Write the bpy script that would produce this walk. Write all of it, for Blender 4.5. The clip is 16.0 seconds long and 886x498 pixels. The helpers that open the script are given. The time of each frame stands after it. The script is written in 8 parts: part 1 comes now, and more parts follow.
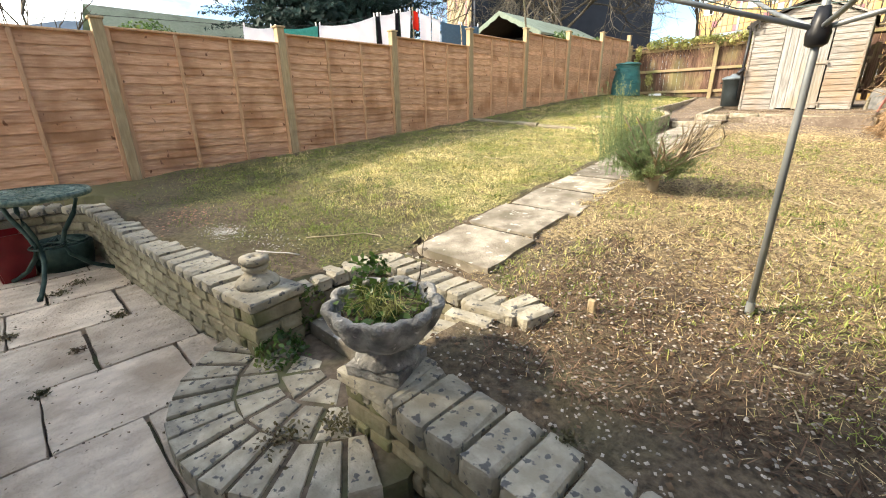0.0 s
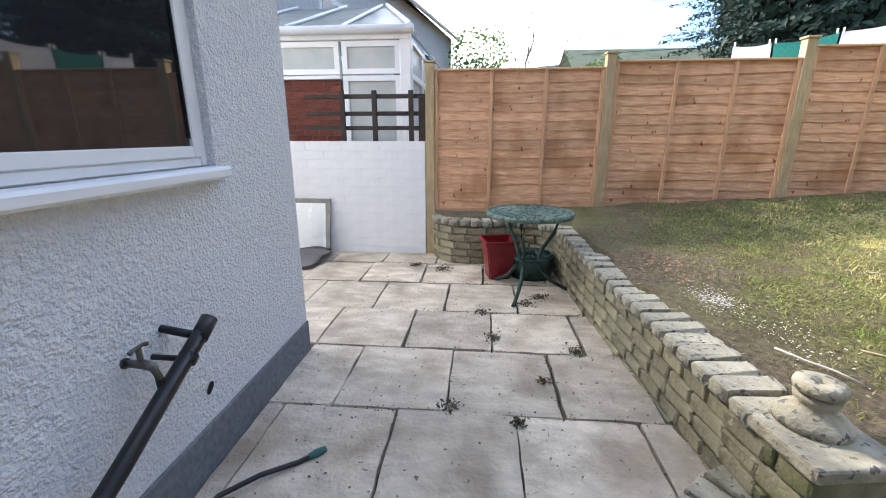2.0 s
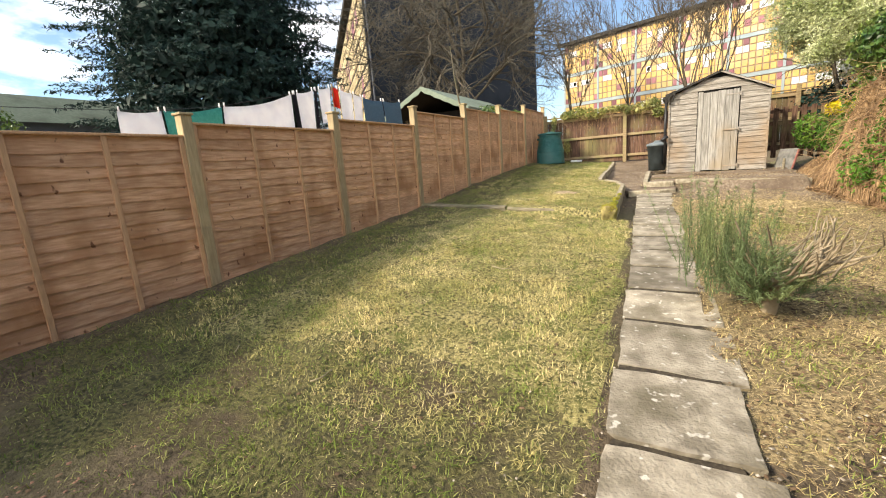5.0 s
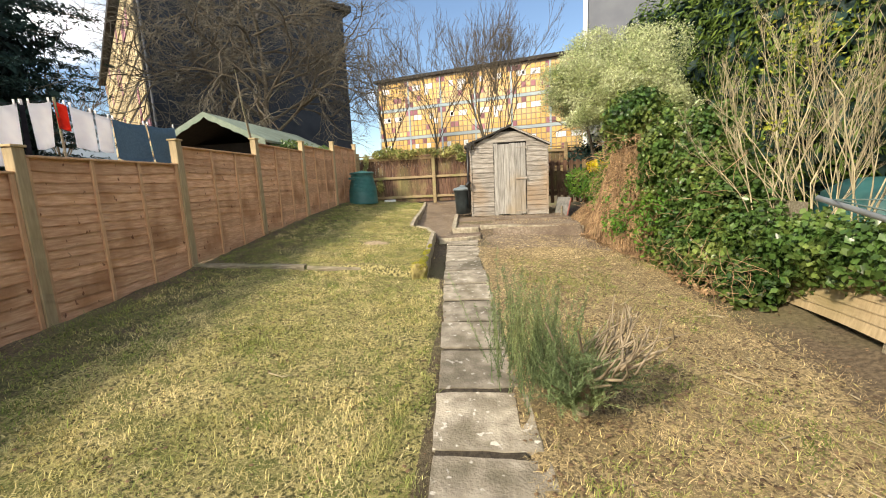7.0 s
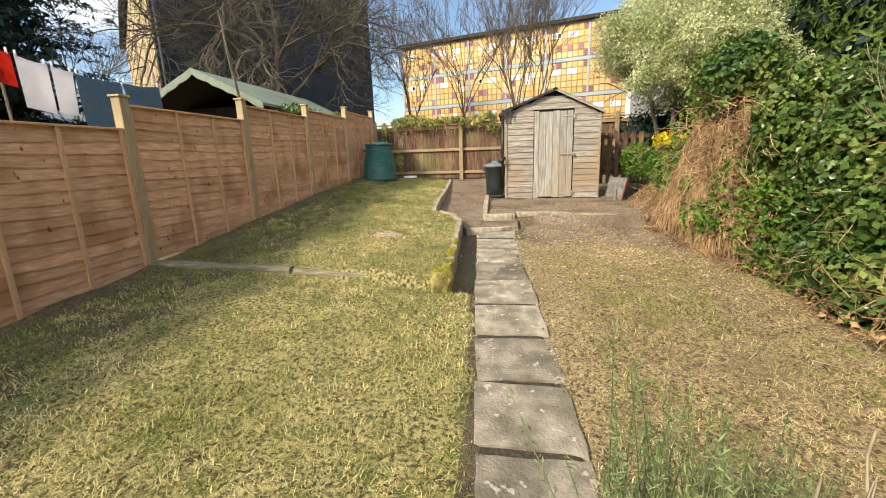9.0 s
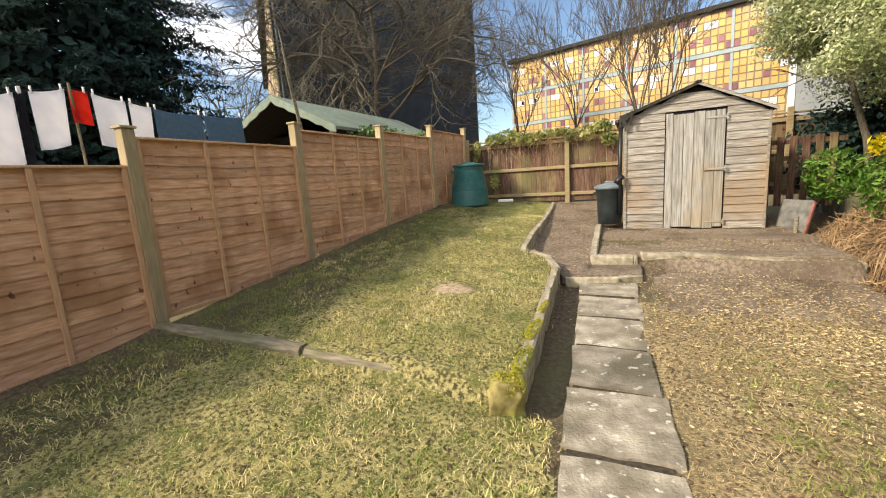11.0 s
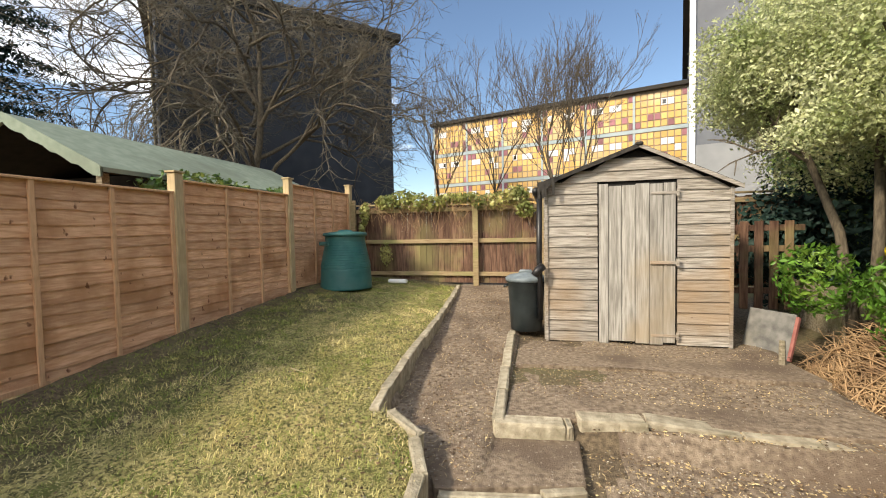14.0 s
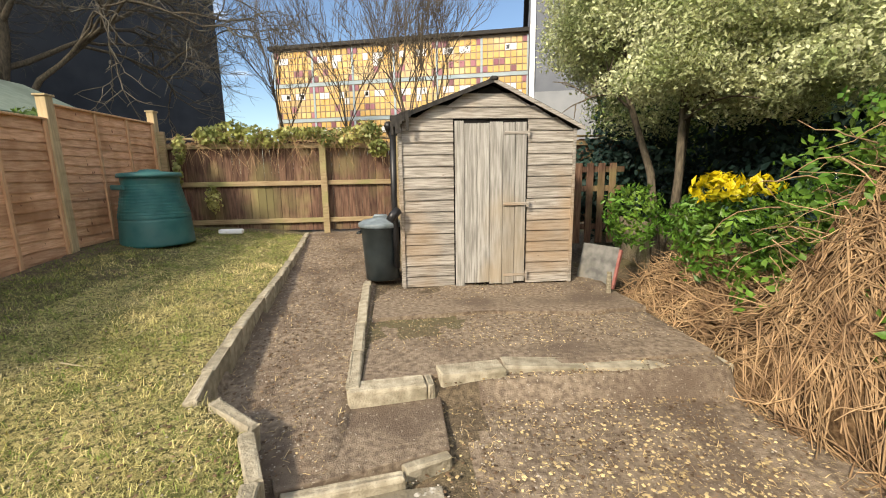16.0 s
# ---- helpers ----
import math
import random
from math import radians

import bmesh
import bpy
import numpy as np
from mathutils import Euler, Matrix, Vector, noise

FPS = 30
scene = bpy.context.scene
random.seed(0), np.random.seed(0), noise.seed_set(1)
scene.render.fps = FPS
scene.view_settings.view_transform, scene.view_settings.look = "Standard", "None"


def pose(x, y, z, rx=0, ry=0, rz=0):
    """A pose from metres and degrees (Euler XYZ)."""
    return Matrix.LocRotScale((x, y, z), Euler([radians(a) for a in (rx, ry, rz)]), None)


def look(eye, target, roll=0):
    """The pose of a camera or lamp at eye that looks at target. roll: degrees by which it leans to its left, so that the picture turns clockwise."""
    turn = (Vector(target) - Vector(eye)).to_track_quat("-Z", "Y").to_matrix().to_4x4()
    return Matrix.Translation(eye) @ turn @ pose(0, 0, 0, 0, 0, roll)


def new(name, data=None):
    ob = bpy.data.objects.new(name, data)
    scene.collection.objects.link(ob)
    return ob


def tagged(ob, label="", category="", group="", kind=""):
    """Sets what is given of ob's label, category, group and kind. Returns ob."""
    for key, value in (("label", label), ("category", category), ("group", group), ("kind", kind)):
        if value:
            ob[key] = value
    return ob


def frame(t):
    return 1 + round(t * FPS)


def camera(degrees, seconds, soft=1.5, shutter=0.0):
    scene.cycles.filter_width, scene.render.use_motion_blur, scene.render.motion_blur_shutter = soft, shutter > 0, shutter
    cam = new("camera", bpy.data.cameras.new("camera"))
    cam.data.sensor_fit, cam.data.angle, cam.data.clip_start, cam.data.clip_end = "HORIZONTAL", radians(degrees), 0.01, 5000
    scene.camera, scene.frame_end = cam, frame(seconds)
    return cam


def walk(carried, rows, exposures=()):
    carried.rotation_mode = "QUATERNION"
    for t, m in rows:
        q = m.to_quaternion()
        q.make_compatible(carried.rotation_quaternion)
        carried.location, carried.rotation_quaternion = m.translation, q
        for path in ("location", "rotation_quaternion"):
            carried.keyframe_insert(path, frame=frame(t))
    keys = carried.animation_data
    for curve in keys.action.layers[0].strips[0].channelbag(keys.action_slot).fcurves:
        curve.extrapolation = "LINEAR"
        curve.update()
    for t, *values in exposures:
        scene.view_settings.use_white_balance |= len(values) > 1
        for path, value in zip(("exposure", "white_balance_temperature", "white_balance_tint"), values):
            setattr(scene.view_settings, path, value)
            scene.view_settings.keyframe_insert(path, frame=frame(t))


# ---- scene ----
cam = camera(94.0, 16.0, soft=1.05)
PATH = [
    (0, (5.686, 0.972, 1.324), (4.368, 2.327, 0.672), -1.1),
    (0.5, (5.472, 0.736, 1.327), (3.826, 1.671, 0.681), -0.5),
    (1, (5.308, 0.595, 1.319), (3.46, 1.027, 0.689), -0.3),
    (1.5, (5.067, 0.564, 1.349), (3.154, 0.592, 0.767), 0.0),
    (2, (4.834, 0.584, 1.389), (2.913, 0.411, 0.862), -0.0),
    (2.5, (4.547, 0.623, 1.399), (2.626, 0.448, 0.869), -0.9),
    (3, (4.329, 0.789, 1.378), (2.418, 0.912, 0.802), -2.4),
    (3.5, (4.181, 1.047, 1.371), (2.412, 1.778, 0.788), -3.2),
    (4, (4.059, 1.21, 1.501), (2.607, 2.469, 0.946), -3.0),
    (4.5, (3.911, 1.399, 1.633), (2.719, 2.934, 1.159), -3.7),
    (5, (3.921, 1.577, 1.708), (2.932, 3.27, 1.314), -4.4),
    (7.5, (3.915, 2.889, 2.025), (3.786, 4.858, 1.698), -2.0),
    (8, (3.796, 3.257, 2.028), (3.669, 5.215, 1.643), -1.6),
    (8.5, (3.707, 3.606, 2.021), (3.516, 5.551, 1.596), -1.6),
    (9, (3.686, 4.014, 2.05), (3.374, 5.94, 1.612), -1.9),
    (9.5, (3.645, 4.365, 2.111), (3.189, 6.265, 1.684), -2.4),
    (12, (3.716, 6.492, 2.182), (2.811, 8.259, 1.938), -3.7),
    (12.5, (3.711, 6.943, 2.254), (2.824, 8.726, 2.067), -3.0),
    (13, (3.631, 7.377, 2.325), (2.817, 9.199, 2.194), -2.2),
    (13.5, (3.616, 7.756, 2.382), (2.942, 9.637, 2.284), -1.5),
    (14, (3.63, 8.1, 2.391), (3.149, 10.04, 2.307), -1.1),
    (14.5, (3.602, 8.352, 2.403), (3.331, 10.33, 2.292), -0.9),
    (15, (3.552, 8.519, 2.43), (3.47, 10.51, 2.262), -0.8),
    (15.5, (3.563, 8.548, 2.427), (3.648, 10.53, 2.174), -0.9),
    (16, (3.632, 8.562, 2.378), (3.826, 10.517, 2.005), -0.9),
]
walk(cam, [(t, look(eye, target, roll)) for t, eye, target, roll in PATH], exposures=((0.0, 1.6, 7100, 10), (1.5, 1.9, 6400, 10), (3.0, 1.6, 6500, 10), (4.0, 1.28, 7050, 10), (5.2, 1.0, 7300, 10), (7.5, 0.85, 7350, 10), (16.0, 0.74, 7250, 10)))


# ---------- world, sun ----------
SUN_AZ = (-0.70, -0.714)      # horizontal way towards the sun
SUN_EL = 35.0
world = bpy.data.worlds.new("world")
scene.world = world
world.use_nodes = True
wn = world.node_tree
wn.nodes.clear()
sky = wn.nodes.new("ShaderNodeTexSky")
sky.sky_type = "NISHITA"
sky.sun_disc = False
sky.sun_elevation = radians(SUN_EL)
sky.sun_rotation = math.atan2(SUN_AZ[0], SUN_AZ[1])
sky.dust_density = 0.05
sky.ozone_density = 4.0
tc = wn.nodes.new("ShaderNodeTexCoord")
mp = wn.nodes.new("ShaderNodeMapping")
mp.inputs["Scale"].default_value = (1.0, 1.0, 2.6)
mp.inputs["Location"].default_value = (5.1, 2.9, 1.7)
cn = wn.nodes.new("ShaderNodeTexNoise")
cn.inputs["Scale"].default_value = 1.9
cn.inputs["Detail"].default_value = 9.0
cn.inputs["Roughness"].default_value = 0.55
cr = wn.nodes.new("ShaderNodeValToRGB")
cr.color_ramp.elements[0].position = 0.47
cr.color_ramp.elements[1].position = 0.66
cmix = wn.nodes.new("ShaderNodeMixRGB")
cmix.inputs["Color2"].default_value = (16.0, 16.3, 16.8, 1)
bg = wn.nodes.new("ShaderNodeBackground")
bg.inputs["Strength"].default_value = 0.115
wo = wn.nodes.new("ShaderNodeOutputWorld")
wn.links.new(tc.outputs["Generated"], mp.inputs["Vector"])
wn.links.new(mp.outputs["Vector"], cn.inputs["Vector"])
# the cloud clears ahead and thickens west; unseen thick cover behind adds fill light
lean_axis = wn.nodes.new("ShaderNodeVectorMath")
lean_axis.operation = "DOT_PRODUCT"
lean_axis.inputs[1].default_value = (0.06, 0.16, 0.0)
wn.links.new(tc.outputs["Generated"], lean_axis.inputs[0])
cover = wn.nodes.new("ShaderNodeMath")
cover.operation = "SUBTRACT"
wn.links.new(cn.outputs["Fac"], cover.inputs[0])
wn.links.new(lean_axis.outputs["Value"], cover.inputs[1])
wn.links.new(cover.outputs["Value"], cr.inputs["Fac"])
wn.links.new(cr.outputs["Color"], cmix.inputs["Fac"])
wn.links.new(sky.outputs["Color"], cmix.inputs["Color1"])
wn.links.new(cmix.outputs["Color"], bg.inputs["Color"])
wn.links.new(bg.outputs["Background"], wo.inputs["Surface"])

sun_data = bpy.data.lights.new("sun", "SUN")
sun_data.energy = 3.3
sun_data.angle = radians(6.0)
sun_data.color = (1.0, 0.91, 0.77)
sun = new("sun", sun_data)
h = math.cos(radians(SUN_EL))
sun.matrix_world = look((SUN_AZ[0] * h * 50, SUN_AZ[1] * h * 50, math.sin(radians(SUN_EL)) * 50), (0, 0, 0))


# ---------- materials ----------
def mat(name, c1, c2, rough=0.8, scale=8.0, bump=0.2, c3=None, scale2=1.2, stretch=(1, 1, 1), metal=0.0,
        detail=6.0, rand=0.0, island=False, spec=0.4, fine=0.0, lo=0.35, hi=0.65, coords="Object", trans=0.0, spots=None, spot_at=0.7, spot_scale=20.0, spot_stretch=(1, 1, 1), bdist=0.01):
    """A procedural surface: two colours over a fine noise, a third over a broad one, bump, and a value that varies piece by piece."""
    m = bpy.data.materials.new(name)
    m.use_nodes = True
    t = m.node_tree
    b = t.nodes["Principled BSDF"]
    b.inputs["Roughness"].default_value = rough
    b.inputs["Metallic"].default_value = metal
    b.inputs["Specular IOR Level"].default_value = spec
    co = t.nodes.new("ShaderNodeTexCoord")
    mpn = t.nodes.new("ShaderNodeMapping")
    mpn.inputs["Scale"].default_value = stretch
    t.links.new(co.outputs[coords], mpn.inputs["Vector"])
    n1 = t.nodes.new("ShaderNodeTexNoise")
    n1.inputs["Scale"].default_value = scale
    n1.inputs["Detail"].default_value = detail
    t.links.new(mpn.outputs["Vector"], n1.inputs["Vector"])
    r1 = t.nodes.new("ShaderNodeValToRGB")
    r1.color_ramp.elements[0].position, r1.color_ramp.elements[0].color = lo, (*c1, 1)
    r1.color_ramp.elements[1].position, r1.color_ramp.elements[1].color = hi, (*c2, 1)
    t.links.new(n1.outputs["Fac"], r1.inputs["Fac"])
    col = r1.outputs["Color"]
    if c3 is not None:
        n2 = t.nodes.new("ShaderNodeTexNoise")
        n2.inputs["Scale"].default_value = scale2
        n2.inputs["Detail"].default_value = 4.0
        t.links.new(co.outputs[coords], n2.inputs["Vector"])
        r2 = t.nodes.new("ShaderNodeValToRGB")
        r2.color_ramp.elements[0].position, r2.color_ramp.elements[1].position = 0.48, 0.68
        t.links.new(n2.outputs["Fac"], r2.inputs["Fac"])
        mx = t.nodes.new("ShaderNodeMixRGB")
        mx.inputs["Color2"].default_value = (*c3, 1)
        t.links.new(r2.outputs["Color"], mx.inputs["Fac"])
        t.links.new(col, mx.inputs["Color1"])
        col = mx.outputs["Color"]
    if spots is not None:
        ms_ = t.nodes.new("ShaderNodeMapping")
        ms_.inputs["Scale"].default_value = spot_stretch
        t.links.new(co.outputs[coords], ms_.inputs["Vector"])
        n4 = t.nodes.new("ShaderNodeTexNoise")
        n4.inputs["Scale"].default_value = spot_scale
        n4.inputs["Detail"].default_value = 2.0
        t.links.new(ms_.outputs["Vector"], n4.inputs["Vector"])
        r4 = t.nodes.new("ShaderNodeValToRGB")
        r4.color_ramp.elements[0].position, r4.color_ramp.elements[1].position = spot_at, spot_at + 0.05
        t.links.new(n4.outputs["Fac"], r4.inputs["Fac"])
        mx4 = t.nodes.new("ShaderNodeMixRGB")
        mx4.inputs["Color2"].default_value = (*spots, 1)
        t.links.new(r4.outputs["Color"], mx4.inputs["Fac"])
        t.links.new(col, mx4.inputs["Color1"])
        col = mx4.outputs["Color"]
    if rand:
        if island:
            src = t.nodes.new("ShaderNodeNewGeometry").outputs["Random Per Island"]
        else:
            src = t.nodes.new("ShaderNodeObjectInfo").outputs["Random"]
        mr = t.nodes.new("ShaderNodeMapRange")
        mr.inputs["To Min"].default_value, mr.inputs["To Max"].default_value = 1 - rand, 1 + rand
        t.links.new(src, mr.inputs["Value"])
        hs = t.nodes.new("ShaderNodeHueSaturation")
        t.links.new(mr.outputs["Result"], hs.inputs["Value"])
        t.links.new(col, hs.inputs["Color"])
        col = hs.outputs["Color"]
    t.links.new(col, b.inputs["Base Color"])
    if bump:
        bn = t.nodes.new("ShaderNodeBump")
        bn.inputs["Strength"].default_value = bump
        bn.inputs["Distance"].default_value = bdist
        hgt = n1.outputs["Fac"]
        if fine:
            n3 = t.nodes.new("ShaderNodeTexNoise")
            n3.inputs["Scale"].default_value = fine
            n3.inputs["Detail"].default_value = 3.0
            t.links.new(co.outputs[coords], n3.inputs["Vector"])
            ad = t.nodes.new("ShaderNodeMath")
            t.links.new(hgt, ad.inputs[0])
            t.links.new(n3.outputs["Fac"], ad.inputs[1])
            hgt = ad.outputs["Value"]
        t.links.new(hgt, bn.inputs["Height"])
        t.links.new(bn.outputs["Normal"], b.inputs["Normal"])
    if trans:
        tr = t.nodes.new("ShaderNodeBsdfTranslucent")
        ms = t.nodes.new("ShaderNodeMixShader")
        ms.inputs["Fac"].default_value = trans
        t.links.new(col, tr.inputs["Color"])
        t.links.new(b.outputs["BSDF"], ms.inputs[1])
        t.links.new(tr.outputs["BSDF"], ms.inputs[2])
        t.links.new(ms.outputs["Shader"], t.nodes["Material Output"].inputs["Surface"])
    return m


M_RENDER = mat("white_render", (0.85, 0.865, 0.885), (0.9, 0.91, 0.92), 0.9, 34, 1.0, fine=80, detail=2.5, bdist=0.03)
M_WHITEBRICK = mat("white_brick_paint", (0.8, 0.81, 0.83), (0.85, 0.85, 0.87), 0.75, 14, 0.35, c3=(0.77, 0.775, 0.79), scale2=2)
M_PLINTH = mat("grey_plinth_paint", (0.13, 0.14, 0.155), (0.19, 0.2, 0.215), 0.85, 30, 0.5)
M_UPVC = mat("white_plastic", (0.8, 0.81, 0.82), (0.84, 0.84, 0.84), 0.35, 5, 0.0)
M_SLAB = mat("patio_flag", (0.48, 0.395, 0.3), (0.68, 0.58, 0.45), 0.85, 5, 1.0, bdist=0.014, c3=(0.36, 0.285, 0.205), scale2=2.6, stretch=(2.2, 1, 1), rand=0.2, fine=45, spots=(0.16, 0.13, 0.1), spot_at=0.69, spot_scale=22.0)
M_PATIO_JOINT = mat("patio_joint_soil", (0.085, 0.065, 0.045), (0.16, 0.125, 0.09), 0.95, 25, 0.8, c3=(0.10, 0.11, 0.05), scale2=3)
M_PATH = mat("path_concrete", (0.19, 0.165, 0.125), (0.41, 0.365, 0.29), 0.9, 7, 1.0, c3=(0.15, 0.13, 0.09), scale2=2.8, rand=0.2, fine=55, spots=(0.5, 0.47, 0.41), spot_at=0.645, spot_scale=15.0, bdist=0.009)
M_JOINT = mat("dark_joint_soil", (0.03, 0.024, 0.017), (0.075, 0.06, 0.04), 0.95, 40, 1.0)
M_STONEBRICK = mat("walling_stone", (0.2, 0.175, 0.11), (0.36, 0.32, 0.22), 0.9, 11, 0.9, c3=(0.13, 0.14, 0.06), scale2=3, rand=0.2, fine=50)
M_COPING = mat("coping_stone", (0.32, 0.285, 0.205), (0.51, 0.465, 0.36), 0.9, 12, 0.8, c3=(0.22, 0.205, 0.16), scale2=5, rand=0.16, fine=60, spots=(0.13, 0.125, 0.115), spot_at=0.6, spot_scale=30.0)
M_MORTAR = mat("wall_mortar", (0.12, 0.105, 0.075), (0.2, 0.18, 0.13), 0.95, 30, 0.6)
M_URN = mat("weathered_cast_stone", (0.2, 0.2, 0.185), (0.46, 0.44, 0.39), 0.92, 12, 1.0, c3=(0.12, 0.12, 0.11), scale2=9, fine=70, spots=(0.6, 0.58, 0.52), spot_at=0.66, spot_scale=16.0)
M_SOIL = mat("garden_soil", (0.07, 0.052, 0.033), (0.17, 0.128, 0.08), 0.95, 30, 1.0, c3=(0.14, 0.13, 0.06), scale2=0.8, fine=110)
M_THATCH = mat("lawn_thatch", (0.065, 0.062, 0.022), (0.42, 0.36, 0.15), 0.95, 38, 1.0, c3=(0.12, 0.13, 0.035), scale2=4.5, fine=150, lo=0.4, hi=0.6, spots=(0.52, 0.44, 0.22), spot_at=0.62, spot_scale=48.0, spot_stretch=(1, 2.2, 1))
# mossy tone, plus darkening for the shade by fence and patio wall
M_SHADEMOSS = mat("mossy_shaded_soil", (0.055, 0.055, 0.022), (0.17, 0.155, 0.06), 0.95, 40, 1.0, c3=(0.1, 0.075, 0.045), scale2=3.0, fine=150, lo=0.4, hi=0.6, spots=(0.34, 0.28, 0.16), spot_at=0.66, spot_scale=50.0, spot_stretch=(1, 2.2, 1))
M_CHAFF = mat("strawy_soil", (0.12, 0.09, 0.05), (0.42, 0.32, 0.165), 0.95, 42, 1.0, c3=(0.2, 0.155, 0.08), scale2=2.0, fine=150, lo=0.4, hi=0.62, spots=(0.6, 0.48, 0.27), spot_at=0.62, spot_scale=55.0, spot_stretch=(1, 2.4, 1))
M_DIRT = mat("bare_trodden_earth", (0.14, 0.103, 0.073), (0.31, 0.245, 0.178), 0.95, 26, 0.9, c3=(0.135, 0.098, 0.07), scale2=1.9, fine=130, spots=(0.4, 0.35, 0.28), spot_at=0.66, spot_scale=60.0)
M_FENCE = mat("new_larch_lap", (0.57, 0.305, 0.17), (0.75, 0.465, 0.285), 0.75, 6, 0.3, c3=(0.45, 0.23, 0.115), scale2=2.4, stretch=(1, 1, 9), rand=0.13, fine=60, spots=(0.2, 0.085, 0.04), spot_at=0.675, spot_scale=9.0, spot_stretch=(1, 1.6, 1.0))
M_BATTEN = mat("fence_batten", (0.55, 0.32, 0.18), (0.66, 0.41, 0.24), 0.75, 6, 0.2, stretch=(9, 9, 1), rand=0.08)
M_POST = mat("treated_post", (0.37, 0.28, 0.16), (0.5, 0.39, 0.235), 0.8, 5, 0.25, stretch=(8, 8, 1), c3=(0.3, 0.24, 0.12), rand=0.12)
M_OLDFENCE = mat("old_brown_fence", (0.07, 0.033, 0.022), (0.18, 0.105, 0.07), 0.85, 5, 0.35, c3=(0.2, 0.17, 0.075), scale2=1.3, stretch=(7, 7, 0.8), rand=0.28)
M_OLDRAIL = mat("old_fence_rail", (0.25, 0.18, 0.1), (0.38, 0.29, 0.17), 0.85, 5, 0.3, stretch=(1, 8, 8), c3=(0.25, 0.24, 0.1), scale2=2)
M_SHED = mat("weathered_shed_board", (0.165, 0.148, 0.125), (0.39, 0.36, 0.32), 0.85, 5, 0.5, c3=(0.32, 0.22, 0.13), scale2=0.9, stretch=(1, 8, 16), rand=0.15, spots=(0.14, 0.1, 0.07), spot_at=0.7, spot_scale=10.0, spot_stretch=(1, 1, 5))
M_SHEDDOOR = mat("weathered_door_plank", (0.21, 0.2, 0.18), (0.41, 0.395, 0.365), 0.85, 4, 0.4, c3=(0.33, 0.265, 0.18), scale2=0.9, stretch=(14, 8, 0.9), rand=0.12)
M_FELT = mat("black_roof_felt", (0.02, 0.019, 0.018), (0.05, 0.045, 0.04), 0.9, 20, 0.6)
# near-black colour that stands for shade in gaps and interiors
M_DARK = mat("shade_black", (0.012, 0.011, 0.01), (0.02, 0.018, 0.016), 0.95, 10, 0.0)
M_GREENPLASTIC = mat("green_compost_plastic", (0.015, 0.1, 0.1), (0.03, 0.14, 0.135), 0.45, 6, 0.05, c3=(0.04, 0.12, 0.115), scale2=3)
M_BLACKPLASTIC = mat("dark_bin_plastic", (0.014, 0.02, 0.022), (0.028, 0.036, 0.038), 0.45, 8, 0.05)
M_LIDGREY = mat("dusty_bin_lid", (0.1, 0.13, 0.15), (0.2, 0.24, 0.26), 0.5, 8, 0.05)
M_BLACKPIPE = mat("black_pipe", (0.01, 0.01, 0.011), (0.02, 0.02, 0.022), 0.4, 8, 0.0)
M_IRON = mat("green_cast_metal", (0.012, 0.035, 0.03), (0.04, 0.075, 0.06), 0.5, 18, 0.2, metal=0.3)
M_IRONTOP = mat("weathered_green_top", (0.03, 0.075, 0.062), (0.21, 0.265, 0.21), 0.6, 30, 0.3, metal=0.1)
M_REDPOT = mat("red_glazed_pot", (0.16, 0.008, 0.012), (0.23, 0.015, 0.02), 0.3, 6, 0.05)
M_GALV = mat("galvanised_pole", (0.23, 0.25, 0.25), (0.35, 0.37, 0.36), 0.5, 9, 0.05, metal=0.5, stretch=(1, 1, 0.3))
M_DARKBLD = mat("dark_slate_cladding", (0.014, 0.019, 0.028), (0.024, 0.031, 0.043), 0.8, 1.2, 0.2, c3=(0.03, 0.032, 0.036), scale2=0.15)
M_GREYBLD = mat("grey_cladding", (0.115, 0.125, 0.145), (0.14, 0.15, 0.17), 0.8, 1.2, 0.1)
M_ROOFGREEN = mat("green_felt_roof", (0.17, 0.22, 0.17), (0.23, 0.28, 0.22), 0.85, 9, 0.3, c3=(0.14, 0.17, 0.13), scale2=1.0)
M_CONCRETE = mat("old_concrete_edging", (0.26, 0.225, 0.16), (0.46, 0.41, 0.31), 0.95, 14, 0.8, c3=(0.13, 0.12, 0.07), scale2=2.2, rand=0.15, fine=70)


# ---------- mesh helpers ----------
def mesh_ob(name, bm, material, parent=None, label="", smooth=False):
    me = bpy.data.meshes.new(name)
    bm.to_mesh(me)
    bm.free()
    me.materials.append(material)
    if smooth:
        for p in me.polygons:
            p.use_smooth = True
    ob = new(name, me)
    if parent is not None:
        ob.parent = parent
    if label:
        ob["label"] = label
    return ob


def part(name, bm, material, parent, label="", smooth=False):
    return mesh_ob(name, bm, material, parent, label, smooth)


def share(name, ob, parent, m=None):
    """Another piece on the same mesh."""
    o = new(name, ob.data)
    o.parent = parent
    if m is not None:
        o.matrix_basis = m
    return o


def base(name, loc, label, category, group="", rz=0.0):
    e = new(name)
    e.empty_display_size = 0.1
    e.matrix_basis = pose(*loc, 0, 0, rz)
    return tagged(e, label, category, group)


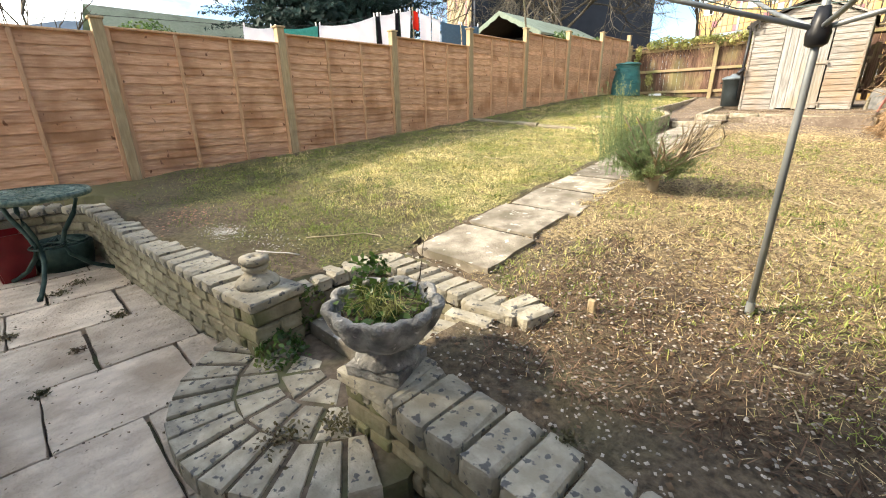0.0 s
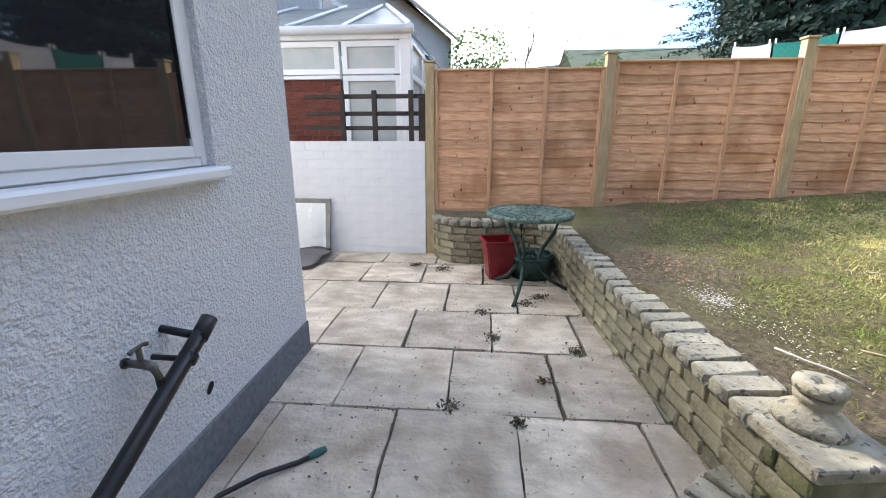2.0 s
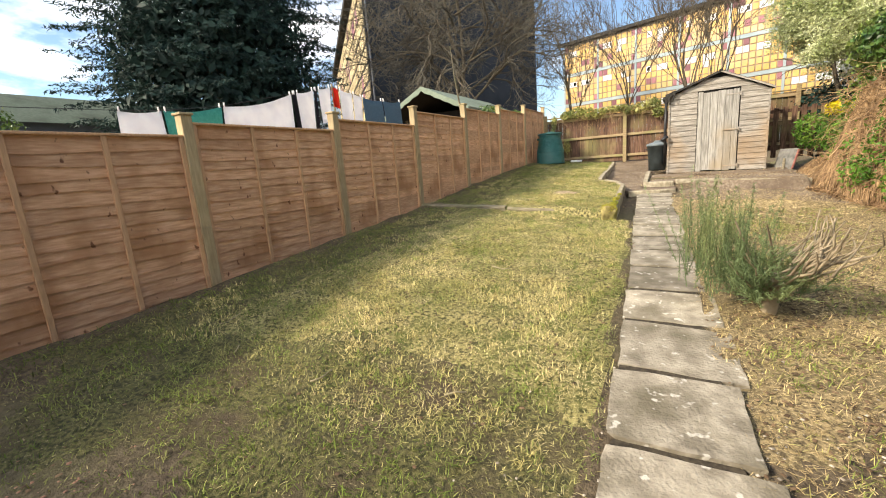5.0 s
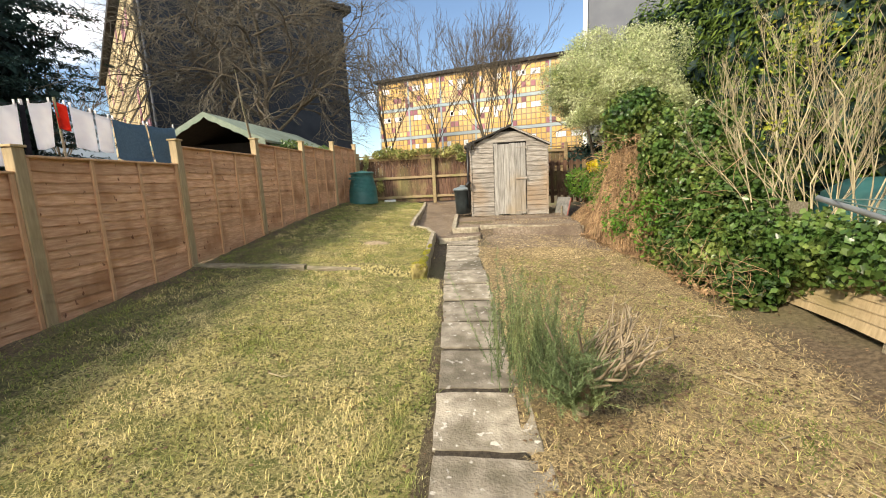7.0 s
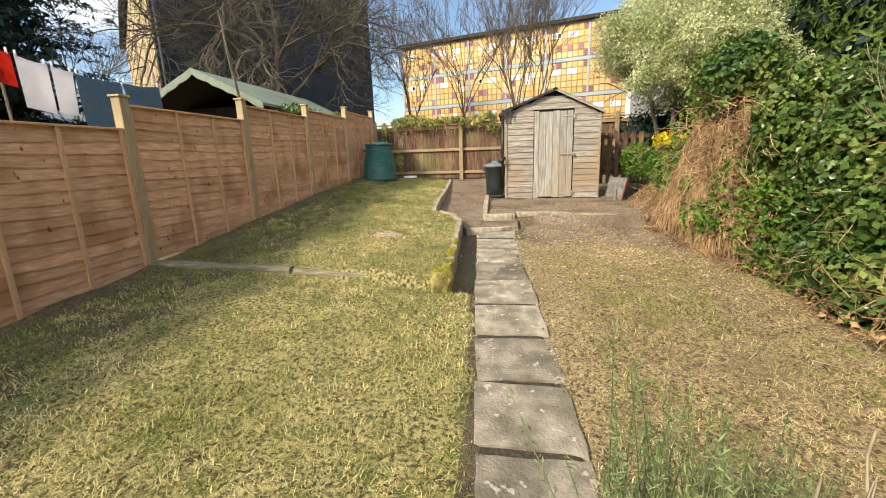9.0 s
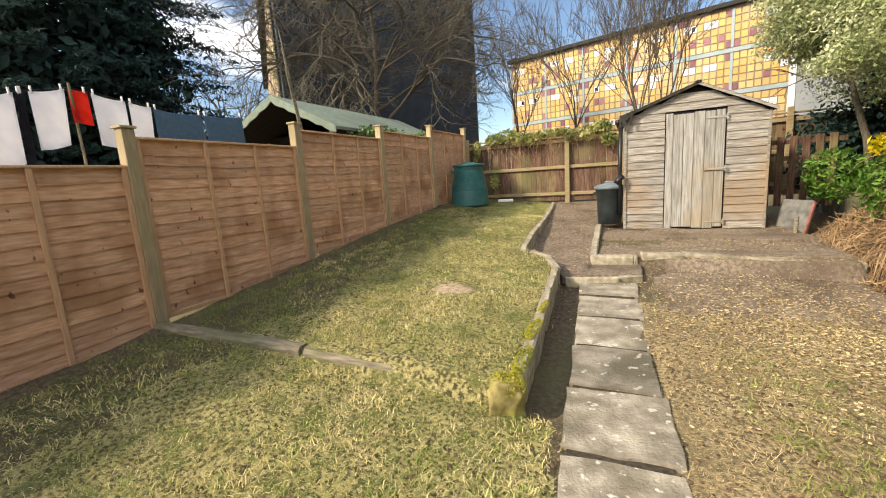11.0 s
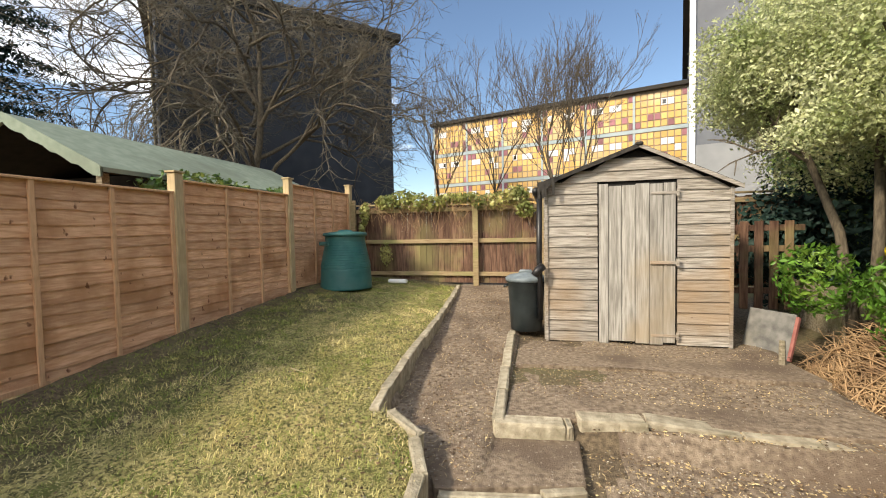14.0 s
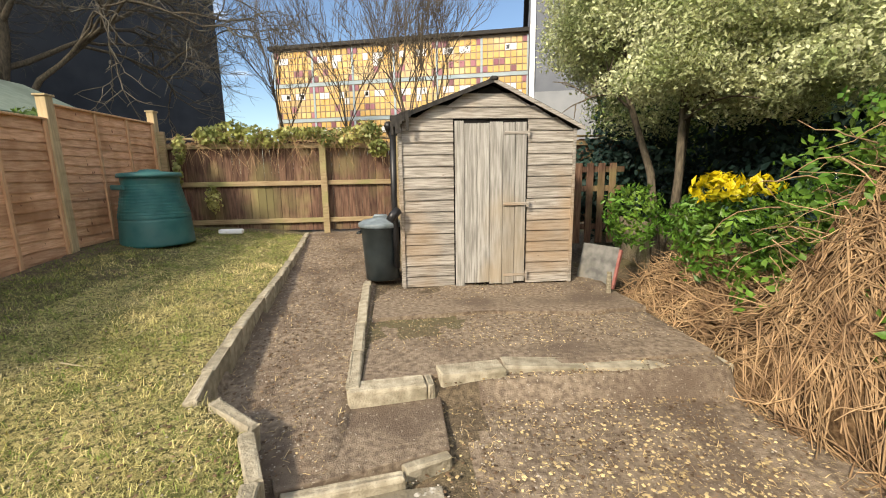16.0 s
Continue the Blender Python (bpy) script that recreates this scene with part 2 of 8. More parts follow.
def box(bm, x0, x1, y0, y1, z0, z1, bevel=0.0, m=None, segs=1):
    vs = [bm.verts.new(v) for v in ((x0, y0, z0), (x1, y0, z0), (x1, y1, z0), (x0, y1, z0), (x0, y0, z1), (x1, y0, z1), (x1, y1, z1), (x0, y1, z1))]
    fs = [bm.faces.new([vs[i] for i in f]) for f in ((3, 2, 1, 0), (4, 5, 6, 7), (0, 1, 5, 4), (1, 2, 6, 5), (2, 3, 7, 6), (3, 0, 4, 7))]
    if bevel:
        es = list({e for f in fs for e in f.edges})
        r = bmesh.ops.bevel(bm, geom=es, offset=bevel, segments=segs, affect="EDGES", profile=0.6)
        vs = list({v for f in r["faces"] for v in f.verts} | {v for v in vs if v.is_valid})
    if m is not None:
        bmesh.ops.transform(bm, matrix=m, verts=vs)
    return bm


def boxes(*args, bevel=0.0):
    bm = bmesh.new()
    for a in args:
        box(bm, *a, bevel=bevel)
    return bm


def slab_poly(pts, z0, z1, bevel=0.0):
    """A flat stone with the given outline."""
    bm = bmesh.new()
    lo = [bm.verts.new((x, y, z0)) for x, y in pts]
    hi = [bm.verts.new((x, y, z1)) for x, y in pts]
    n = len(pts)
    bm.faces.new(lo[::-1])
    top = bm.faces.new(hi)
    for i in range(n):
        bm.faces.new((lo[i], lo[(i + 1) % n], hi[(i + 1) % n], hi[i]))
    if bevel:
        bmesh.ops.bevel(bm, geom=list(top.edges), offset=bevel, segments=2, affect="EDGES", profile=0.6)
    bmesh.ops.recalc_face_normals(bm, faces=bm.faces)
    return bm


def lathe(profile, n=28, bm=None, wobble=None):
    bm = bm or bmesh.new()
    rings = []
    for r, z in profile:
        rings.append([bm.verts.new(((r + (wobble(a, z) if wobble else 0)) * math.cos(a), (r + (wobble(a, z) if wobble else 0)) * math.sin(a), z))
                      for a in (2 * math.pi * k / n for k in range(n))])
    for p, q in zip(rings, rings[1:]):
        for k in range(n):
            bm.faces.new((p[k], p[(k + 1) % n], q[(k + 1) % n], q[k]))
    bm.faces.new(rings[0][::-1])
    bm.faces.new(rings[-1])
    return bm


def tube(pts, radii, n=6, bm=None, caps=True):
    """A round bar along points."""
    bm = bm or bmesh.new()
    pts = [Vector(p) for p in pts]
    if not hasattr(radii, "__len__"):
        radii = [radii] * len(pts)
    rings = []
    for i, p in enumerate(pts):
        d = (pts[min(i + 1, len(pts) - 1)] - pts[max(i - 1, 0)]).normalized()
        u = d.cross(Vector((0, 0, 1)) if abs(d.z) < 0.9 else Vector((1, 0, 0))).normalized()
        w = d.cross(u)
        rings.append([bm.verts.new(p + radii[i] * (math.cos(a) * u + math.sin(a) * w)) for a in (2 * math.pi * k / n for k in range(n))])
    for p, q in zip(rings, rings[1:]):
        for k in range(n):
            bm.faces.new((p[k], p[(k + 1) % n], q[(k + 1) % n], q[k]))
    if caps and n > 2:
        bm.faces.new(rings[0][::-1])
        bm.faces.new(rings[-1])
    return bm


def raw_mesh(name, verts, faces, material, parent=None, label=""):
    """A large mesh from arrays of equal-sided faces."""
    verts, faces = np.asarray(verts, dtype=np.float32), np.asarray(faces, dtype=np.int32)
    me = bpy.data.meshes.new(name)
    k = faces.shape[1]
    me.vertices.add(len(verts))
    me.vertices.foreach_set("co", verts.ravel())
    me.loops.add(faces.size)
    me.loops.foreach_set("vertex_index", faces.ravel())
    me.polygons.add(len(faces))
    me.polygons.foreach_set("loop_start", np.arange(0, faces.size, k, dtype=np.int32))
    me.polygons.foreach_set("loop_total", np.full(len(faces), k, dtype=np.int32))
    me.update(calc_edges=True)
    me.materials.append(material)
    ob = new(name, me)
    if parent is not None:
        ob.parent = parent
    if label:
        ob["label"] = label
    return ob


rng = np.random.default_rng(7)


# ---------- the lie of the land ----------
FENCE_Y = (0.0, 1.93, 3.86, 5.79, 7.72, 9.65, 11.58, 13.5, 15.44)
FENCE_TOP = (2.19, 2.25, 2.365, 2.507, 2.739, 2.942, 3.073, 3.235, 3.33)
FENCE_GROUND = (0.5, 0.63, 0.75, 0.9, 1.05, 1.25, 1.43, 1.56, 1.62)
WALL_LINE = ((0.03, 0.04), (0.2, 0.1), (0.35, 0.28), (0.39, 0.52), (0.34, 0.8), (0.32, 1.02), (0.38, 1.22), (0.58, 1.36), (0.9, 1.4), (1.3, 1.41), (2.2, 1.49), (3.0, 1.56), (3.4, 1.6))
WALL_TOP = (0.50, 0.50, 0.50, 0.50, 0.50, 0.50, 0.50, 0.50, 0.49, 0.48, 0.45, 0.43, 0.42)
RIGHT_WALL = ((4.44, 1.72), (5.0, 1.705), (5.5, 1.70), (6.2, 1.70), (7.2, 1.70))
KERB = ((3.1, 7.85), (3.06, 8.6), (3.0, 9.4), (2.96, 10.2), (2.8, 10.55), (2.46, 10.83), (2.42, 11.1), (2.36, 11.8), (2.3, 13.0), (2.22, 14.2), (2.12, 15.3))
KERB_TOP = (0.98, 1.0, 1.05, 1.1, 1.15, 1.2, 1.21, 1.25, 1.3, 1.37, 1.44)


def fence_z(y):
    return float(np.interp(y, FENCE_Y, FENCE_GROUND))


def path_z(y):
    return float(np.interp(y, (2.4, 3.3, 4.5, 6.34, 7.0, 9.0, 10.3, 11.0, 13.0, 16.0), (0.37, 0.46, 0.555, 0.66, 0.715, 0.83, 0.9, 0.93, 0.98, 1.05)))


def path_x(y):
    return float(np.interp(y, (2.7, 3.3, 4.54, 6.34, 6.95, 10.3), (3.7, 3.675, 3.6, 3.5, 3.44, 3.22)))


def kerb_x(y):
    return float(np.interp(y, [p[1] for p in KERB], [p[0] for p in KERB]))


def kerb_z(y):
    return float(np.interp(y, [p[1] for p in KERB], KERB_TOP))


def wall_back(x, d=0.1):
    return float(np.interp(x, [p[0] for p in WALL_LINE[7:]], [p[1] for p in WALL_LINE[7:]])) + d


def on_patio(x, y):
    if y < 0.1:
        return -0.12 < x < 12
    if x < 0.58:
        return y < 1.4 and x > float(np.interp(y, (0.1, 0.28, 0.52, 0.8, 1.02, 1.22, 1.4), (0.1, 0.26, 0.29, 0.25, 0.22, 0.3, 0.6))) and x > 0
    if x < 3.5:
        return y < wall_back(x)
    if x < 4.5:
        return y < 2.62 and (x > 3.56 or y < 1.8)
    return y < float(np.interp(x, [p[0] for p in RIGHT_WALL], [p[1] for p in RIGHT_WALL])) + 0.1


def ground_z(x, y):
    """The height of the soil."""
    if on_patio(x, y) and -6.5 < y and x < 9:
        return 0.03 if (y > 1.75 and 3.5 < x < 4.55) else -0.045
    zp, zf = path_z(y), fence_z(y)
    if y > 10.3 and 2.0 < x < 3.28 and x > kerb_x(y):
        return float(np.interp(y, (10.3, 13.0, 15.5), (0.97, 1.17, 1.42)))
    if x >= 3.3 and y > 10.98 and x < 5.9:
        return float(np.interp(y, (10.98, 12.9, 16), (1.03, 1.12, 1.18)))
    if x > path_x(y) - 0.06 or (y > 7.75 and x > kerb_x(y)):
        q = zp - 0.05 * max(0.0, x - 4.1)
        if x > 6.4:
            q += min(0.3, 0.3 * (x - 6.4))
        if y > 7.75 and x < path_x(y):
            q -= 0.05
        if 2.7 < y < 10.3 and path_x(y) + 0.02 < x < path_x(y) + 0.5:
            q -= 0.04
        return q
    if x < 0:
        return max(0.3, zf - 0.15) if y > -1 else 0.1
    if y > 7.75:
        f = min(1.0, x / max(0.3, kerb_x(y)))
        return zf + (kerb_z(y) - 0.03 - zf) * f
    lift = 0.03 * math.sin(x * 1.1)
    f = min(1.0, x / path_x(y))
    edge = zp + 0.015
    low = zf + (min(edge, 0.41) - zf) * min(1.0, f * 1.1)
    high = zf + (edge - zf) * f + lift * (1 - f)
    s = min(1.0, max(0.0, (y - 2.4) / 1.4))
    return low + (high - low) * s * s * (3 - 2 * s)


def spread(lo, hi, step, far):
    inner = list(np.arange(lo, hi + 1e-6, step))
    left, right, d = [], [], step
    while d < far:
        d *= 1.6
        left.append(inner[0] - d)
        right.append(inner[-1] + d)
    return left[::-1] + inner + right


def build_ground():
    xs, ys = spread(-0.6, 7.6, 0.07, 2500), spread(-1.2, 16.2, 0.07, 2500)
    vs, fs = [], []
    for y in ys:
        for x in xs:
            z = ground_z(x, y)
            if 0 < x < 7 and 1 < y < 16 and not on_patio(x, y):
                z += 0.022 * noise.noise((x * 2.3, y * 2.3, 0.0)) + 0.017 * noise.noise((x * 7, y * 7, 3.0))
            vs.append((x, y, z))
    nx = len(xs)
    for j in range(len(ys) - 1):
        for i in range(nx - 1):
            a = j * nx + i
            fs.append((a, a + 1, a + 1 + nx, a + nx))
    g = raw_mesh("ground", vs, fs, M_SOIL)
    g.data.materials.append(M_DIRT)
    g.data.materials.append(M_PATIO_JOINT)
    g.data.materials.append(M_THATCH)
    g.data.materials.append(M_SHADEMOSS)
    g.data.materials.append(M_CHAFF)
    idx = []
    for j in range(len(ys) - 1):
        for i in range(nx - 1):
            x, y = (xs[i] + xs[i + 1]) / 2, (ys[j] + ys[j + 1]) / 2
            wob = 0.25 * noise.noise((x * 1.3, y * 1.3, 5))
            if on_patio(x, y):
                idx.append(2)
            elif (y > 10.3 and kerb_x(y) < x < 3.3) or (3.3 < x < 6.2 and y + wob > 9.6 and x > 4.0 - wob):
                idx.append(1)
            elif 0.25 - wob * 0.6 < x < (path_x(y) - 0.06 if y < 7.7 else kerb_x(y)) and 2.2 + wob * 2 < y < 15.2:
                idx.append(4 if x < 0.95 + wob * 2 or y < 3.5 + wob * 2 else 3)
            elif path_x(y) + 0.5 < x < 6.3 + wob and 3.6 + wob * 3 < y < 9.7:
                idx.append(5)
            else:
                idx.append(0)
    g.data.polygons.foreach_set("material_index", idx)
    g.data.polygons.foreach_set("use_smooth", [True] * len(idx))
    return tagged(g, "uneven garden soil with bare earth by the shed", "ground", kind="structure")


ground = build_ground()


# ---------- patio ----------
patio = tagged(new("patio"), "riven buff patio flags with weedy joints", "patio", kind="structure")


def worn_edge(p, q, n, amount):
    """Points from p towards q that wander a little."""
    return [(p[0] + (q[0] - p[0]) * k / n + rng.uniform(-amount, amount), p[1] + (q[1] - p[1]) * k / n + rng.uniform(-amount, amount)) for k in range(n)]


def flag(x0, x1, y0, y1):
    g = [rng.uniform(0.003, 0.013) for _ in range(4)]
    c = [(x0 + g[0], y0 + g[1]), (x1 - g[2], y0 + g[1]), (x1 - g[2], y1 - g[3]), (x0 + g[0], y1 - g[3])]
    pts = [p for i in range(4) for p in worn_edge(c[i], c[(i + 1) % 4], 6, 0.0055)]
    return part("flagstone", slab_poly(pts, -0.05, 0.0 + rng.uniform(-0.005, 0.005), 0.009), M_SLAB, patio)


ROWS_X = (-0.02, 0.42, 1.04, 1.70, 2.33, 2.98, 3.60, 4.22, 4.86, 5.50, 6.14, 6.78)
ROW_OFF = (0.1, 0.02, -0.30, 0.08, -0.18, 0.18, -0.1, 0.15, -0.05, 0.2, 0.0)
for k in range(len(ROWS_X) - 1):
    ys = [ROW_OFF[k] + 0.61 * n for n in range(-9, 5)]
    for y0, y1 in zip(ys, ys[1:]):
        xm = (ROWS_X[k] + ROWS_X[k + 1]) / 2
        lim = 1.36 if xm < 0.5 else (wall_back(xm, 0.02) if xm < 3.4 else (1.45 if xm < 4.6 else 1.75))
        if y0 > lim - 0.06:
            continue
        if xm > 2.45 and y1 < -0.5:
            continue
        y1c = min(y1, lim)
        if xm > 2.45 and y0 < -0.54:
            y0 = -0.54
        flag(ROWS_X[k], ROWS_X[k + 1], y0, y1c)


# ---------- garden walls of reconstituted stone ----------
def along(line, s):
    """The place and heading at s metres along a line."""
    for (x0, y0), (x1, y1) in zip(line, line[1:]):
        d = math.hypot(x1 - x0, y1 - y0)
        if s <= d:
            return x0 + (x1 - x0) * s / d, y0 + (y1 - y0) * s / d, math.degrees(math.atan2(y1 - y0, x1 - x0))
        s -= d
    return line[-1][0], line[-1][1], math.degrees(math.atan2(line[-1][1] - line[-2][1], line[-1][0] - line[-2][0]))


def length(line):
    return sum(math.hypot(b[0] - a[0], b[1] - a[1]) for a, b in zip(line, line[1:]))


def rough_box(sx, sy, sz, bevel, jitter, seed):
    r = random.Random(seed)
    bm = bmesh.new()
    box(bm, -sx / 2, sx / 2, -sy / 2, sy / 2, 0, sz, bevel=bevel, segs=2)
    for v in bm.verts:
        v.co += Vector((r.uniform(-1, 1), r.uniform(-1, 1), r.uniform(-1, 1))) * jitter
    return bm


def wall_run(name, label, line, tops, courses, course, brick_len, cap_len, cap_deep, cap_high, base_z=-0.03, thick=0.2, cap_mat=None):
    wall = tagged(new(name), label, "garden wall", kind="structure")
    total = length(line)
    acc = [0.0]
    for a, b in zip(line, line[1:]):
        acc.append(acc[-1] + math.hypot(b[0] - a[0], b[1] - a[1]))
    # mortar core
    bm = bmesh.new()
    n = max(6, int(total / 0.08))
    rings = []
    for k in range(n + 1):
        x, y, a = along(line, total * k / n)
        top = float(np.interp(total * k / n, acc, tops)) - cap_high - 0.004
        nx, ny = -math.sin(radians(a)), math.cos(radians(a))
        rings.append([bm.verts.new((x + nx * q, y + ny * q, z)) for q, z in ((0.018, base_z), (0.018, top), (thick, top), (thick, base_z))])
    for p, q in zip(rings, rings[1:]):
        for k in range(4):
            bm.faces.new((p[k], p[(k + 1) % 4], q[(k + 1) % 4], q[k]))
    bm.faces.new(rings[0])
    bm.faces.new(rings[-1][::-1])
    bmesh.ops.recalc_face_normals(bm, faces=bm.faces)
    part("mortar_core", bm, M_MORTAR, wall)
    kinds = []
    for k in range(7):
        kinds.append(part("stone_block", rough_box(brick_len * (0.72 + 0.045 * k), 0.07, course - 0.012, 0.014, 0.005, k), M_STONEBRICK, wall))
    first = [True] * len(kinds)
    for c in range(courses):
        s = -0.06 * (c % 2)
        while s < total - 0.03:
            k = int(rng.integers(0, len(kinds)))
            w = brick_len * (0.72 + 0.045 * k) + 0.012
            mid = min(max(s + w / 2, 0.02), total)
            x, y, a = along(line, mid)
            top = float(np.interp(mid, acc, tops)) - cap_high
            z = top - (courses - c) * course
            if z > base_z - course * 0.8:
                nx, ny = -math.sin(radians(a)), math.cos(radians(a))
                m = pose(x + nx * (0.035 + rng.uniform(-0.006, 0.004)), y + ny * 0.035, z, 0, 0, a)
                if first[k]:
                    kinds[k].matrix_basis, first[k] = m, False
                else:
                    share("stone_block", kinds[k], wall, m)
            s += w
    caps = [part("coping_stone", rough_box(cap_len - 0.014, cap_deep, cap_high, 0.022, 0.006, 40 + k), cap_mat or M_COPING, wall) for k in range(5)]
    fresh = [True] * 5
    s = 0.0
    while s < total - cap_len * 0.3:
        k = int(rng.integers(0, 5))
        x, y, a = along(line, s + cap_len / 2)
        nx, ny = -math.sin(radians(a)), math.cos(radians(a))
        top = float(np.interp(s, acc, tops)) - cap_high
        m = pose(x + nx * (cap_deep / 2 - 0.025 + rng.uniform(-0.008, 0.008)), y + ny * (cap_deep / 2 - 0.025), top + rng.uniform(-0.004, 0.006), rng.uniform(-1.5, 1.5), rng.uniform(-2, 2), a + rng.uniform(-2, 2))
        if fresh[k]:
            caps[k].matrix_basis, fresh[k] = m, False
        else:
            share("coping_stone", caps[k], wall, m)
        s += cap_len
    for o, f in list(zip(kinds, first)) + list(zip(caps, fresh)):
        if f:
            bpy.data.objects.remove(o)
    return wall


wall_run("retaining_wall", "low curved retaining wall of mossy buff stone blocks", WALL_LINE, WALL_TOP, 5, 0.085, 0.23, 0.125, 0.25, 0.075)
wall_run("wall_right", "low stone retaining wall with lichen-spotted coping", RIGHT_WALL, (0.35,) * 5, 4, 0.085, 0.24, 0.148, 0.27, 0.11)
wall_run("wall_flank", "short stone flank wall beside the garden steps", ((3.47, 2.72), (3.46, 1.9)), (0.39, 0.38), 4, 0.085, 0.2, 0.115, 0.2, 0.08, thick=0.16)
wall_run("step_riser", "brick edging at the top of the garden steps", ((3.6, 2.5), (4.52, 2.46)), (0.39, 0.37), 3, 0.085, 0.2, 0.11, 0.24, 0.08, thick=0.2)


# ---------- fence ----------
def fence_post(y, z0, z1):
    e = base("fence_post", (0.0, y, z0), "square treated softwood fence post with a cap", "fence post", "fence posts along the lawn")
    h = z1 - z0
    part("post", boxes((-0.1, 0.0, -0.05, 0.05, -0.15, h - 0.03), bevel=0.004), M_POST, e)
    bm = bmesh.new()
    box(bm, -0.115, 0.015, -0.065, 0.065, h - 0.03, h - 0.008, bevel=0.004)
    part("cap", bm, M_POST, e)
    return e


def lap_panel(k):
    y0, y1 = FENCE_Y[k] + 0.05, FENCE_Y[k + 1] - 0.05
    top = FENCE_TOP[k] - 0.09
    hgt = 1.56
    w = y1 - y0
    e = base("lap_fence", (-0.055, y0, top - hgt), "new orange-brown overlap timber fence section", "fence", "lap panels along the lawn")
    r = random.Random(100 + k)
    n = 15
    step = (hgt - 0.05) / n
    for b in range(n):
        bm = bmesh.new()
        seg = 14
        z = 0.02 + b * step
        ph, am = r.uniform(0, 9), r.uniform(0.005, 0.014)
        rows = []
        for s in range(seg + 1):
            yy = 0.012 + (w - 0.024) * s / seg
            wav = am * math.sin(yy * r.uniform(3.2, 3.6) + ph) + 0.004 * math.sin(yy * 11 + ph)
            lo, hi = z + wav - 0.012, z + step + 0.018
            rows.append([bm.verts.new(v) for v in ((0.016, yy, lo), (0.002, yy, hi), (-0.007, yy, hi), (0.005, yy, lo))])
        for p, q in zip(rows, rows[1:]):
            for i in range(4):
                bm.faces.new((p[i], q[i], q[(i + 1) % 4], p[(i + 1) % 4]))
        bm.faces.new(rows[0])
        bm.faces.new(rows[-1][::-1])
        bmesh.ops.recalc_face_normals(bm, faces=bm.faces)
        part("board", bm, M_FENCE, e)
    for yy in (0.02, w * 0.345, w * 0.665, w - 0.02):
        part("batten", boxes((0.012, 0.036, yy - 0.019, yy + 0.019, 0.0, hgt - 0.02), bevel=0.003), M_BATTEN, e)
    part("top_capping", boxes((-0.03, 0.042, -0.005, w + 0.005, hgt - 0.022, hgt), bevel=0.004), M_BATTEN, e)
    part("gravel_strip", boxes((-0.012, 0.02, 0.0, w, -0.012, 0.03), bevel=0.003), M_BATTEN, e)
    return e


for k, (y, z1) in enumerate(zip(FENCE_Y, FENCE_TOP)):
    fence_post(y, 0.0 if k == 0 else FENCE_GROUND[k] - 0.02, z1)
for k in range(8):
    lap_panel(k)


# ---------- path ----------
path = tagged(new("path"), "worn concrete slab path up the lawn", "path", kind="structure")
PATH_Y = (2.74, 3.31, 3.92, 4.55, 5.17, 5.78, 6.36, 6.93, 7.52, 8.12, 8.72, 9.3, 9.86, 10.3)

for k, (y0, y1) in enumerate(zip(PATH_Y, PATH_Y[1:])):
    shift = rng.uniform(-0.018, 0.018)
    xl0, xl1 = path_x(y0) + shift, path_x(y1) + shift
    w = (0.6 if y0 < 5 else 0.54) + rng.uniform(-0.025, 0.02)
    g = rng.uniform(0.02, 0.032)
    turn = rng.uniform(-0.012, 0.012)
    c = [(xl0, y0 + g - turn), (xl0 + w, y0 + g + turn), (xl1 + w, y1 - g + turn), (xl1, y1 - g - turn)]
    pts = [p for i in range(4) for p in worn_edge(c[i], c[(i + 1) % 4], 6, 0.009)]
    zm = path_z((y0 + y1) / 2)
    o = part("paving_slab", slab_poly(pts, zm - 0.06, zm + 0.012 + rng.uniform(-0.008, 0.008), 0.009), M_PATH, path)
    slope = math.degrees(math.atan2(path_z(y1) - path_z(y0), y1 - y0))
    c = Vector(((xl0 + xl1) / 2, (y0 + y1) / 2, zm))
    o.matrix_basis = Matrix.Translation(c) @ pose(0, 0, 0, slope + rng.uniform(-0.6, 0.6), rng.uniform(-0.9, 0.9), 0) @ Matrix.Translation(-c)


for y in PATH_Y[1:-1]:
    strip = [(path_x(y) + 0.01, y - 0.04), (path_x(y) + 0.51, y - 0.04), (path_x(y) + 0.5, y + 0.04), (path_x(y) + 0.01, y + 0.04)]
    part("joint_soil", slab_poly(strip, path_z(y) - 0.07, path_z(y) + 0.001, 0.004), M_JOINT, path, "dark soil packed in a slab joint")


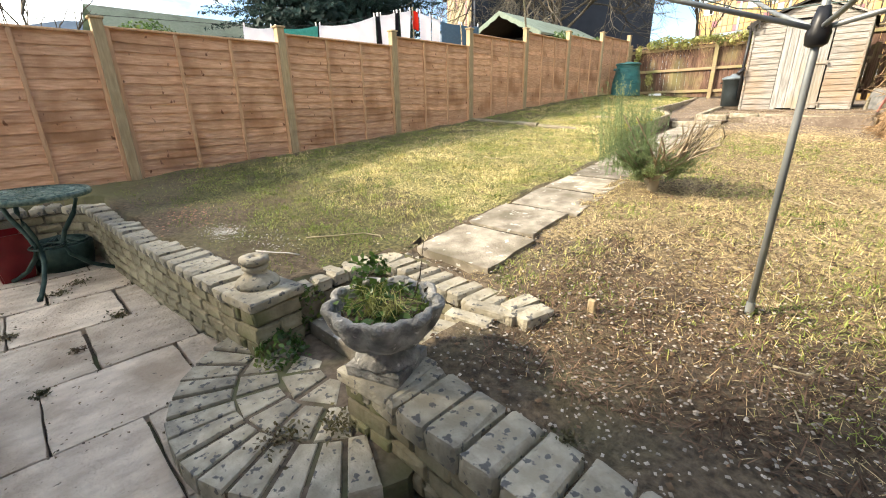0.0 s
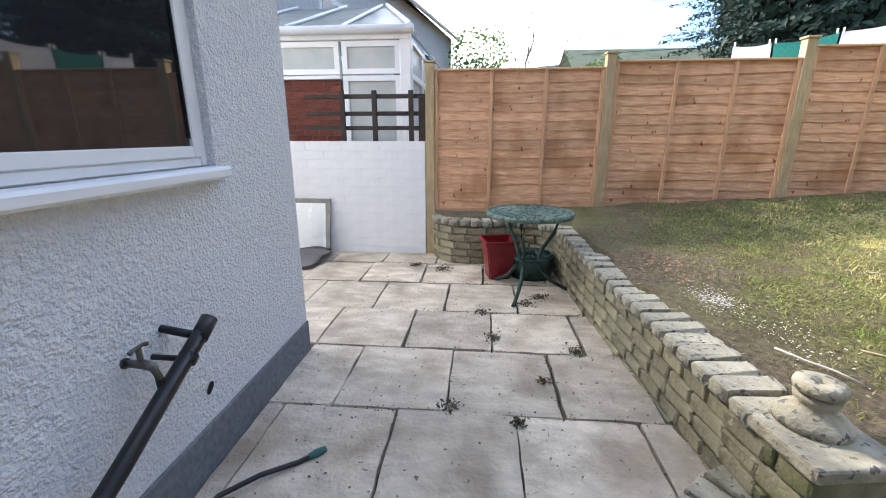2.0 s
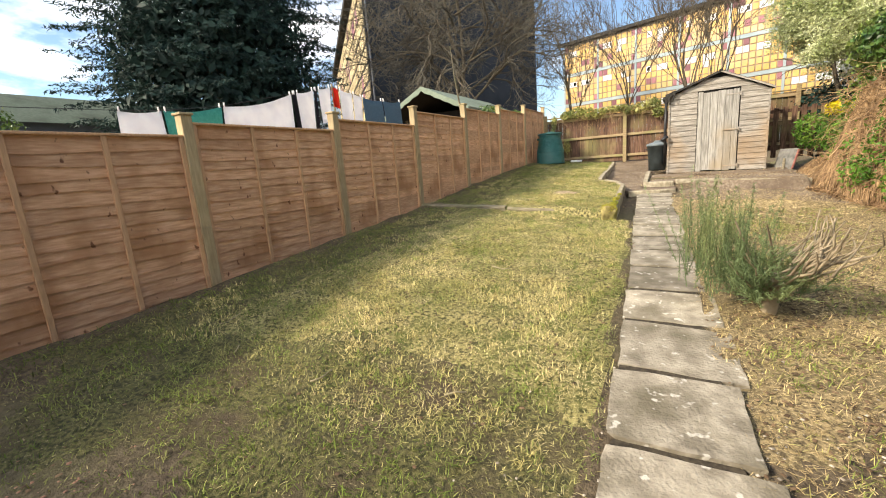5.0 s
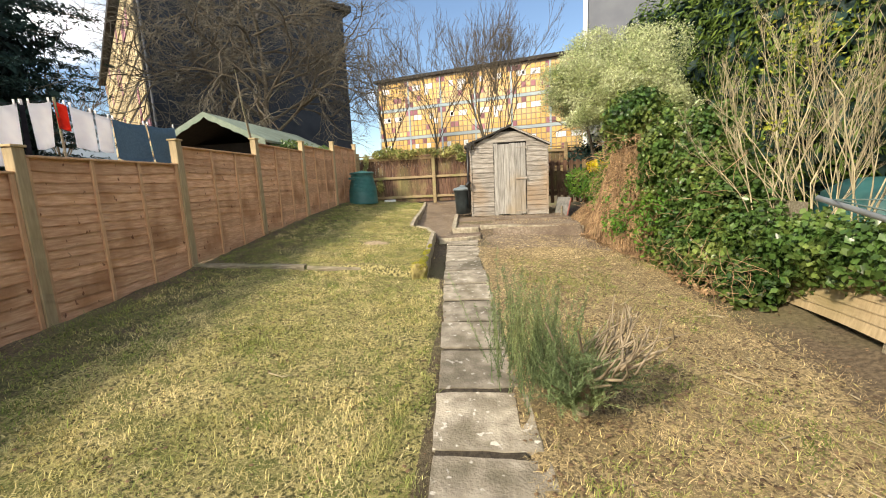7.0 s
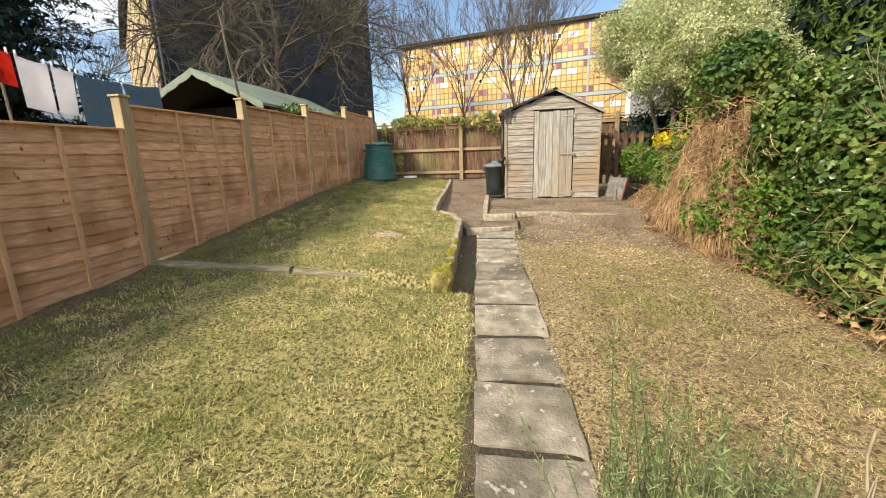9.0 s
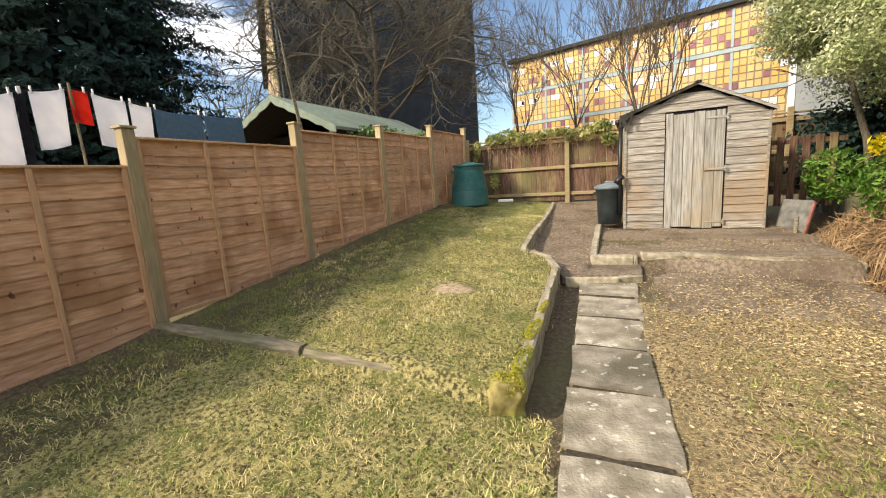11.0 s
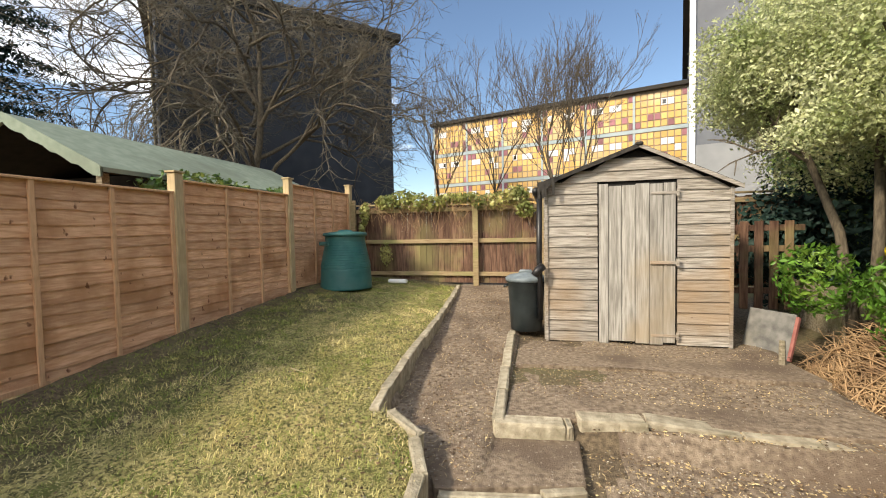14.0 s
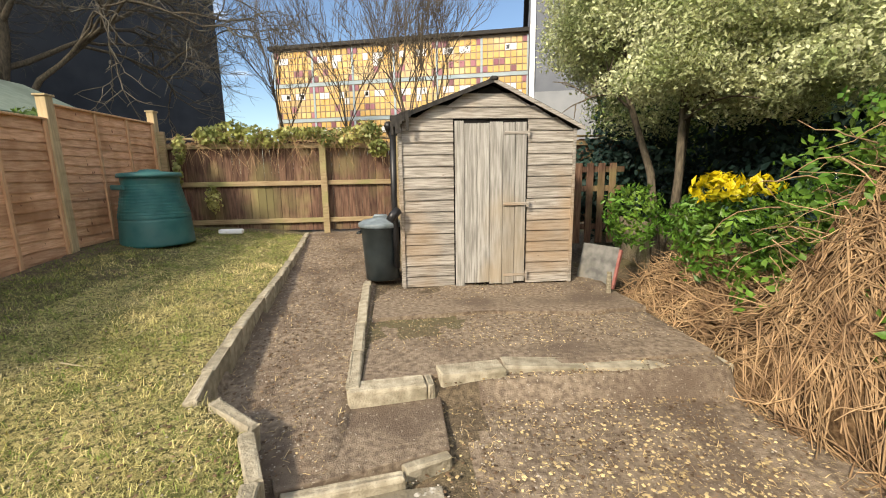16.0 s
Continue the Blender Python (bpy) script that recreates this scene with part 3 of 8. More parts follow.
# ---------- house ----------
def build_house():
    w = tagged(new("wall_house"), "white roughcast house wall above a grey plinth", "house wall", kind="structure")
    X0, X1, Y = 2.39, 14.0, -0.55
    WX0, WX1, WZ0, WZ1 = 3.12, 5.2, 1.235, 2.45
    bm = bmesh.new()
    box(bm, X0, WX0, Y - 0.3, Y, 0.2, 5.4)
    box(bm, WX0, WX1, Y - 0.3, Y, 0.2, WZ0)
    box(bm, WX0, WX1, Y - 0.3, Y, WZ1, 5.4)
    box(bm, WX1, X1, Y - 0.3, Y, 0.2, 5.4)
    box(bm, X0, X0 + 0.3, Y - 8, Y - 0.3, 0.2, 5.4)
    box(bm, X1 - 0.3, X1, Y - 8, Y - 0.3, 0.2, 5.4)
    box(bm, X0 + 0.3, X1 - 0.3, Y - 8, Y - 7.7, 0.2, 5.4)
    part("render_coat", bm, M_RENDER, w)
    bm = bmesh.new()
    box(bm, X0 - 0.004, X1, Y - 0.3, Y + 0.012, -0.05, 0.2, bevel=0.006)
    box(bm, X0 - 0.012, X0 + 0.3, Y - 8, Y - 0.3, -0.05, 0.2)
    part("plinth", bm, M_PLINTH, w, "grey painted plinth")
    roof = tagged(new("roof_house"), "pitched tiled house roof", "roof", kind="structure")
    bm = bmesh.new()
    for s in (0,):
        vs = [bm.verts.new(v) for v in ((X0 - 0.3, Y + 0.4, 5.35), (X1 + 0.3, Y + 0.4, 5.35), (X1 + 0.3, Y - 4.1, 8.2), (X0 - 0.3, Y - 4.1, 8.2), (X0 - 0.3, Y - 8.6, 5.35), (X1 + 0.3, Y - 8.6, 5.35))]
        bm.faces.new((vs[0], vs[1], vs[2], vs[3]))
        bm.faces.new((vs[3], vs[2], vs[5], vs[4]))
        bm.faces.new((vs[0], vs[3], vs[4]))
        bm.faces.new((vs[1], vs[5], vs[2]))
    part("tiled_slopes", bm, M_FELT, roof)
    # window
    win = tagged(new("window_1"), "white plastic casement window with dark glass", "window", kind="structure")
    bm = bmesh.new()
    f = 0.04
    yy0, yy1 = Y - 0.1, Y - 0.035
    box(bm, WX0, WX0 + f, yy0, yy1, WZ0 + 0.03, WZ1, bevel=0.006)
    box(bm, WX1 - f, WX1, yy0, yy1, WZ0 + 0.03, WZ1, bevel=0.006)
    box(bm, WX0 + f, WX1 - f, yy0, yy1, WZ0 + 0.03, WZ0 + 0.03 + f, bevel=0.006)
    box(bm, WX0 + f, WX1 - f, yy0, yy1, WZ1 - f, WZ1, bevel=0.006)
    box(bm, (WX0 + WX1) / 2 - 0.04, (WX0 + WX1) / 2 + 0.04, yy0, yy1, WZ0 + 0.03 + f, WZ1 - f, bevel=0.006)
    part("window_frame", bm, M_UPVC, win)
    for a, b in ((WX0 + f, (WX0 + WX1) / 2 - 0.04), ((WX0 + WX1) / 2 + 0.04, WX1 - f)):
        bm = bmesh.new()
        for q in ((a, a + 0.045, WZ0 + 0.07, WZ1 - f), (b - 0.045, b, WZ0 + 0.07, WZ1 - f), (a + 0.045, b - 0.045, WZ0 + 0.07, WZ0 + 0.115), (a + 0.045, b - 0.045, WZ1 - f - 0.045, WZ1 - f)):
            box(bm, q[0], q[1], yy1 - 0.03, yy1 + 0.008, q[2], q[3], bevel=0.004)
        part("sash", bm, M_UPVC, win)
        bm = boxes((a + 0.04, b - 0.04, yy1 - 0.014, yy1 - 0.008, WZ0 + 0.115, WZ1 - f - 0.045))
        part("pane", bm, M_GLASS, win, "dark reflecting glass")
        bm = bmesh.new()
        for q in ((a + 0.043, a + 0.052, WZ0 + 0.145, WZ1 - f - 0.045), (b - 0.052, b - 0.043, WZ0 + 0.145, WZ1 - f - 0.045)):
            box(bm, q[0], q[1], yy1 - 0.007, yy1 + 0.0, q[2], q[3])
        part("gasket", bm, M_BLACKPIPE, win)
    bm = boxes((WX0 - 0.014, WX1 + 0.09, Y - 0.035, Y + 0.065, WZ0 - 0.02, WZ0 + 0.03), bevel=0.012)
    part("window_sill", bm, M_UPVC, win)
    bm = boxes((WX0 - 0.3, WX1 + 0.3, Y - 3.0, Y - 2.9, 0.0, 3.0), (WX0 - 0.3, WX1 + 0.3, Y - 2.9, Y - 0.31, 0.6, 0.64), (WX0 - 0.3, WX1 + 0.3, Y - 2.9, Y - 0.31, 2.6, 2.64))
    tagged(mesh_ob("wall_room", bm, M_ROOM), "plain dim room behind the window", "room wall", kind="structure")


M_GLASS = bpy.data.materials.new("window_glass")
M_GLASS.use_nodes = True
gb = M_GLASS.node_tree.nodes["Principled BSDF"]
gb.inputs["Base Color"].default_value = (0.02, 0.022, 0.024, 1)
gb.inputs["Roughness"].default_value = 0.03
gb.inputs["Specular IOR Level"].default_value = 0.9
M_ROOM = mat("room_plaster", (0.2, 0.19, 0.18), (0.24, 0.23, 0.22), 0.9, 4, 0.0)
build_house()

# white boundary wall beyond the patio
def white_wall():
    w = tagged(new("wall_white"), "white painted brick boundary wall", "garden wall", kind="structure")
    part("wall_core", boxes((-0.215, -0.005, -5.0, -0.06, -0.1, 1.33)), M_WHITEBRICK, w)
    kinds = []
    for c in range(13):
        y = -5.0 + 0.22 * (c % 2)
        while y < -0.07:
            y1 = min(y + 0.438, -0.06)
            if y1 - y > 0.04:
                full = y1 - y > 0.43
                m = pose(rng.uniform(-0.002, 0.0), y, -0.02 + c * 0.104)
                if full and kinds:
                    share("brick", kinds[0], w, m)
                else:
                    o = part("brick", boxes((-0.02, 0.0, 0.001, y1 - y - 0.001, 0.001, 0.1035), bevel=0.0018), M_WHITEBRICK, w)
                    o.matrix_basis = m
                    if full:
                        kinds.append(o)
            y += 0.44


# ---------- shed ----------
SHED_X0, SHED_X1, SHED_Y, SHED_Z0 = 3.63, 5.5, 12.93, 1.12
EAVE_L, EAVE_R, RIDGE = (3.58, 2.88), (5.54, 2.80), (4.6, 3.26)


def roof_z(x):
    return float(np.interp(x, (EAVE_L[0], RIDGE[0], EAVE_R[0]), (EAVE_L[1], RIDGE[1], EAVE_R[1])))


def build_shed():
    e = base("garden_shed", (4.55, SHED_Y + 0.9, SHED_Z0), "weathered grey-brown overlap timber garden shed, door shut", "shed")
    inv = Matrix.Translation((-4.55, -SHED_Y - 0.9, -SHED_Z0))

    def p(name, bm, material, label=""):
        bmesh.ops.transform(bm, matrix=inv, verts=bm.verts)
        return part(name, bm, material, e, label)

    depth = 1.85
    DX0, DX1, DZ1 = 4.2, 4.965, 2.86
    bm = bmesh.new()
    z_top = lambda x: roof_z(x) - 0.03
    vs = [bm.verts.new(v) for v in ((SHED_X0 + 0.02, SHED_Y + 0.03, SHED_Z0), (SHED_X1 - 0.02, SHED_Y + 0.03, SHED_Z0), (SHED_X1 - 0.02, SHED_Y + 0.03, z_top(SHED_X1)), (RIDGE[0], SHED_Y + 0.03, z_top(RIDGE[0])), (SHED_X0 + 0.02, SHED_Y + 0.03, z_top(SHED_X0)))]
    ws = [bm.verts.new(v.co + Vector((0, depth, 0))) for v in vs]
    bm.faces.new(vs)
    bm.faces.new(ws[::-1])
    for k in range(5):
        bm.faces.new((vs[k], vs[(k + 1) % 5], ws[(k + 1) % 5], ws[k]))
    bmesh.ops.recalc_face_normals(bm, faces=bm.faces)
    # carcass coloured near-black so board gaps read as shade
    p("carcass", bm, M_DARK, "near-black backing that darkens the board gaps")
    r = random.Random(5)
    n = 18
    step = 0.118

    def board(x0, x1, z, xt0=None, xt1=None, zt=None):
        bm = bmesh.new()
        a, b = r.uniform(-0.004, 0.004), r.uniform(-0.004, 0.004)
        zt = z + step + 0.012 if zt is None else zt
        xt0, xt1 = x0 if xt0 is None else xt0, x1 if xt1 is None else xt1
        vs = [bm.verts.new(v) for v in ((x0, SHED_Y, z + a), (x1, SHED_Y, z + b), (xt1, SHED_Y + 0.017, zt), (xt0, SHED_Y + 0.017, zt), (x0, SHED_Y + 0.028, z + a), (x1, SHED_Y + 0.028, z + b), (xt1, SHED_Y + 0.029, zt), (xt0, SHED_Y + 0.029, zt))]
        for f in ((0, 1, 2, 3), (5, 4, 7, 6), (4, 5, 1, 0), (3, 2, 6, 7), (4, 0, 3, 7), (1, 5, 6, 2)):
            bm.faces.new([vs[i] for i in f])
        p("board", bm, M_SHED)

    for k in range(n):
        z = SHED_Z0 + 0.01 + k * step
        zt = z + step + 0.012
        xl = max(SHED_X0 + 0.012, float(np.interp(zt, (EAVE_L[1], RIDGE[1]), (EAVE_L[0], RIDGE[0]))) + 0.02) if zt > EAVE_L[1] else SHED_X0 + 0.012
        xr = min(SHED_X1 - 0.012, float(np.interp(zt, (EAVE_R[1], RIDGE[1]), (EAVE_R[0], RIDGE[0]))) - 0.02) if zt > EAVE_R[1] else SHED_X1 - 0.012
        xl0 = max(SHED_X0 + 0.012, xl - 0.2) if zt > EAVE_L[1] else xl
        xr0 = min(SHED_X1 - 0.012, xr + 0.2) if zt > EAVE_R[1] else xr
        if zt > RIDGE[1] - 0.02:
            break
        if z < DZ1 - 0.03:
            board(xl0, DX0 - 0.01, z, xl)
            board(DX1 + 0.02, xr0, z, None, xr)
        else:
            board(xl0, xr0, z, xl, xr)
    # door
    dx = [DX0, DX0 + 0.1, DX0 + 0.235, DX0 + 0.37, DX0 + 0.51, DX0 + 0.645, DX1]
    bm = bmesh.new()
    box(bm, DX0 + 0.02, DX1, SHED_Y - 0.004, SHED_Y + 0.008, SHED_Z0 + 0.05, DZ1 - 0.02)
    bmesh.ops.transform(bm, matrix=inv, verts=bm.verts)
    door = part("door", bm, M_SHEDDOOR, e, "silvered plank door")
    for a, b in zip(dx, dx[1:]):
        bm = bmesh.new()
        dz = r.uniform(-0.012, 0.006)
        box(bm, a + 0.003, b - 0.003, SHED_Y - 0.024 + r.uniform(-0.003, 0.003), SHED_Y - 0.005, SHED_Z0 + 0.02 + r.uniform(-0.01, 0.02), DZ1 + dz - (0.0 if a > DX0 else -0.02), bevel=0.003)
        bmesh.ops.transform(bm, matrix=inv, verts=bm.verts)
        part("plank", bm, M_SHEDDOOR, door)
    for z in (SHED_Z0 + 0.1, DZ1 - 0.12):
        bm = bmesh.new()
        box(bm, DX1 - 0.24, DX1 + 0.015, SHED_Y - 0.03, SHED_Y - 0.0255, z, z + 0.03, bevel=0.002)
        box(bm, DX1 + 0.003, DX1 + 0.03, SHED_Y - 0.034, SHED_Y - 0.024, z - 0.03, z + 0.06, bevel=0.002)
        bmesh.ops.transform(bm, matrix=inv, verts=bm.verts)
        part("hinge", bm, M_SHED, door, "weathered strap hinge")
    bm = bmesh.new()
    box(bm, DX1 - 0.25, DX1 + 0.02, SHED_Y - 0.045, SHED_Y - 0.026, 2.0, 2.035, bevel=0.004)
    box(bm, DX1 + 0.0, DX1 + 0.03, SHED_Y - 0.055, SHED_Y - 0.026, 1.98, 2.06, bevel=0.004)
    bmesh.ops.transform(bm, matrix=inv, verts=bm.verts)
    part("latch", bm, M_SHED, door, "wooden turn latch")
    for x in (SHED_X0, SHED_X1 - 0.02):
        p("corner_strip", boxes((x - 0.004, x + 0.03, SHED_Y - 0.012, SHED_Y + 0.03, SHED_Z0, roof_z(x + 0.01) - 0.03), bevel=0.003), M_SHED)
    for side in (0, 1):
        x = SHED_X0 if side == 0 else SHED_X1
        for k in range(14):
            z = SHED_Z0 + 0.01 + k * step
            s = -1 if side == 0 else 1
            p("side_board", boxes((min(x, x + s * 0.016), max(x, x + s * 0.016), SHED_Y + 0.03, SHED_Y + depth, z, z + step - 0.004)), M_SHED)
    # roof
    for (ex, ez), nm in ((EAVE_L, "left"), (EAVE_R, "right")):
        bm = bmesh.new()
        s = -1 if ex < RIDGE[0] else 1
        o = (ex + s * 0.03, ez - 0.01)
        vs = [bm.verts.new(v) for v in ((o[0], SHED_Y - 0.06, o[1]), (RIDGE[0], SHED_Y - 0.06, RIDGE[1]), (RIDGE[0], SHED_Y + depth + 0.08, RIDGE[1]), (o[0], SHED_Y + depth + 0.08, o[1]))]
        ws = [bm.verts.new(v.co + Vector((0, 0, 0.028))) for v in vs]
        bm.faces.new(vs)
        bm.faces.new(ws[::-1])
        for k in range(4):
            bm.faces.new((vs[k], vs[(k + 1) % 4], ws[(k + 1) % 4], ws[k]))
        bmesh.ops.recalc_face_normals(bm, faces=bm.faces)
        p("roof_slope", bm, M_FELT, "black felted roof")
        bm = bmesh.new()
        vs = [bm.verts.new(v) for v in ((o[0], SHED_Y - 0.075, o[1] - 0.02), (RIDGE[0], SHED_Y - 0.075, RIDGE[1] - 0.02), (RIDGE[0], SHED_Y - 0.075, RIDGE[1] + 0.02), (o[0], SHED_Y - 0.075, o[1] + 0.02))]
        ws = [bm.verts.new(v.co + Vector((0, 0.013, 0))) for v in vs]
        bm.faces.new(vs)
        bm.faces.new(ws[::-1])
        for k in range(4):
            bm.faces.new((vs[k], vs[(k + 1) % 4], ws[(k + 1) % 4], ws[k]))
        bmesh.ops.recalc_face_normals(bm, faces=bm.faces)
        p("bargeboard", bm, M_FELT if s < 0 else M_SHED)
    # torn felt hanging at the corner and the ridge
    bm = bmesh.new()
    for k in range(9):
        x = 3.55 + 0.022 * k
        z = roof_z(max(x, 3.58)) + 0.01
        box(bm, x, x + 0.03, SHED_Y - 0.09 - r.uniform(0, 0.02), SHED_Y - 0.078, z - r.uniform(0.03, 0.16), z + 0.03)
    p("torn_felt", bm, M_FELT, "torn felt edge")
    bm = bmesh.new()
    box(bm, 4.56, 4.64, SHED_Y - 0.09, SHED_Y + 1.9, 3.255, 3.3, bevel=0.015)
    p("ridge_cap", bm, M_FELT)
    return e


build_shed()


# ---------- back fence ----------
def back_fence():
    e = base("back_fence", (3.5, 15.5, 1.5), "old dark-brown close-board fence with pale rails", "fence")
    x = -3.5
    r = random.Random(3)
    while x < 4.3:
        w = r.uniform(0.105, 0.125)
        part("board", boxes((x, x + w - 0.004, 0.0 + r.uniform(0, 0.008), 0.02, -0.05, 1.36 + r.uniform(-0.02, 0.02)), bevel=0.003), M_OLDFENCE, e)
        x += w
    for z in (0.12, 0.72, 1.3):
        part("rail", boxes((-3.5, 4.3, -0.045, -0.002, z - 0.04, z + 0.035), bevel=0.005), M_OLDRAIL, e)
    for px in (-3.45, -1.08, 0.1, 1.6, 2.9, 4.2):
        part("post", boxes((px - 0.05, px + 0.05, -0.1, -0.047, -0.1, 1.52), bevel=0.006), M_OLDRAIL, e)
    part("capping", boxes((-3.55, 4.3, -0.05, 0.05, 1.4, 1.43), bevel=0.004), M_OLDRAIL, e)
    return e


back_fence()


# ---------- garden steps ----------
steps = tagged(new("garden_steps"), "fan-shaped brick step and slab step up to the lawn", "garden steps", kind="structure")
FAN = (4.06, 1.92)


def fan_ring(r0, r1, a0, a1, n, z0, z1):
    for k in range(n):
        b0, b1 = a0 + (a1 - a0) * k / n, a0 + (a1 - a0) * (k + 1) / n
        g = 0.011
        j = rng.uniform(-0.008, 0.008, 4)
        pts = []
        for r, b, q, d in ((r0, b0, 1, j[0]), (r1, b0, 1, j[1]), (r1, b1, -1, j[2]), (r0, b1, -1, j[3])):
            bb = radians(b) + q * g / r
            pts.append((FAN[0] + (r + d) * math.cos(bb), FAN[1] + (r + d) * math.sin(bb)))
        part("step_brick", slab_poly(pts, z0, z1 + rng.uniform(-0.007, 0.005), 0.014), M_COPING, steps)


fan_ring(0.53, 0.79, 192, 336, 14, -0.04, 0.095)
fan_ring(0.33, 0.515, 194, 330, 7, 0.0, 0.09)
fan_ring(0.13, 0.31, 200, 320, 3, 0.0, 0.085)
fan_core = [(FAN[0] + 0.78 * math.cos(radians(a)), FAN[1] + 0.78 * math.sin(radians(a))) for a in range(190, 346, 8)]
part("step_bed", slab_poly(fan_core + [(4.7, 2.0), (3.5, 2.0)], -0.04, 0.078), M_PATIO_JOINT, steps)
part("step_slab", slab_poly([(3.63, 1.955), (4.385, 1.962), (4.4, 2.1), (4.42, 2.47), (3.64, 2.47)], 0.0, 0.16, 0.012), M_PATH, steps, "pale concrete step slab")
for k in range(5):
    m = pose(4.42 + 0.035 * k, 2.02 + 0.105 * k, 0.2 + 0.022 * k, 0, 0, 14 + rng.uniform(-3, 3))
    o = part("edging_brick", rough_box(0.24, 0.092, 0.1, 0.018, 0.005, 70 + k), M_COPING, steps)
    o.matrix_basis = m
for k in range(3):
    o = part("edging_brick", rough_box(0.2, 0.092, 0.09, 0.018, 0.005, 80 + k), M_COPING, steps)
    o.matrix_basis = pose(4.66 + 0.03 * k, 2.54 - 0.07 * k + 0.03, 0.31, 0, 0, 78 + 6 * k) if k < 1 else pose(4.62 + 0.07 * k, 2.5 + 0.02 * k, 0.3, 0, 0, 80)
part("edging_footing", slab_poly([(4.36, 1.98), (4.5, 1.95), (4.7, 2.5), (4.5, 2.56), (4.42, 2.4)], -0.02, 0.2), M_STONEBRICK, steps)


# ---------- pier with broken baluster, pedestal with urn ----------
def stone_pier(x, y, z1, w, rz, label):
    e = base("stone_pier", (x, y, 0.0), label, "pier", "stone piers at the steps", rz)
    n = 4
    ch = (z1 + 0.03 - 0.05) / n
    for c in range(n):
        for s in (-1, 1):
            o = part("stone_block", rough_box(w / 2 - 0.01 if c % 2 else w - 0.012, w - 0.012 if c % 2 else w / 2 - 0.01, ch - 0.01, 0.014, 0.004, 200 + c * 2 + s), M_STONEBRICK, e)
            o.matrix_basis = pose(s * w / 4 if c % 2 else 0, 0 if c % 2 else s * w / 4, -0.03 + c * ch)
    part("mortar_core", boxes((-w / 2 + 0.02, w / 2 - 0.02, -w / 2 + 0.02, w / 2 - 0.02, -0.04, z1 - 0.05)), M_MORTAR, e)
    o = part("cap_stone", rough_box(w + 0.03, w + 0.03, 0.055, 0.014, 0.003, 55), M_COPING, e)
    o.matrix_basis = pose(0, 0, z1 - 0.055)
    return e


stone_pier(3.53, 1.76, 0.41, 0.29, 8, "mossy stone pier ending the low wall")
bal = base("baluster_stump", (3.47, 1.77, 0.41), "broken cast-stone baluster base on a pier", "baluster", rz=8)
part("foot", lathe([(0.115, 0), (0.115, 0.022), (0.105, 0.035), (0.085, 0.05), (0.062, 0.07), (0.055, 0.085), (0.068, 0.095), (0.07, 0.115), (0.058, 0.122)], 26), M_COPING, bal, smooth=True)
part("drum", lathe([(0.058, 0.122), (0.074, 0.13), (0.078, 0.145), (0.074, 0.162), (0.02, 0.165), (0.016, 0.15)], 26), M_COPING, bal, smooth=True)

stone_pier(4.54, 1.82, 0.355, 0.26, 4, "stone pedestal that carries the planted urn")


def build_urn():
    e = base("garden_urn", (4.54, 1.825, 0.355), "weathered grey cast-stone urn planted with ivy and grass", "urn", rz=20)
    part("plinth", rough_box(0.29, 0.29, 0.06, 0.014, 0.004, 9), M_URN, e)

    def swirl(a, z):
        return 0.006 * math.sin(a * 10 + z * 40)

    def lobes(a, z):
        f = min(1.0, max(0.0, (z - 0.15) / 0.12))
        return f * (0.03 * abs(math.sin(a * 4.5)) - 0.012 + 0.012 * noise.noise((2 * math.cos(a), 2 * math.sin(a), z * 6)))

    part("foot", lathe([(0.152, 0.058), (0.15, 0.075), (0.128, 0.1), (0.105, 0.125), (0.092, 0.15), (0.095, 0.165)], 44, wobble=swirl), M_URN, e, "swirled stone foot", smooth=True)
    prof = [(0.09, 0.16), (0.145, 0.172), (0.19, 0.2), (0.222, 0.245), (0.238, 0.29), (0.246, 0.33), (0.252, 0.355), (0.258, 0.375), (0.25, 0.392), (0.226, 0.388), (0.212, 0.365), (0.205, 0.335), (0.02, 0.325)]
    part("bowl", lathe(prof, 90, wobble=lobes), M_URN, e, "lobed stone bowl", smooth=True)
    for k in range(9):
        a = 2 * math.pi * (k + 0.5) / 9
        bm = bmesh.new()
        bmesh.ops.create_icosphere(bm, subdivisions=2, radius=0.042)
        for v in bm.verts:
            v.co = Vector((v.co.x * 0.75, v.co.y * 1.35, v.co.z * 0.8)) * (1 + 0.25 * noise.noise(v.co * 30 + Vector((k, 0, 0))))
        bmesh.ops.transform(bm, matrix=pose(0.252 * math.cos(a), 0.252 * math.sin(a), 0.372, 0, 0, math.degrees(a)), verts=bm.verts)
        part("rim_lobe", bm, M_URN, e, smooth=True)
    part("compost", lathe([(0.02, 0.3), (0.212, 0.31), (0.19, 0.345), (0.01, 0.355)], 24), M_SOIL, e, "dark compost")
    e.scale = (0.82, 0.82, 0.74)
    return e


urn = build_urn()


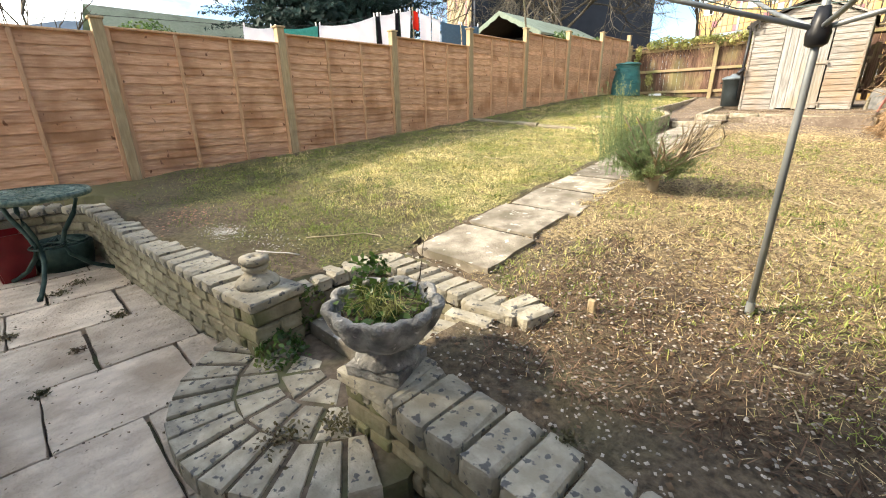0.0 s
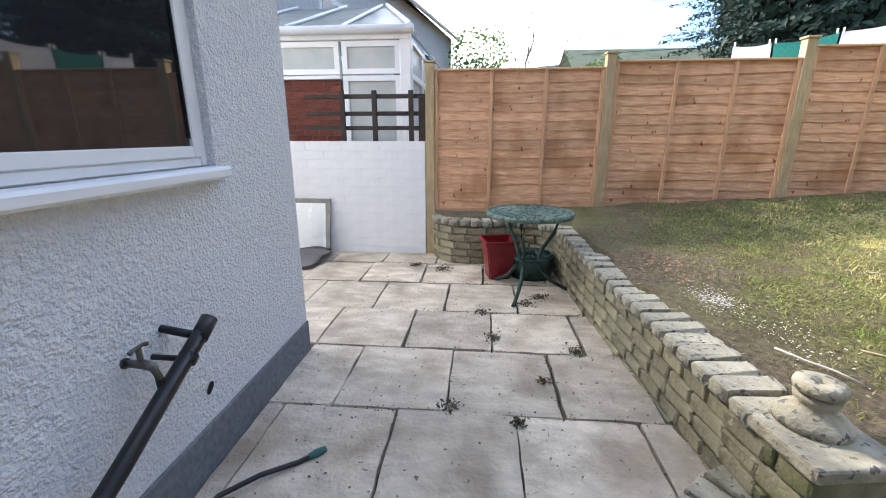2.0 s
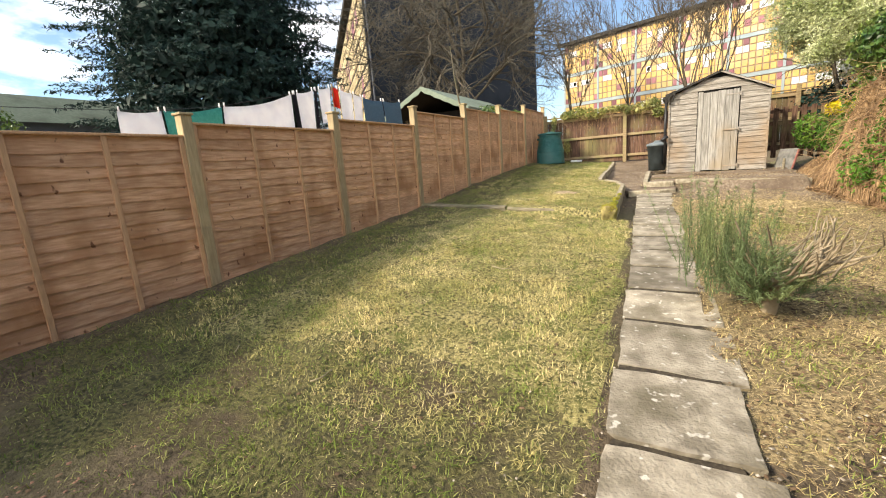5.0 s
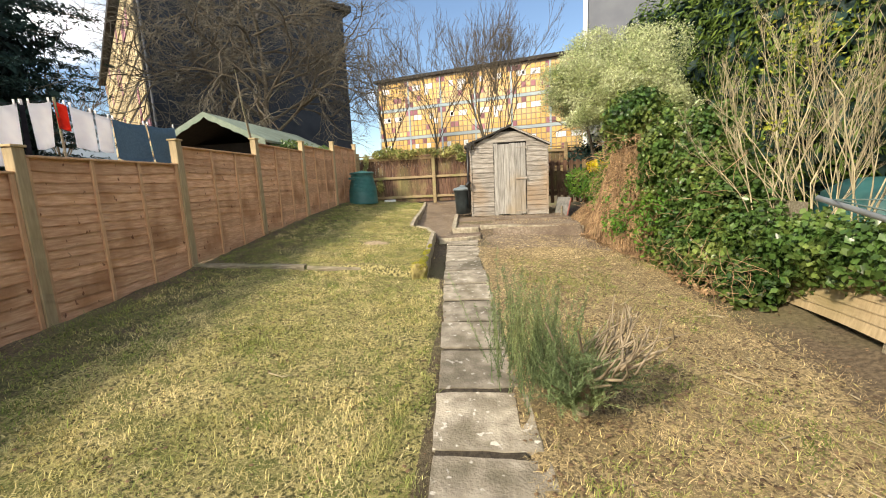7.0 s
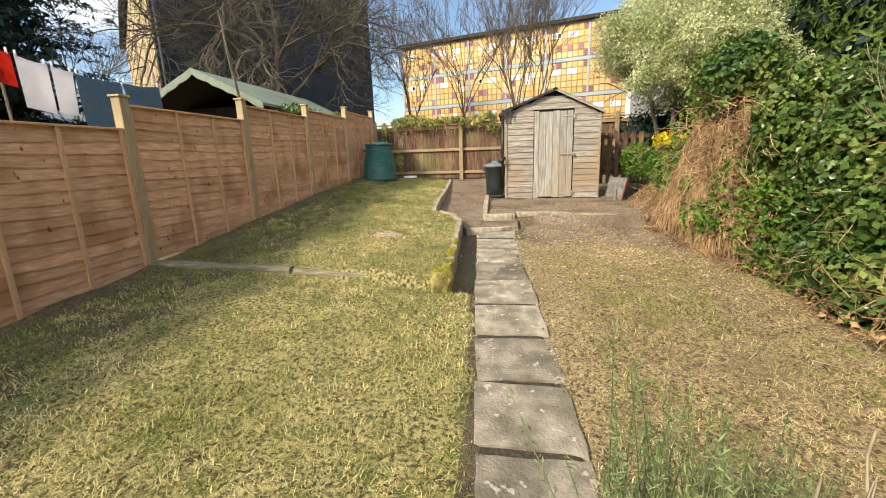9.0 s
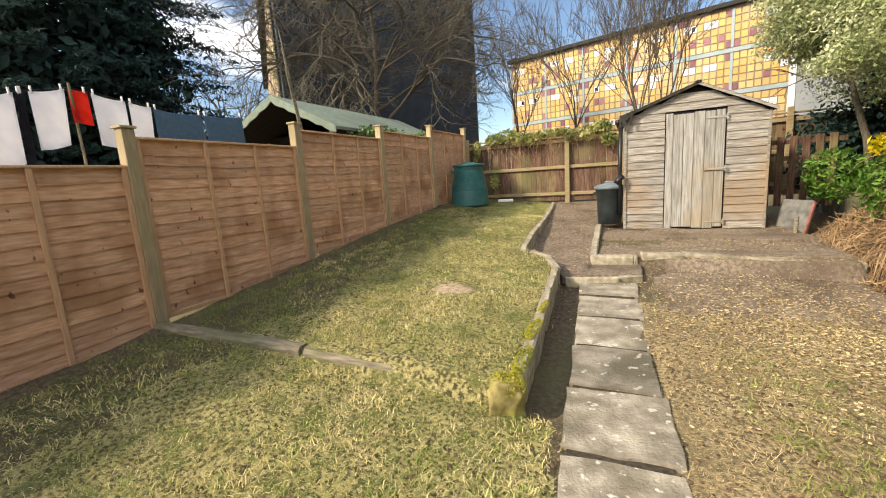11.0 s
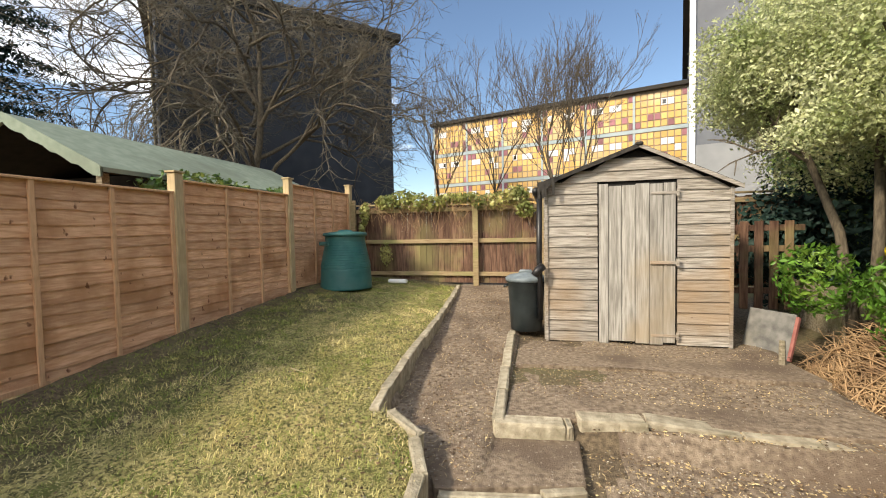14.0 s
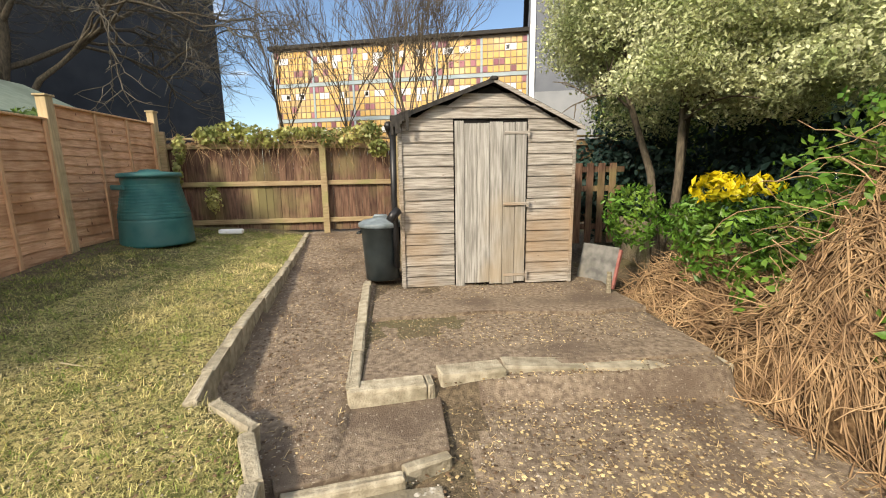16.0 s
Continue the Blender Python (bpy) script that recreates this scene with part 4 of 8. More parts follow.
# ---------- patio things ----------
def bistro_table():
    e = base("bistro_table", (1.2, 1.02, 0.0), "round green cast-metal bistro table with pierced top", "table")
    R = 0.37
    bm = bmesh.new()
    z0 = 0.735
    for r in (0.36, 0.27, 0.18, 0.09):
        n = 40
        for k in range(n):
            a0, a1 = 2 * math.pi * k / n, 2 * math.pi * (k + 1) / n
            q = [bm.verts.new((rr * math.cos(a), rr * math.sin(a), z)) for z in (z0, z0 + 0.018) for rr, a in ((r - 0.012, a0), (r + 0.012, a0), (r + 0.012, a1), (r - 0.012, a1))]
            bm.faces.new(q[4:])
            bm.faces.new(q[3::-1])
            bm.faces.new((q[1], q[2], q[6], q[5]))
            bm.faces.new((q[3], q[0], q[4], q[7]))
    for band, (ra, rb, n) in enumerate(((0.03, 0.09, 10), (0.1, 0.17, 20), (0.19, 0.26, 30), (0.28, 0.35, 40))):
        for k in range(n):
            a = 2 * math.pi * (k + 0.5 * (band % 2)) / n
            for s in (-1, 1):
                da = s * 2.2 / n
                p0, p1 = (ra * math.cos(a), ra * math.sin(a)), (rb * math.cos(a + da), rb * math.sin(a + da))
                tube([(p0[0], p0[1], z0 + 0.008), ((p0[0] + p1[0]) / 2 * 1.01, (p0[1] + p1[1]) / 2 * 1.01, z0 + 0.012), (p1[0], p1[1], z0 + 0.008)], 0.0075, 4, bm, caps=False)
    part("tabletop", bm, M_IRONTOP, e, "pierced lattice top with dried lichen")
    n = 44
    bm = lathe([(R - 0.012, 0.715), (R + 0.004, 0.715), (R + 0.012, 0.735), (R + 0.004, 0.757), (R - 0.012, 0.757)], n)
    bmesh.ops.delete(bm, geom=[f for f in bm.faces if len(f.verts) > 4], context="FACES")
    part("rim", bm, M_IRONTOP, e, smooth=True)
    for k in range(3):
        a = radians(-20 + 120 * k)
        c, s = math.cos(a), math.sin(a)
        prof = [(0.25, 0.72), (0.27, 0.66), (0.23, 0.55), (0.14, 0.42), (0.1, 0.32), (0.13, 0.22), (0.24, 0.1), (0.36, 0.03), (0.4, 0.012)]
        part("leg", tube([(r * c, r * s, z) for r, z in prof], [0.014, 0.016, 0.018, 0.018, 0.018, 0.018, 0.017, 0.016, 0.02], 8), M_IRON, e, smooth=True)
    part("tie_ring", tube([(0.105 * math.cos(t), 0.105 * math.sin(t), 0.32) for t in np.linspace(0, 2 * math.pi, 25)], 0.009, 6), M_IRON, e, smooth=True)
    return e


bistro_table()


def square_pot():
    e = base("plant_pot", (0.78, 0.78, 0.0), "tall tapered red glazed plant pot, empty", "plant pot", rz=12)
    bm = bmesh.new()
    prof = [(0.105, 0.0), (0.15, 0.36), (0.163, 0.36), (0.165, 0.4), (0.148, 0.4), (0.14, 0.3), (0.1, 0.05)]
    rings = [[bm.verts.new((sx * r, sy * r, z)) for sx, sy in ((-1, -1), (1, -1), (1, 1), (-1, 1))] for r, z in prof]
    for p, q in zip(rings, rings[1:]):
        for k in range(4):
            bm.faces.new((p[k], p[(k + 1) % 4], q[(k + 1) % 4], q[k]))
    bm.faces.new(rings[0][::-1])
    bm.faces.new(rings[-1])
    bmesh.ops.bevel(bm, geom=[ed for ed in bm.edges if abs(ed.verts[0].co.z - ed.verts[1].co.z) > 0.1], offset=0.012, segments=2, affect="EDGES")
    bmesh.ops.recalc_face_normals(bm, faces=bm.faces)
    part("body", bm, M_REDPOT, e)
    return e


square_pot()
fire = base("metal_basket", (0.72, 1.12, 0.0), "low dark metal basket stool behind the table", "basket")
part("drum", lathe([(0.2, 0.0), (0.22, 0.1), (0.23, 0.22), (0.21, 0.23), (0.2, 0.05)], 24), M_IRON, fire, smooth=True)
part("lattice_lid", tube([(0.2 * math.cos(t), 0.2 * math.sin(t), 0.235) for t in np.linspace(0, 2 * math.pi, 25)], 0.014, 6), M_IRON, fire)
bm = bmesh.new()
for k in range(8):
    a = math.pi * k / 8
    tube([(-0.2 * math.cos(a), -0.2 * math.sin(a), 0.235), (0, 0, 0.29), (0.2 * math.cos(a), 0.2 * math.sin(a), 0.235)], 0.008, 5, bm)
part("lid_bars", bm, M_IRON, fire)

M_MIRROR = bpy.data.materials.new("mirror_glass")
M_MIRROR.use_nodes = True
mb = M_MIRROR.node_tree.nodes["Principled BSDF"]
mb.inputs["Base Color"].default_value = (0.82, 0.84, 0.83, 1)
mb.inputs["Metallic"].default_value = 1.0
mb.inputs["Roughness"].default_value = 0.03
mir = base("framed_mirror", (0.0, -1.5, 0.012), "grey framed mirror leaning on a white wall", "mirror")
mir.matrix_basis = pose(0.13, -1.47, 0.012, 0, -10, 0)
bm = boxes((-0.012, 0.016, -0.26, -0.2, 0, 0.66), (-0.012, 0.016, 0.2, 0.26, 0, 0.66), (-0.012, 0.016, -0.2, 0.2, 0, 0.055), (-0.012, 0.016, -0.2, 0.2, 0.605, 0.66), bevel=0.004)
part("mirror_frame", bm, mat("grey_frame_wood", (0.22, 0.21, 0.19), (0.3, 0.29, 0.26), 0.6, 12, 0.1), mir)
part("mirror_glass", boxes((-0.006, 0.004, -0.2, 0.2, 0.055, 0.605)), M_MIRROR, mir)
M_CARPET = mat("grey_carpet", (0.25, 0.225, 0.215), (0.36, 0.33, 0.315), 0.95, 60, 0.6)
bm = bmesh.new()
rings = []
for k in range(13):
    u = k / 12
    x = 0.16 + 0.62 * u
    z = 0.012 + 0.05 * math.sin(u * 3.1) ** 2 + (0.06 * max(0, 0.25 - u) * 4)
    rings.append([bm.verts.new((x + 0.03 * math.sin(v * 5), -2.1 + 0.9 * v + 0.05 * math.sin(u * 4), z + 0.025 * math.sin(v * 6 + u * 5) ** 2)) for v in np.linspace(0, 1, 12)])
for p, q in zip(rings, rings[1:]):
    for k in range(11):
        bm.faces.new((p[k], q[k], q[k + 1], p[k + 1]))
bmesh.ops.solidify(bm, geom=bm.faces[:], thickness=0.012)
bmesh.ops.recalc_face_normals(bm, faces=bm.faces)
tagged(mesh_ob("carpet_offcut", bm, M_CARPET, smooth=True), "crumpled grey carpet offcut lying on the patio", "carpet")
sack = lathe([(0.1, 0.0), (0.17, 0.05), (0.17, 0.2), (0.12, 0.3), (0.03, 0.34)], 16, wobble=lambda a, z: 0.02 * math.sin(3 * a + 9 * z))
o = tagged(mesh_ob("bin_bag", sack, M_BLACKPLASTIC, smooth=True), "dark full rubbish bag beside the mirror", "rubbish bag")
o.matrix_basis = pose(0.25, -2.15, 0.03) @ Matrix.Diagonal((1, 1.6, 0.75, 1))

# tap, waste pipe and hose on the house wall
pipe = base("waste_pipe", (3.5, -0.55, 0.7), "black plastic waste pipe clipped across a white wall", "pipe")
part("pipe_run", tube([(0.0, 0.13, 0.02), (0.45, 0.13, -0.23), (0.9, 0.13, -0.46), (1.2, 0.13, -0.62)], 0.028, 14), M_BLACKPIPE, pipe, smooth=True)
part("pipe_collar", tube([(-0.012, 0.13, 0.028), (0.06, 0.13, -0.018)], 0.031, 14), M_BLACKPIPE, pipe, smooth=True)
part("pipe_clip", tube([(0.115, 0.13, -0.05), (0.14, 0.13, -0.067)], 0.033, 12), M_BLACKPIPE, pipe)
part("pipe_bracket", tube([(0.13, 0.0, -0.06), (0.13, 0.11, -0.06)], 0.01, 8), M_BLACKPIPE, pipe)
part("pipe_elbow", tube([(0.07, 0.0, 0.02), (0.07, 0.06, 0.01), (0.05, 0.11, -0.01)], 0.015, 10), M_BLACKPIPE, pipe, smooth=True)
tap = base("garden_tap", (3.74, -0.55, 0.68), "dull metal garden tap on a white wall", "tap")
M_TAP = mat("dull_tap_metal", (0.1, 0.095, 0.085), (0.2, 0.19, 0.17), 0.45, 30, 0.1, metal=0.8)
part("wall_plate", tube([(0, 0.0, 0), (0, 0.008, 0)], 0.018, 14), M_TAP, tap)
part("body", tube([(0, 0.01, 0), (0, 0.07, 0.0), (0, 0.1, -0.01), (0, 0.115, -0.05)], [0.012, 0.016, 0.014, 0.012], 10), M_TAP, tap, smooth=True)
part("stem", tube([(0, 0.06, 0.0), (0, 0.06, 0.055)], 0.009, 10), M_TAP, tap)
part("handle", tube([(-0.035, 0.06, 0.055), (-0.02, 0.06, 0.06), (0.02, 0.06, 0.06), (0.035, 0.06, 0.055)], [0.008, 0.006, 0.006, 0.008], 8), M_TAP, tap)
part("spout", tube([(0, 0.115, -0.05), (0, 0.117, -0.08)], 0.014, 10), M_BLACKPIPE, tap)
hole = base("vent_hole", (3.38, -0.549, 0.35), "ragged dark hole in white render", "hole")
# thin near-black disc on the render draws the dark of the hole
part("hole_lining", lathe([(0.012, 0.0), (0.022, 0.002), (0.024, 0.003), (0.012, 0.004)], 12, wobble=lambda a, z: 0.006 * math.sin(2 * a)), M_DARK, hole)
hole.matrix_basis = pose(3.38, -0.549, 0.35, -90, 0, 0)
hose = base("garden_hose", (3.6, -0.3, 0.0), "black garden hose with a green connector on the patio", "hose")
part("tubing", tube([(0.85, -0.14, 0.013), (0.6, -0.1, 0.013), (0.35, -0.12, 0.012), (0.18, -0.14, 0.025), (0.02, -0.1, 0.04), (-0.1, 0.0, 0.03), (-0.2, 0.12, 0.014), (-0.24, 0.16, 0.013)], 0.011, 8), M_BLACKPIPE, hose, smooth=True)
part("loop", tube([(0.5 + 0.16 * math.cos(t), 0.05 + 0.12 * math.sin(t), 0.013 + 0.01 * (t > 4)) for t in np.linspace(0.5, 7.0, 30)], 0.011, 8), M_BLACKPIPE, hose, smooth=True)
part("connector", tube([(-0.235, 0.155, 0.014), (-0.26, 0.18, 0.014), (-0.29, 0.21, 0.014)], [0.014, 0.018, 0.014], 10), M_GREENPLASTIC, hose, "green hose connector")


# ---------- rotary clothes dryer ----------
dryer = base("rotary_dryer", (5.505, 3.22, ground_z(5.505, 3.22)), "grey metal rotary clothes dryer standing in the grass", "clothes dryer")
part("pole", tube([(0, 0, -0.05), (0.0, 0.01, 1.0), (0.0, 0.02, 2.1)], 0.0145, 14), M_GALV, dryer, smooth=True)
part("ground_socket", tube([(0, 0, -0.05), (0, 0, 0.05)], 0.018, 14), M_GALV, dryer)
part("hub", lathe([(0.02, 1.13), (0.036, 1.14), (0.04, 1.18), (0.03, 1.22), (0.02, 1.27)], 14), M_BLACKPIPE, dryer, smooth=True)
for k in range(4):
    a = radians(25 + 90 * k)
    part("arm", tube([(0.03 * math.cos(a), 0.03 * math.sin(a), 1.2), (0.5 * math.cos(a), 0.5 * math.sin(a), 1.33), (1.0 * math.cos(a), 1.0 * math.sin(a), 1.5)], 0.01, 8), M_GALV, dryer, smooth=True)
bm = bmesh.new()
for r in (0.45, 0.7, 0.95):
    pts = [(r * math.cos(radians(25 + 90 * k)), r * math.sin(radians(25 + 90 * k)), 1.2 + 0.31 * r) for k in range(5)]
    for p, q in zip(pts, pts[1:]):
        mid = ((p[0] + q[0]) / 2, (p[1] + q[1]) / 2, p[2] - 0.02)
        tube([p, mid, q], 0.0025, 4, bm)
part("line", bm, mat("blue_line", (0.1, 0.16, 0.14), (0.14, 0.2, 0.18), 0.6, 5, 0.0), dryer, "thin plastic line")


# ---------- edging, kerbs, plinth ----------
lawn_kerb = tagged(new("kerb_lawn"), "old concrete edging round the upper lawn", "kerb", kind="structure")


def kerb_run(parent, line, tops, deep, thick, step, name="edging_stone", material=None):
    total = length(line)
    acc = [0.0]
    for a, b in zip(line, line[1:]):
        acc.append(acc[-1] + math.hypot(b[0] - a[0], b[1] - a[1]))
    s = 0.0
    k = 0
    while s < total - 0.05:
        L = min(step * rng.uniform(0.85, 1.15), total - s)
        x, y, a = along(line, s + L / 2)
        z = float(np.interp(s + L / 2, acc, tops))
        z2 = float(np.interp(s + L / 2 + 0.1, acc, tops))
        o = part(name, rough_box(L - 0.006, thick, deep, 0.014, 0.006, 300 + k), material or M_CONCRETE, parent)
        o.matrix_basis = pose(x, y, z - deep, 0, -math.degrees(math.atan2(z2 - z, 0.1)), a + rng.uniform(-1.5, 1.5))
        s += L
        k += 1


kerb_run(lawn_kerb, KERB, KERB_TOP, 0.22, 0.075, 0.33)
plinth_kerb = tagged(new("kerb_plinth"), "broken concrete kerb round the shed base", "kerb", kind="structure")
kerb_run(plinth_kerb, ((3.3, 10.93), (3.27, 11.6), (3.25, 12.4), (3.24, 13.0)), (1.085, 1.12, 1.17, 1.21), 0.16, 0.085, 0.45)
kerb_run(plinth_kerb, ((3.26, 10.95), (3.8, 11.0)), (1.08, 1.07), 0.16, 0.14, 0.55)
kerb_run(plinth_kerb, ((3.83, 11.06), (4.5, 11.14), (5.1, 11.1), (5.9, 11.1)), (1.1, 1.075, 1.05, 1.02), 0.2, 0.16, 0.5)
riser = tagged(new("step_path"), "rough concrete riser where the path steps up", "step", kind="structure")
kerb_run(riser, ((3.05, 10.22), (3.35, 10.26), (3.84, 10.42)), (0.975, 0.97, 0.97), 0.12, 0.06, 0.5)
part("tread", slab_poly([(3.02, 10.25), (3.84, 10.45), (3.84, 10.95), (3.28, 10.95), (2.6, 10.9), (2.92, 10.5)], 0.88, 0.972, 0.01), M_DIRT, riser)
part("apron", slab_poly([(3.34, 11.05), (5.86, 11.15), (5.86, 12.0), (5.2, 11.95), (4.4, 12.1), (3.34, 12.05)], 0.98, 1.065, 0.012), M_DIRT, riser)
part("apron_back", slab_poly([(3.34, 12.06), (4.4, 12.12), (5.2, 11.97), (5.86, 12.02), (5.8, 12.95), (3.34, 12.95)], 0.98, 1.115, 0.012), M_DIRT, riser)

# log edging across the lawn, and the stump at its end
M_LOG = mat("grey_old_sleeper", (0.15, 0.125, 0.085), (0.31, 0.27, 0.195), 0.95, 6, 0.7, c3=(0.13, 0.14, 0.06), scale2=2.5, stretch=(1, 7, 7), rand=0.15)
LOGS = (((0.05, 7.66, 1.06), (1.53, 7.75, 0.985)), ((1.56, 7.76, 0.97), (2.3, 7.78, 0.925)), ((2.32, 7.78, 0.915), (2.95, 7.78, 0.88)))
for a, b in LOGS:
    va, vb = Vector(a), Vector(b)
    d = vb - va
    bm = bmesh.new()
    n = 12
    rings = []
    for k in range(n + 1):
        p = va + d * k / n
        wob = 0.012 * noise.noise((p.x * 3, 1, 1))
        rings.append([bm.verts.new((p.x, p.y + q + wob, p.z + w + wob * 0.6)) for q, w in ((-0.05, -0.14), (-0.055, 0.0), (-0.035, 0.028), (0.035, 0.03), (0.05, 0.0), (0.05, -0.14))])
    for p, q in zip(rings, rings[1:]):
        for k in range(6):
            bm.faces.new((p[k], p[(k + 1) % 6], q[(k + 1) % 6], q[k]))
    bm.faces.new(rings[0][::-1])
    bm.faces.new(rings[-1])
    bmesh.ops.recalc_face_normals(bm, faces=bm.faces)
    tagged(mesh_ob("timber_edging", bm, M_LOG), "half-buried grey timber edging across the lawn", "edging", "timber edging across the lawn")
bm = rough_box(0.2, 0.14, 0.22, 0.05, 0.02, 77)
bmesh.ops.subdivide_edges(bm, edges=bm.edges[:], cuts=2, use_grid_fill=True)
for v in bm.verts:
    v.co += v.co.normalized() * 0.03 * noise.noise(v.co * 9)
o = tagged(mesh_ob("mossy_rock", bm, mat("mossy_rock", (0.16, 0.13, 0.05), (0.36, 0.3, 0.12), 0.95, 14, 0.9, c3=(0.3, 0.3, 0.04), scale2=5), smooth=True), "moss-covered rock at the end of the edging", "rock")
o.matrix_basis = pose(3.06, 7.72, 0.76, 0, 0, 20)


# ---------- bins ----------
def compost_bin():
    e = base("compost_bin", (0.52, 14.15, 1.52), "dark green plastic compost bin standing by the fence", "compost bin", rz=-30)
    part("lower_body", lathe([(0.41, 0.0), (0.405, 0.03), (0.39, 0.3), (0.385, 0.34)], 40), M_GREENPLASTIC, e, smooth=True)
    prof = [(0.392, 0.34), (0.39, 0.37)]
    for k in range(10):
        z = 0.38 + 0.038 * k
        r = 0.385 - 0.008 * k
        prof += [(r, z), (r + 0.002, z + 0.018), (r - 0.006, z + 0.026), (r - 0.006, z + 0.034)]
    prof += [(0.315, 0.8), (0.31, 0.83)]
    part("upper_body", lathe(prof, 40), M_GREENPLASTIC, e, "ribbed upper body")
    part("lid", lathe([(0.315, 0.83), (0.345, 0.835), (0.345, 0.87), (0.325, 0.885), (0.12, 0.905), (0.1, 0.925), (0.02, 0.93)], 36), M_GREENPLASTIC, e, smooth=True)
    bm = bmesh.new()
    box(bm, -0.13, 0.13, -0.4, -0.37, 0.69, 0.75, bevel=0.02, segs=2)
    part("hatch_grip", bm, M_GREENPLASTIC, e)
    return e


compost_bin()


def dustbin():
    e = base("dustbin", (3.4, 13.14, 1.2), "dark grey plastic dustbin with a dusty lid", "dustbin")
    part("body", lathe([(0.17, 0.0), (0.185, 0.01), (0.2, 0.3), (0.218, 0.56), (0.228, 0.57), (0.228, 0.6)], 36), M_BLACKPLASTIC, e, smooth=True)
    part("lid", lathe([(0.232, 0.585), (0.243, 0.59), (0.243, 0.625), (0.225, 0.64), (0.21, 0.64), (0.2, 0.655), (0.05, 0.685), (0.01, 0.69)], 36), M_LIDGREY, e, "grey domed lid", smooth=True)
    part("lid_grip", tube([(-0.075, 0, 0.67), (-0.06, 0, 0.7), (0.06, 0, 0.7), (0.075, 0, 0.67)], 0.018, 8), M_LIDGREY, e, smooth=True)
    for s in (-1, 1):
        part("handle", tube([(0.215 * s, -0.06, 0.53), (0.255 * s, -0.045, 0.52), (0.255 * s, 0.045, 0.52), (0.215 * s, 0.06, 0.53)], 0.012, 8), M_BLACKPLASTIC, e, smooth=True)
    return e


dustbin()
dp = base("drainpipe", (3.6, 13.02, 1.2), "black drainpipe down the shed corner", "drainpipe")
part("downpipe", tube([(-0.03, -0.04, 1.6), (-0.04, -0.05, 0.9), (-0.03, -0.05, 0.15)], 0.032, 12), M_BLACKPIPE, dp, smooth=True)
part("gutter", tube([(-0.07, -0.1, 1.63), (-0.07, 1.8, 1.66)], 0.045, 10), M_BLACKPIPE, dp, smooth=True)
part("outlet_elbow", tube([(0.0, -0.16, 0.78), (-0.05, -0.2, 0.74), (-0.09, -0.22, 0.68)], 0.045, 12), M_BLACKPIPE, dp, smooth=True)

# bits beside the shed
M_OLDBOARD = mat("grey_old_board", (0.1, 0.1, 0.095), (0.21, 0.205, 0.19), 0.85, 9, 0.3, c3=(0.18, 0.17, 0.14), scale2=4)
ob_ = base("old_board", (5.82, 12.75, 1.1), "grey weathered board with a faded red edge, leaning", "board")
ob_.matrix_basis = pose(5.78, 12.95, 1.07, 0, 16, 30)
part("board", boxes((-0.012, 0.012, -0.24, 0.22, 0.0, 0.46), bevel=0.003), M_OLDBOARD, ob_)
part("red_edge", boxes((-0.016, 0.016, -0.272, -0.242, 0.0, 0.44), bevel=0.003), mat("faded_red_paint", (0.22, 0.07, 0.06), (0.32, 0.13, 0.11), 0.8, 12, 0.2), ob_, "faded red edge strip")
stake = base("short_stake", (5.72, 12.45, 1.03), "short weathered stake leaning on a board", "stake")
part("stake_body", tube([(0, 0, -0.05), (0.02, 0.05, 0.3)], [0.03, 0.024], 7), M_LOG, stake)
slat = base("slatted_gate", (6.2, 14.3, 1.3), "dark slatted timber screen behind the shed", "screen")
for k in range(7):
    part("slat", boxes((-0.6 + 0.17 * k, -0.5 + 0.17 * k, 0, 0.02, 0.0, 1.15), bevel=0.004), M_OLDFENCE, slat)
for z in (0.2, 0.75, 1.02):
    part("rail", boxes((-0.65, 0.65, 0.022, 0.05, z, z + 0.08), bevel=0.004), M_OLDFENCE, slat)
pot2 = base("clay_pot", (1.1, 14.95, 1.5), "small white plastic trough lying by the fence", "trough")
part("trough", boxes((-0.17, 0.17, -0.05, 0.05, 0.0, 0.07), bevel=0.015), M_UPVC, pot2)
o = tagged(mesh_ob("terracotta_pot", lathe([(0.09, 0.0), (0.13, 0.2), (0.145, 0.2), (0.145, 0.24), (0.12, 0.24), (0.1, 0.08)], 20), mat("terracotta", (0.38, 0.19, 0.08), (0.46, 0.25, 0.12), 0.9, 12, 0.3)), "tipped terracotta pot under the ivy", "plant pot")
o.matrix_basis = pose(6.28, 9.75, 0.98, 50, 10, 30)


# ---------- plants ----------
def leaf_mat(name, c1, c2, c3, rough=0.5, trans=0.25, scale=1.5, rand=0.35):
    return mat(name, c1, c2, rough, scale, 0.0, c3=c3, scale2=2.4, rand=rand, island=True, trans=trans, spec=0.35)


M_IVY = leaf_mat("ivy_leaf", (0.045, 0.1, 0.025), (0.11, 0.19, 0.045), (0.2, 0.25, 0.065), 0.3, rand=0.45)
M_IVYPALE = leaf_mat("pale_ivy_leaf", (0.24, 0.27, 0.07), (0.46, 0.44, 0.16), (0.14, 0.17, 0.05), 0.45)
M_PITT = leaf_mat("variegated_leaf", (0.44, 0.48, 0.25), (0.68, 0.7, 0.44), (0.3, 0.37, 0.15), 0.4, rand=0.4, trans=0.4)
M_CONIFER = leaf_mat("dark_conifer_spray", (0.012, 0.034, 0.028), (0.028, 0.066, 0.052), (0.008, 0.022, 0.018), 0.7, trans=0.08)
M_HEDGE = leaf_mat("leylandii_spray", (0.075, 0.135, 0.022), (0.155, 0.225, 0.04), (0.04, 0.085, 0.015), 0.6)
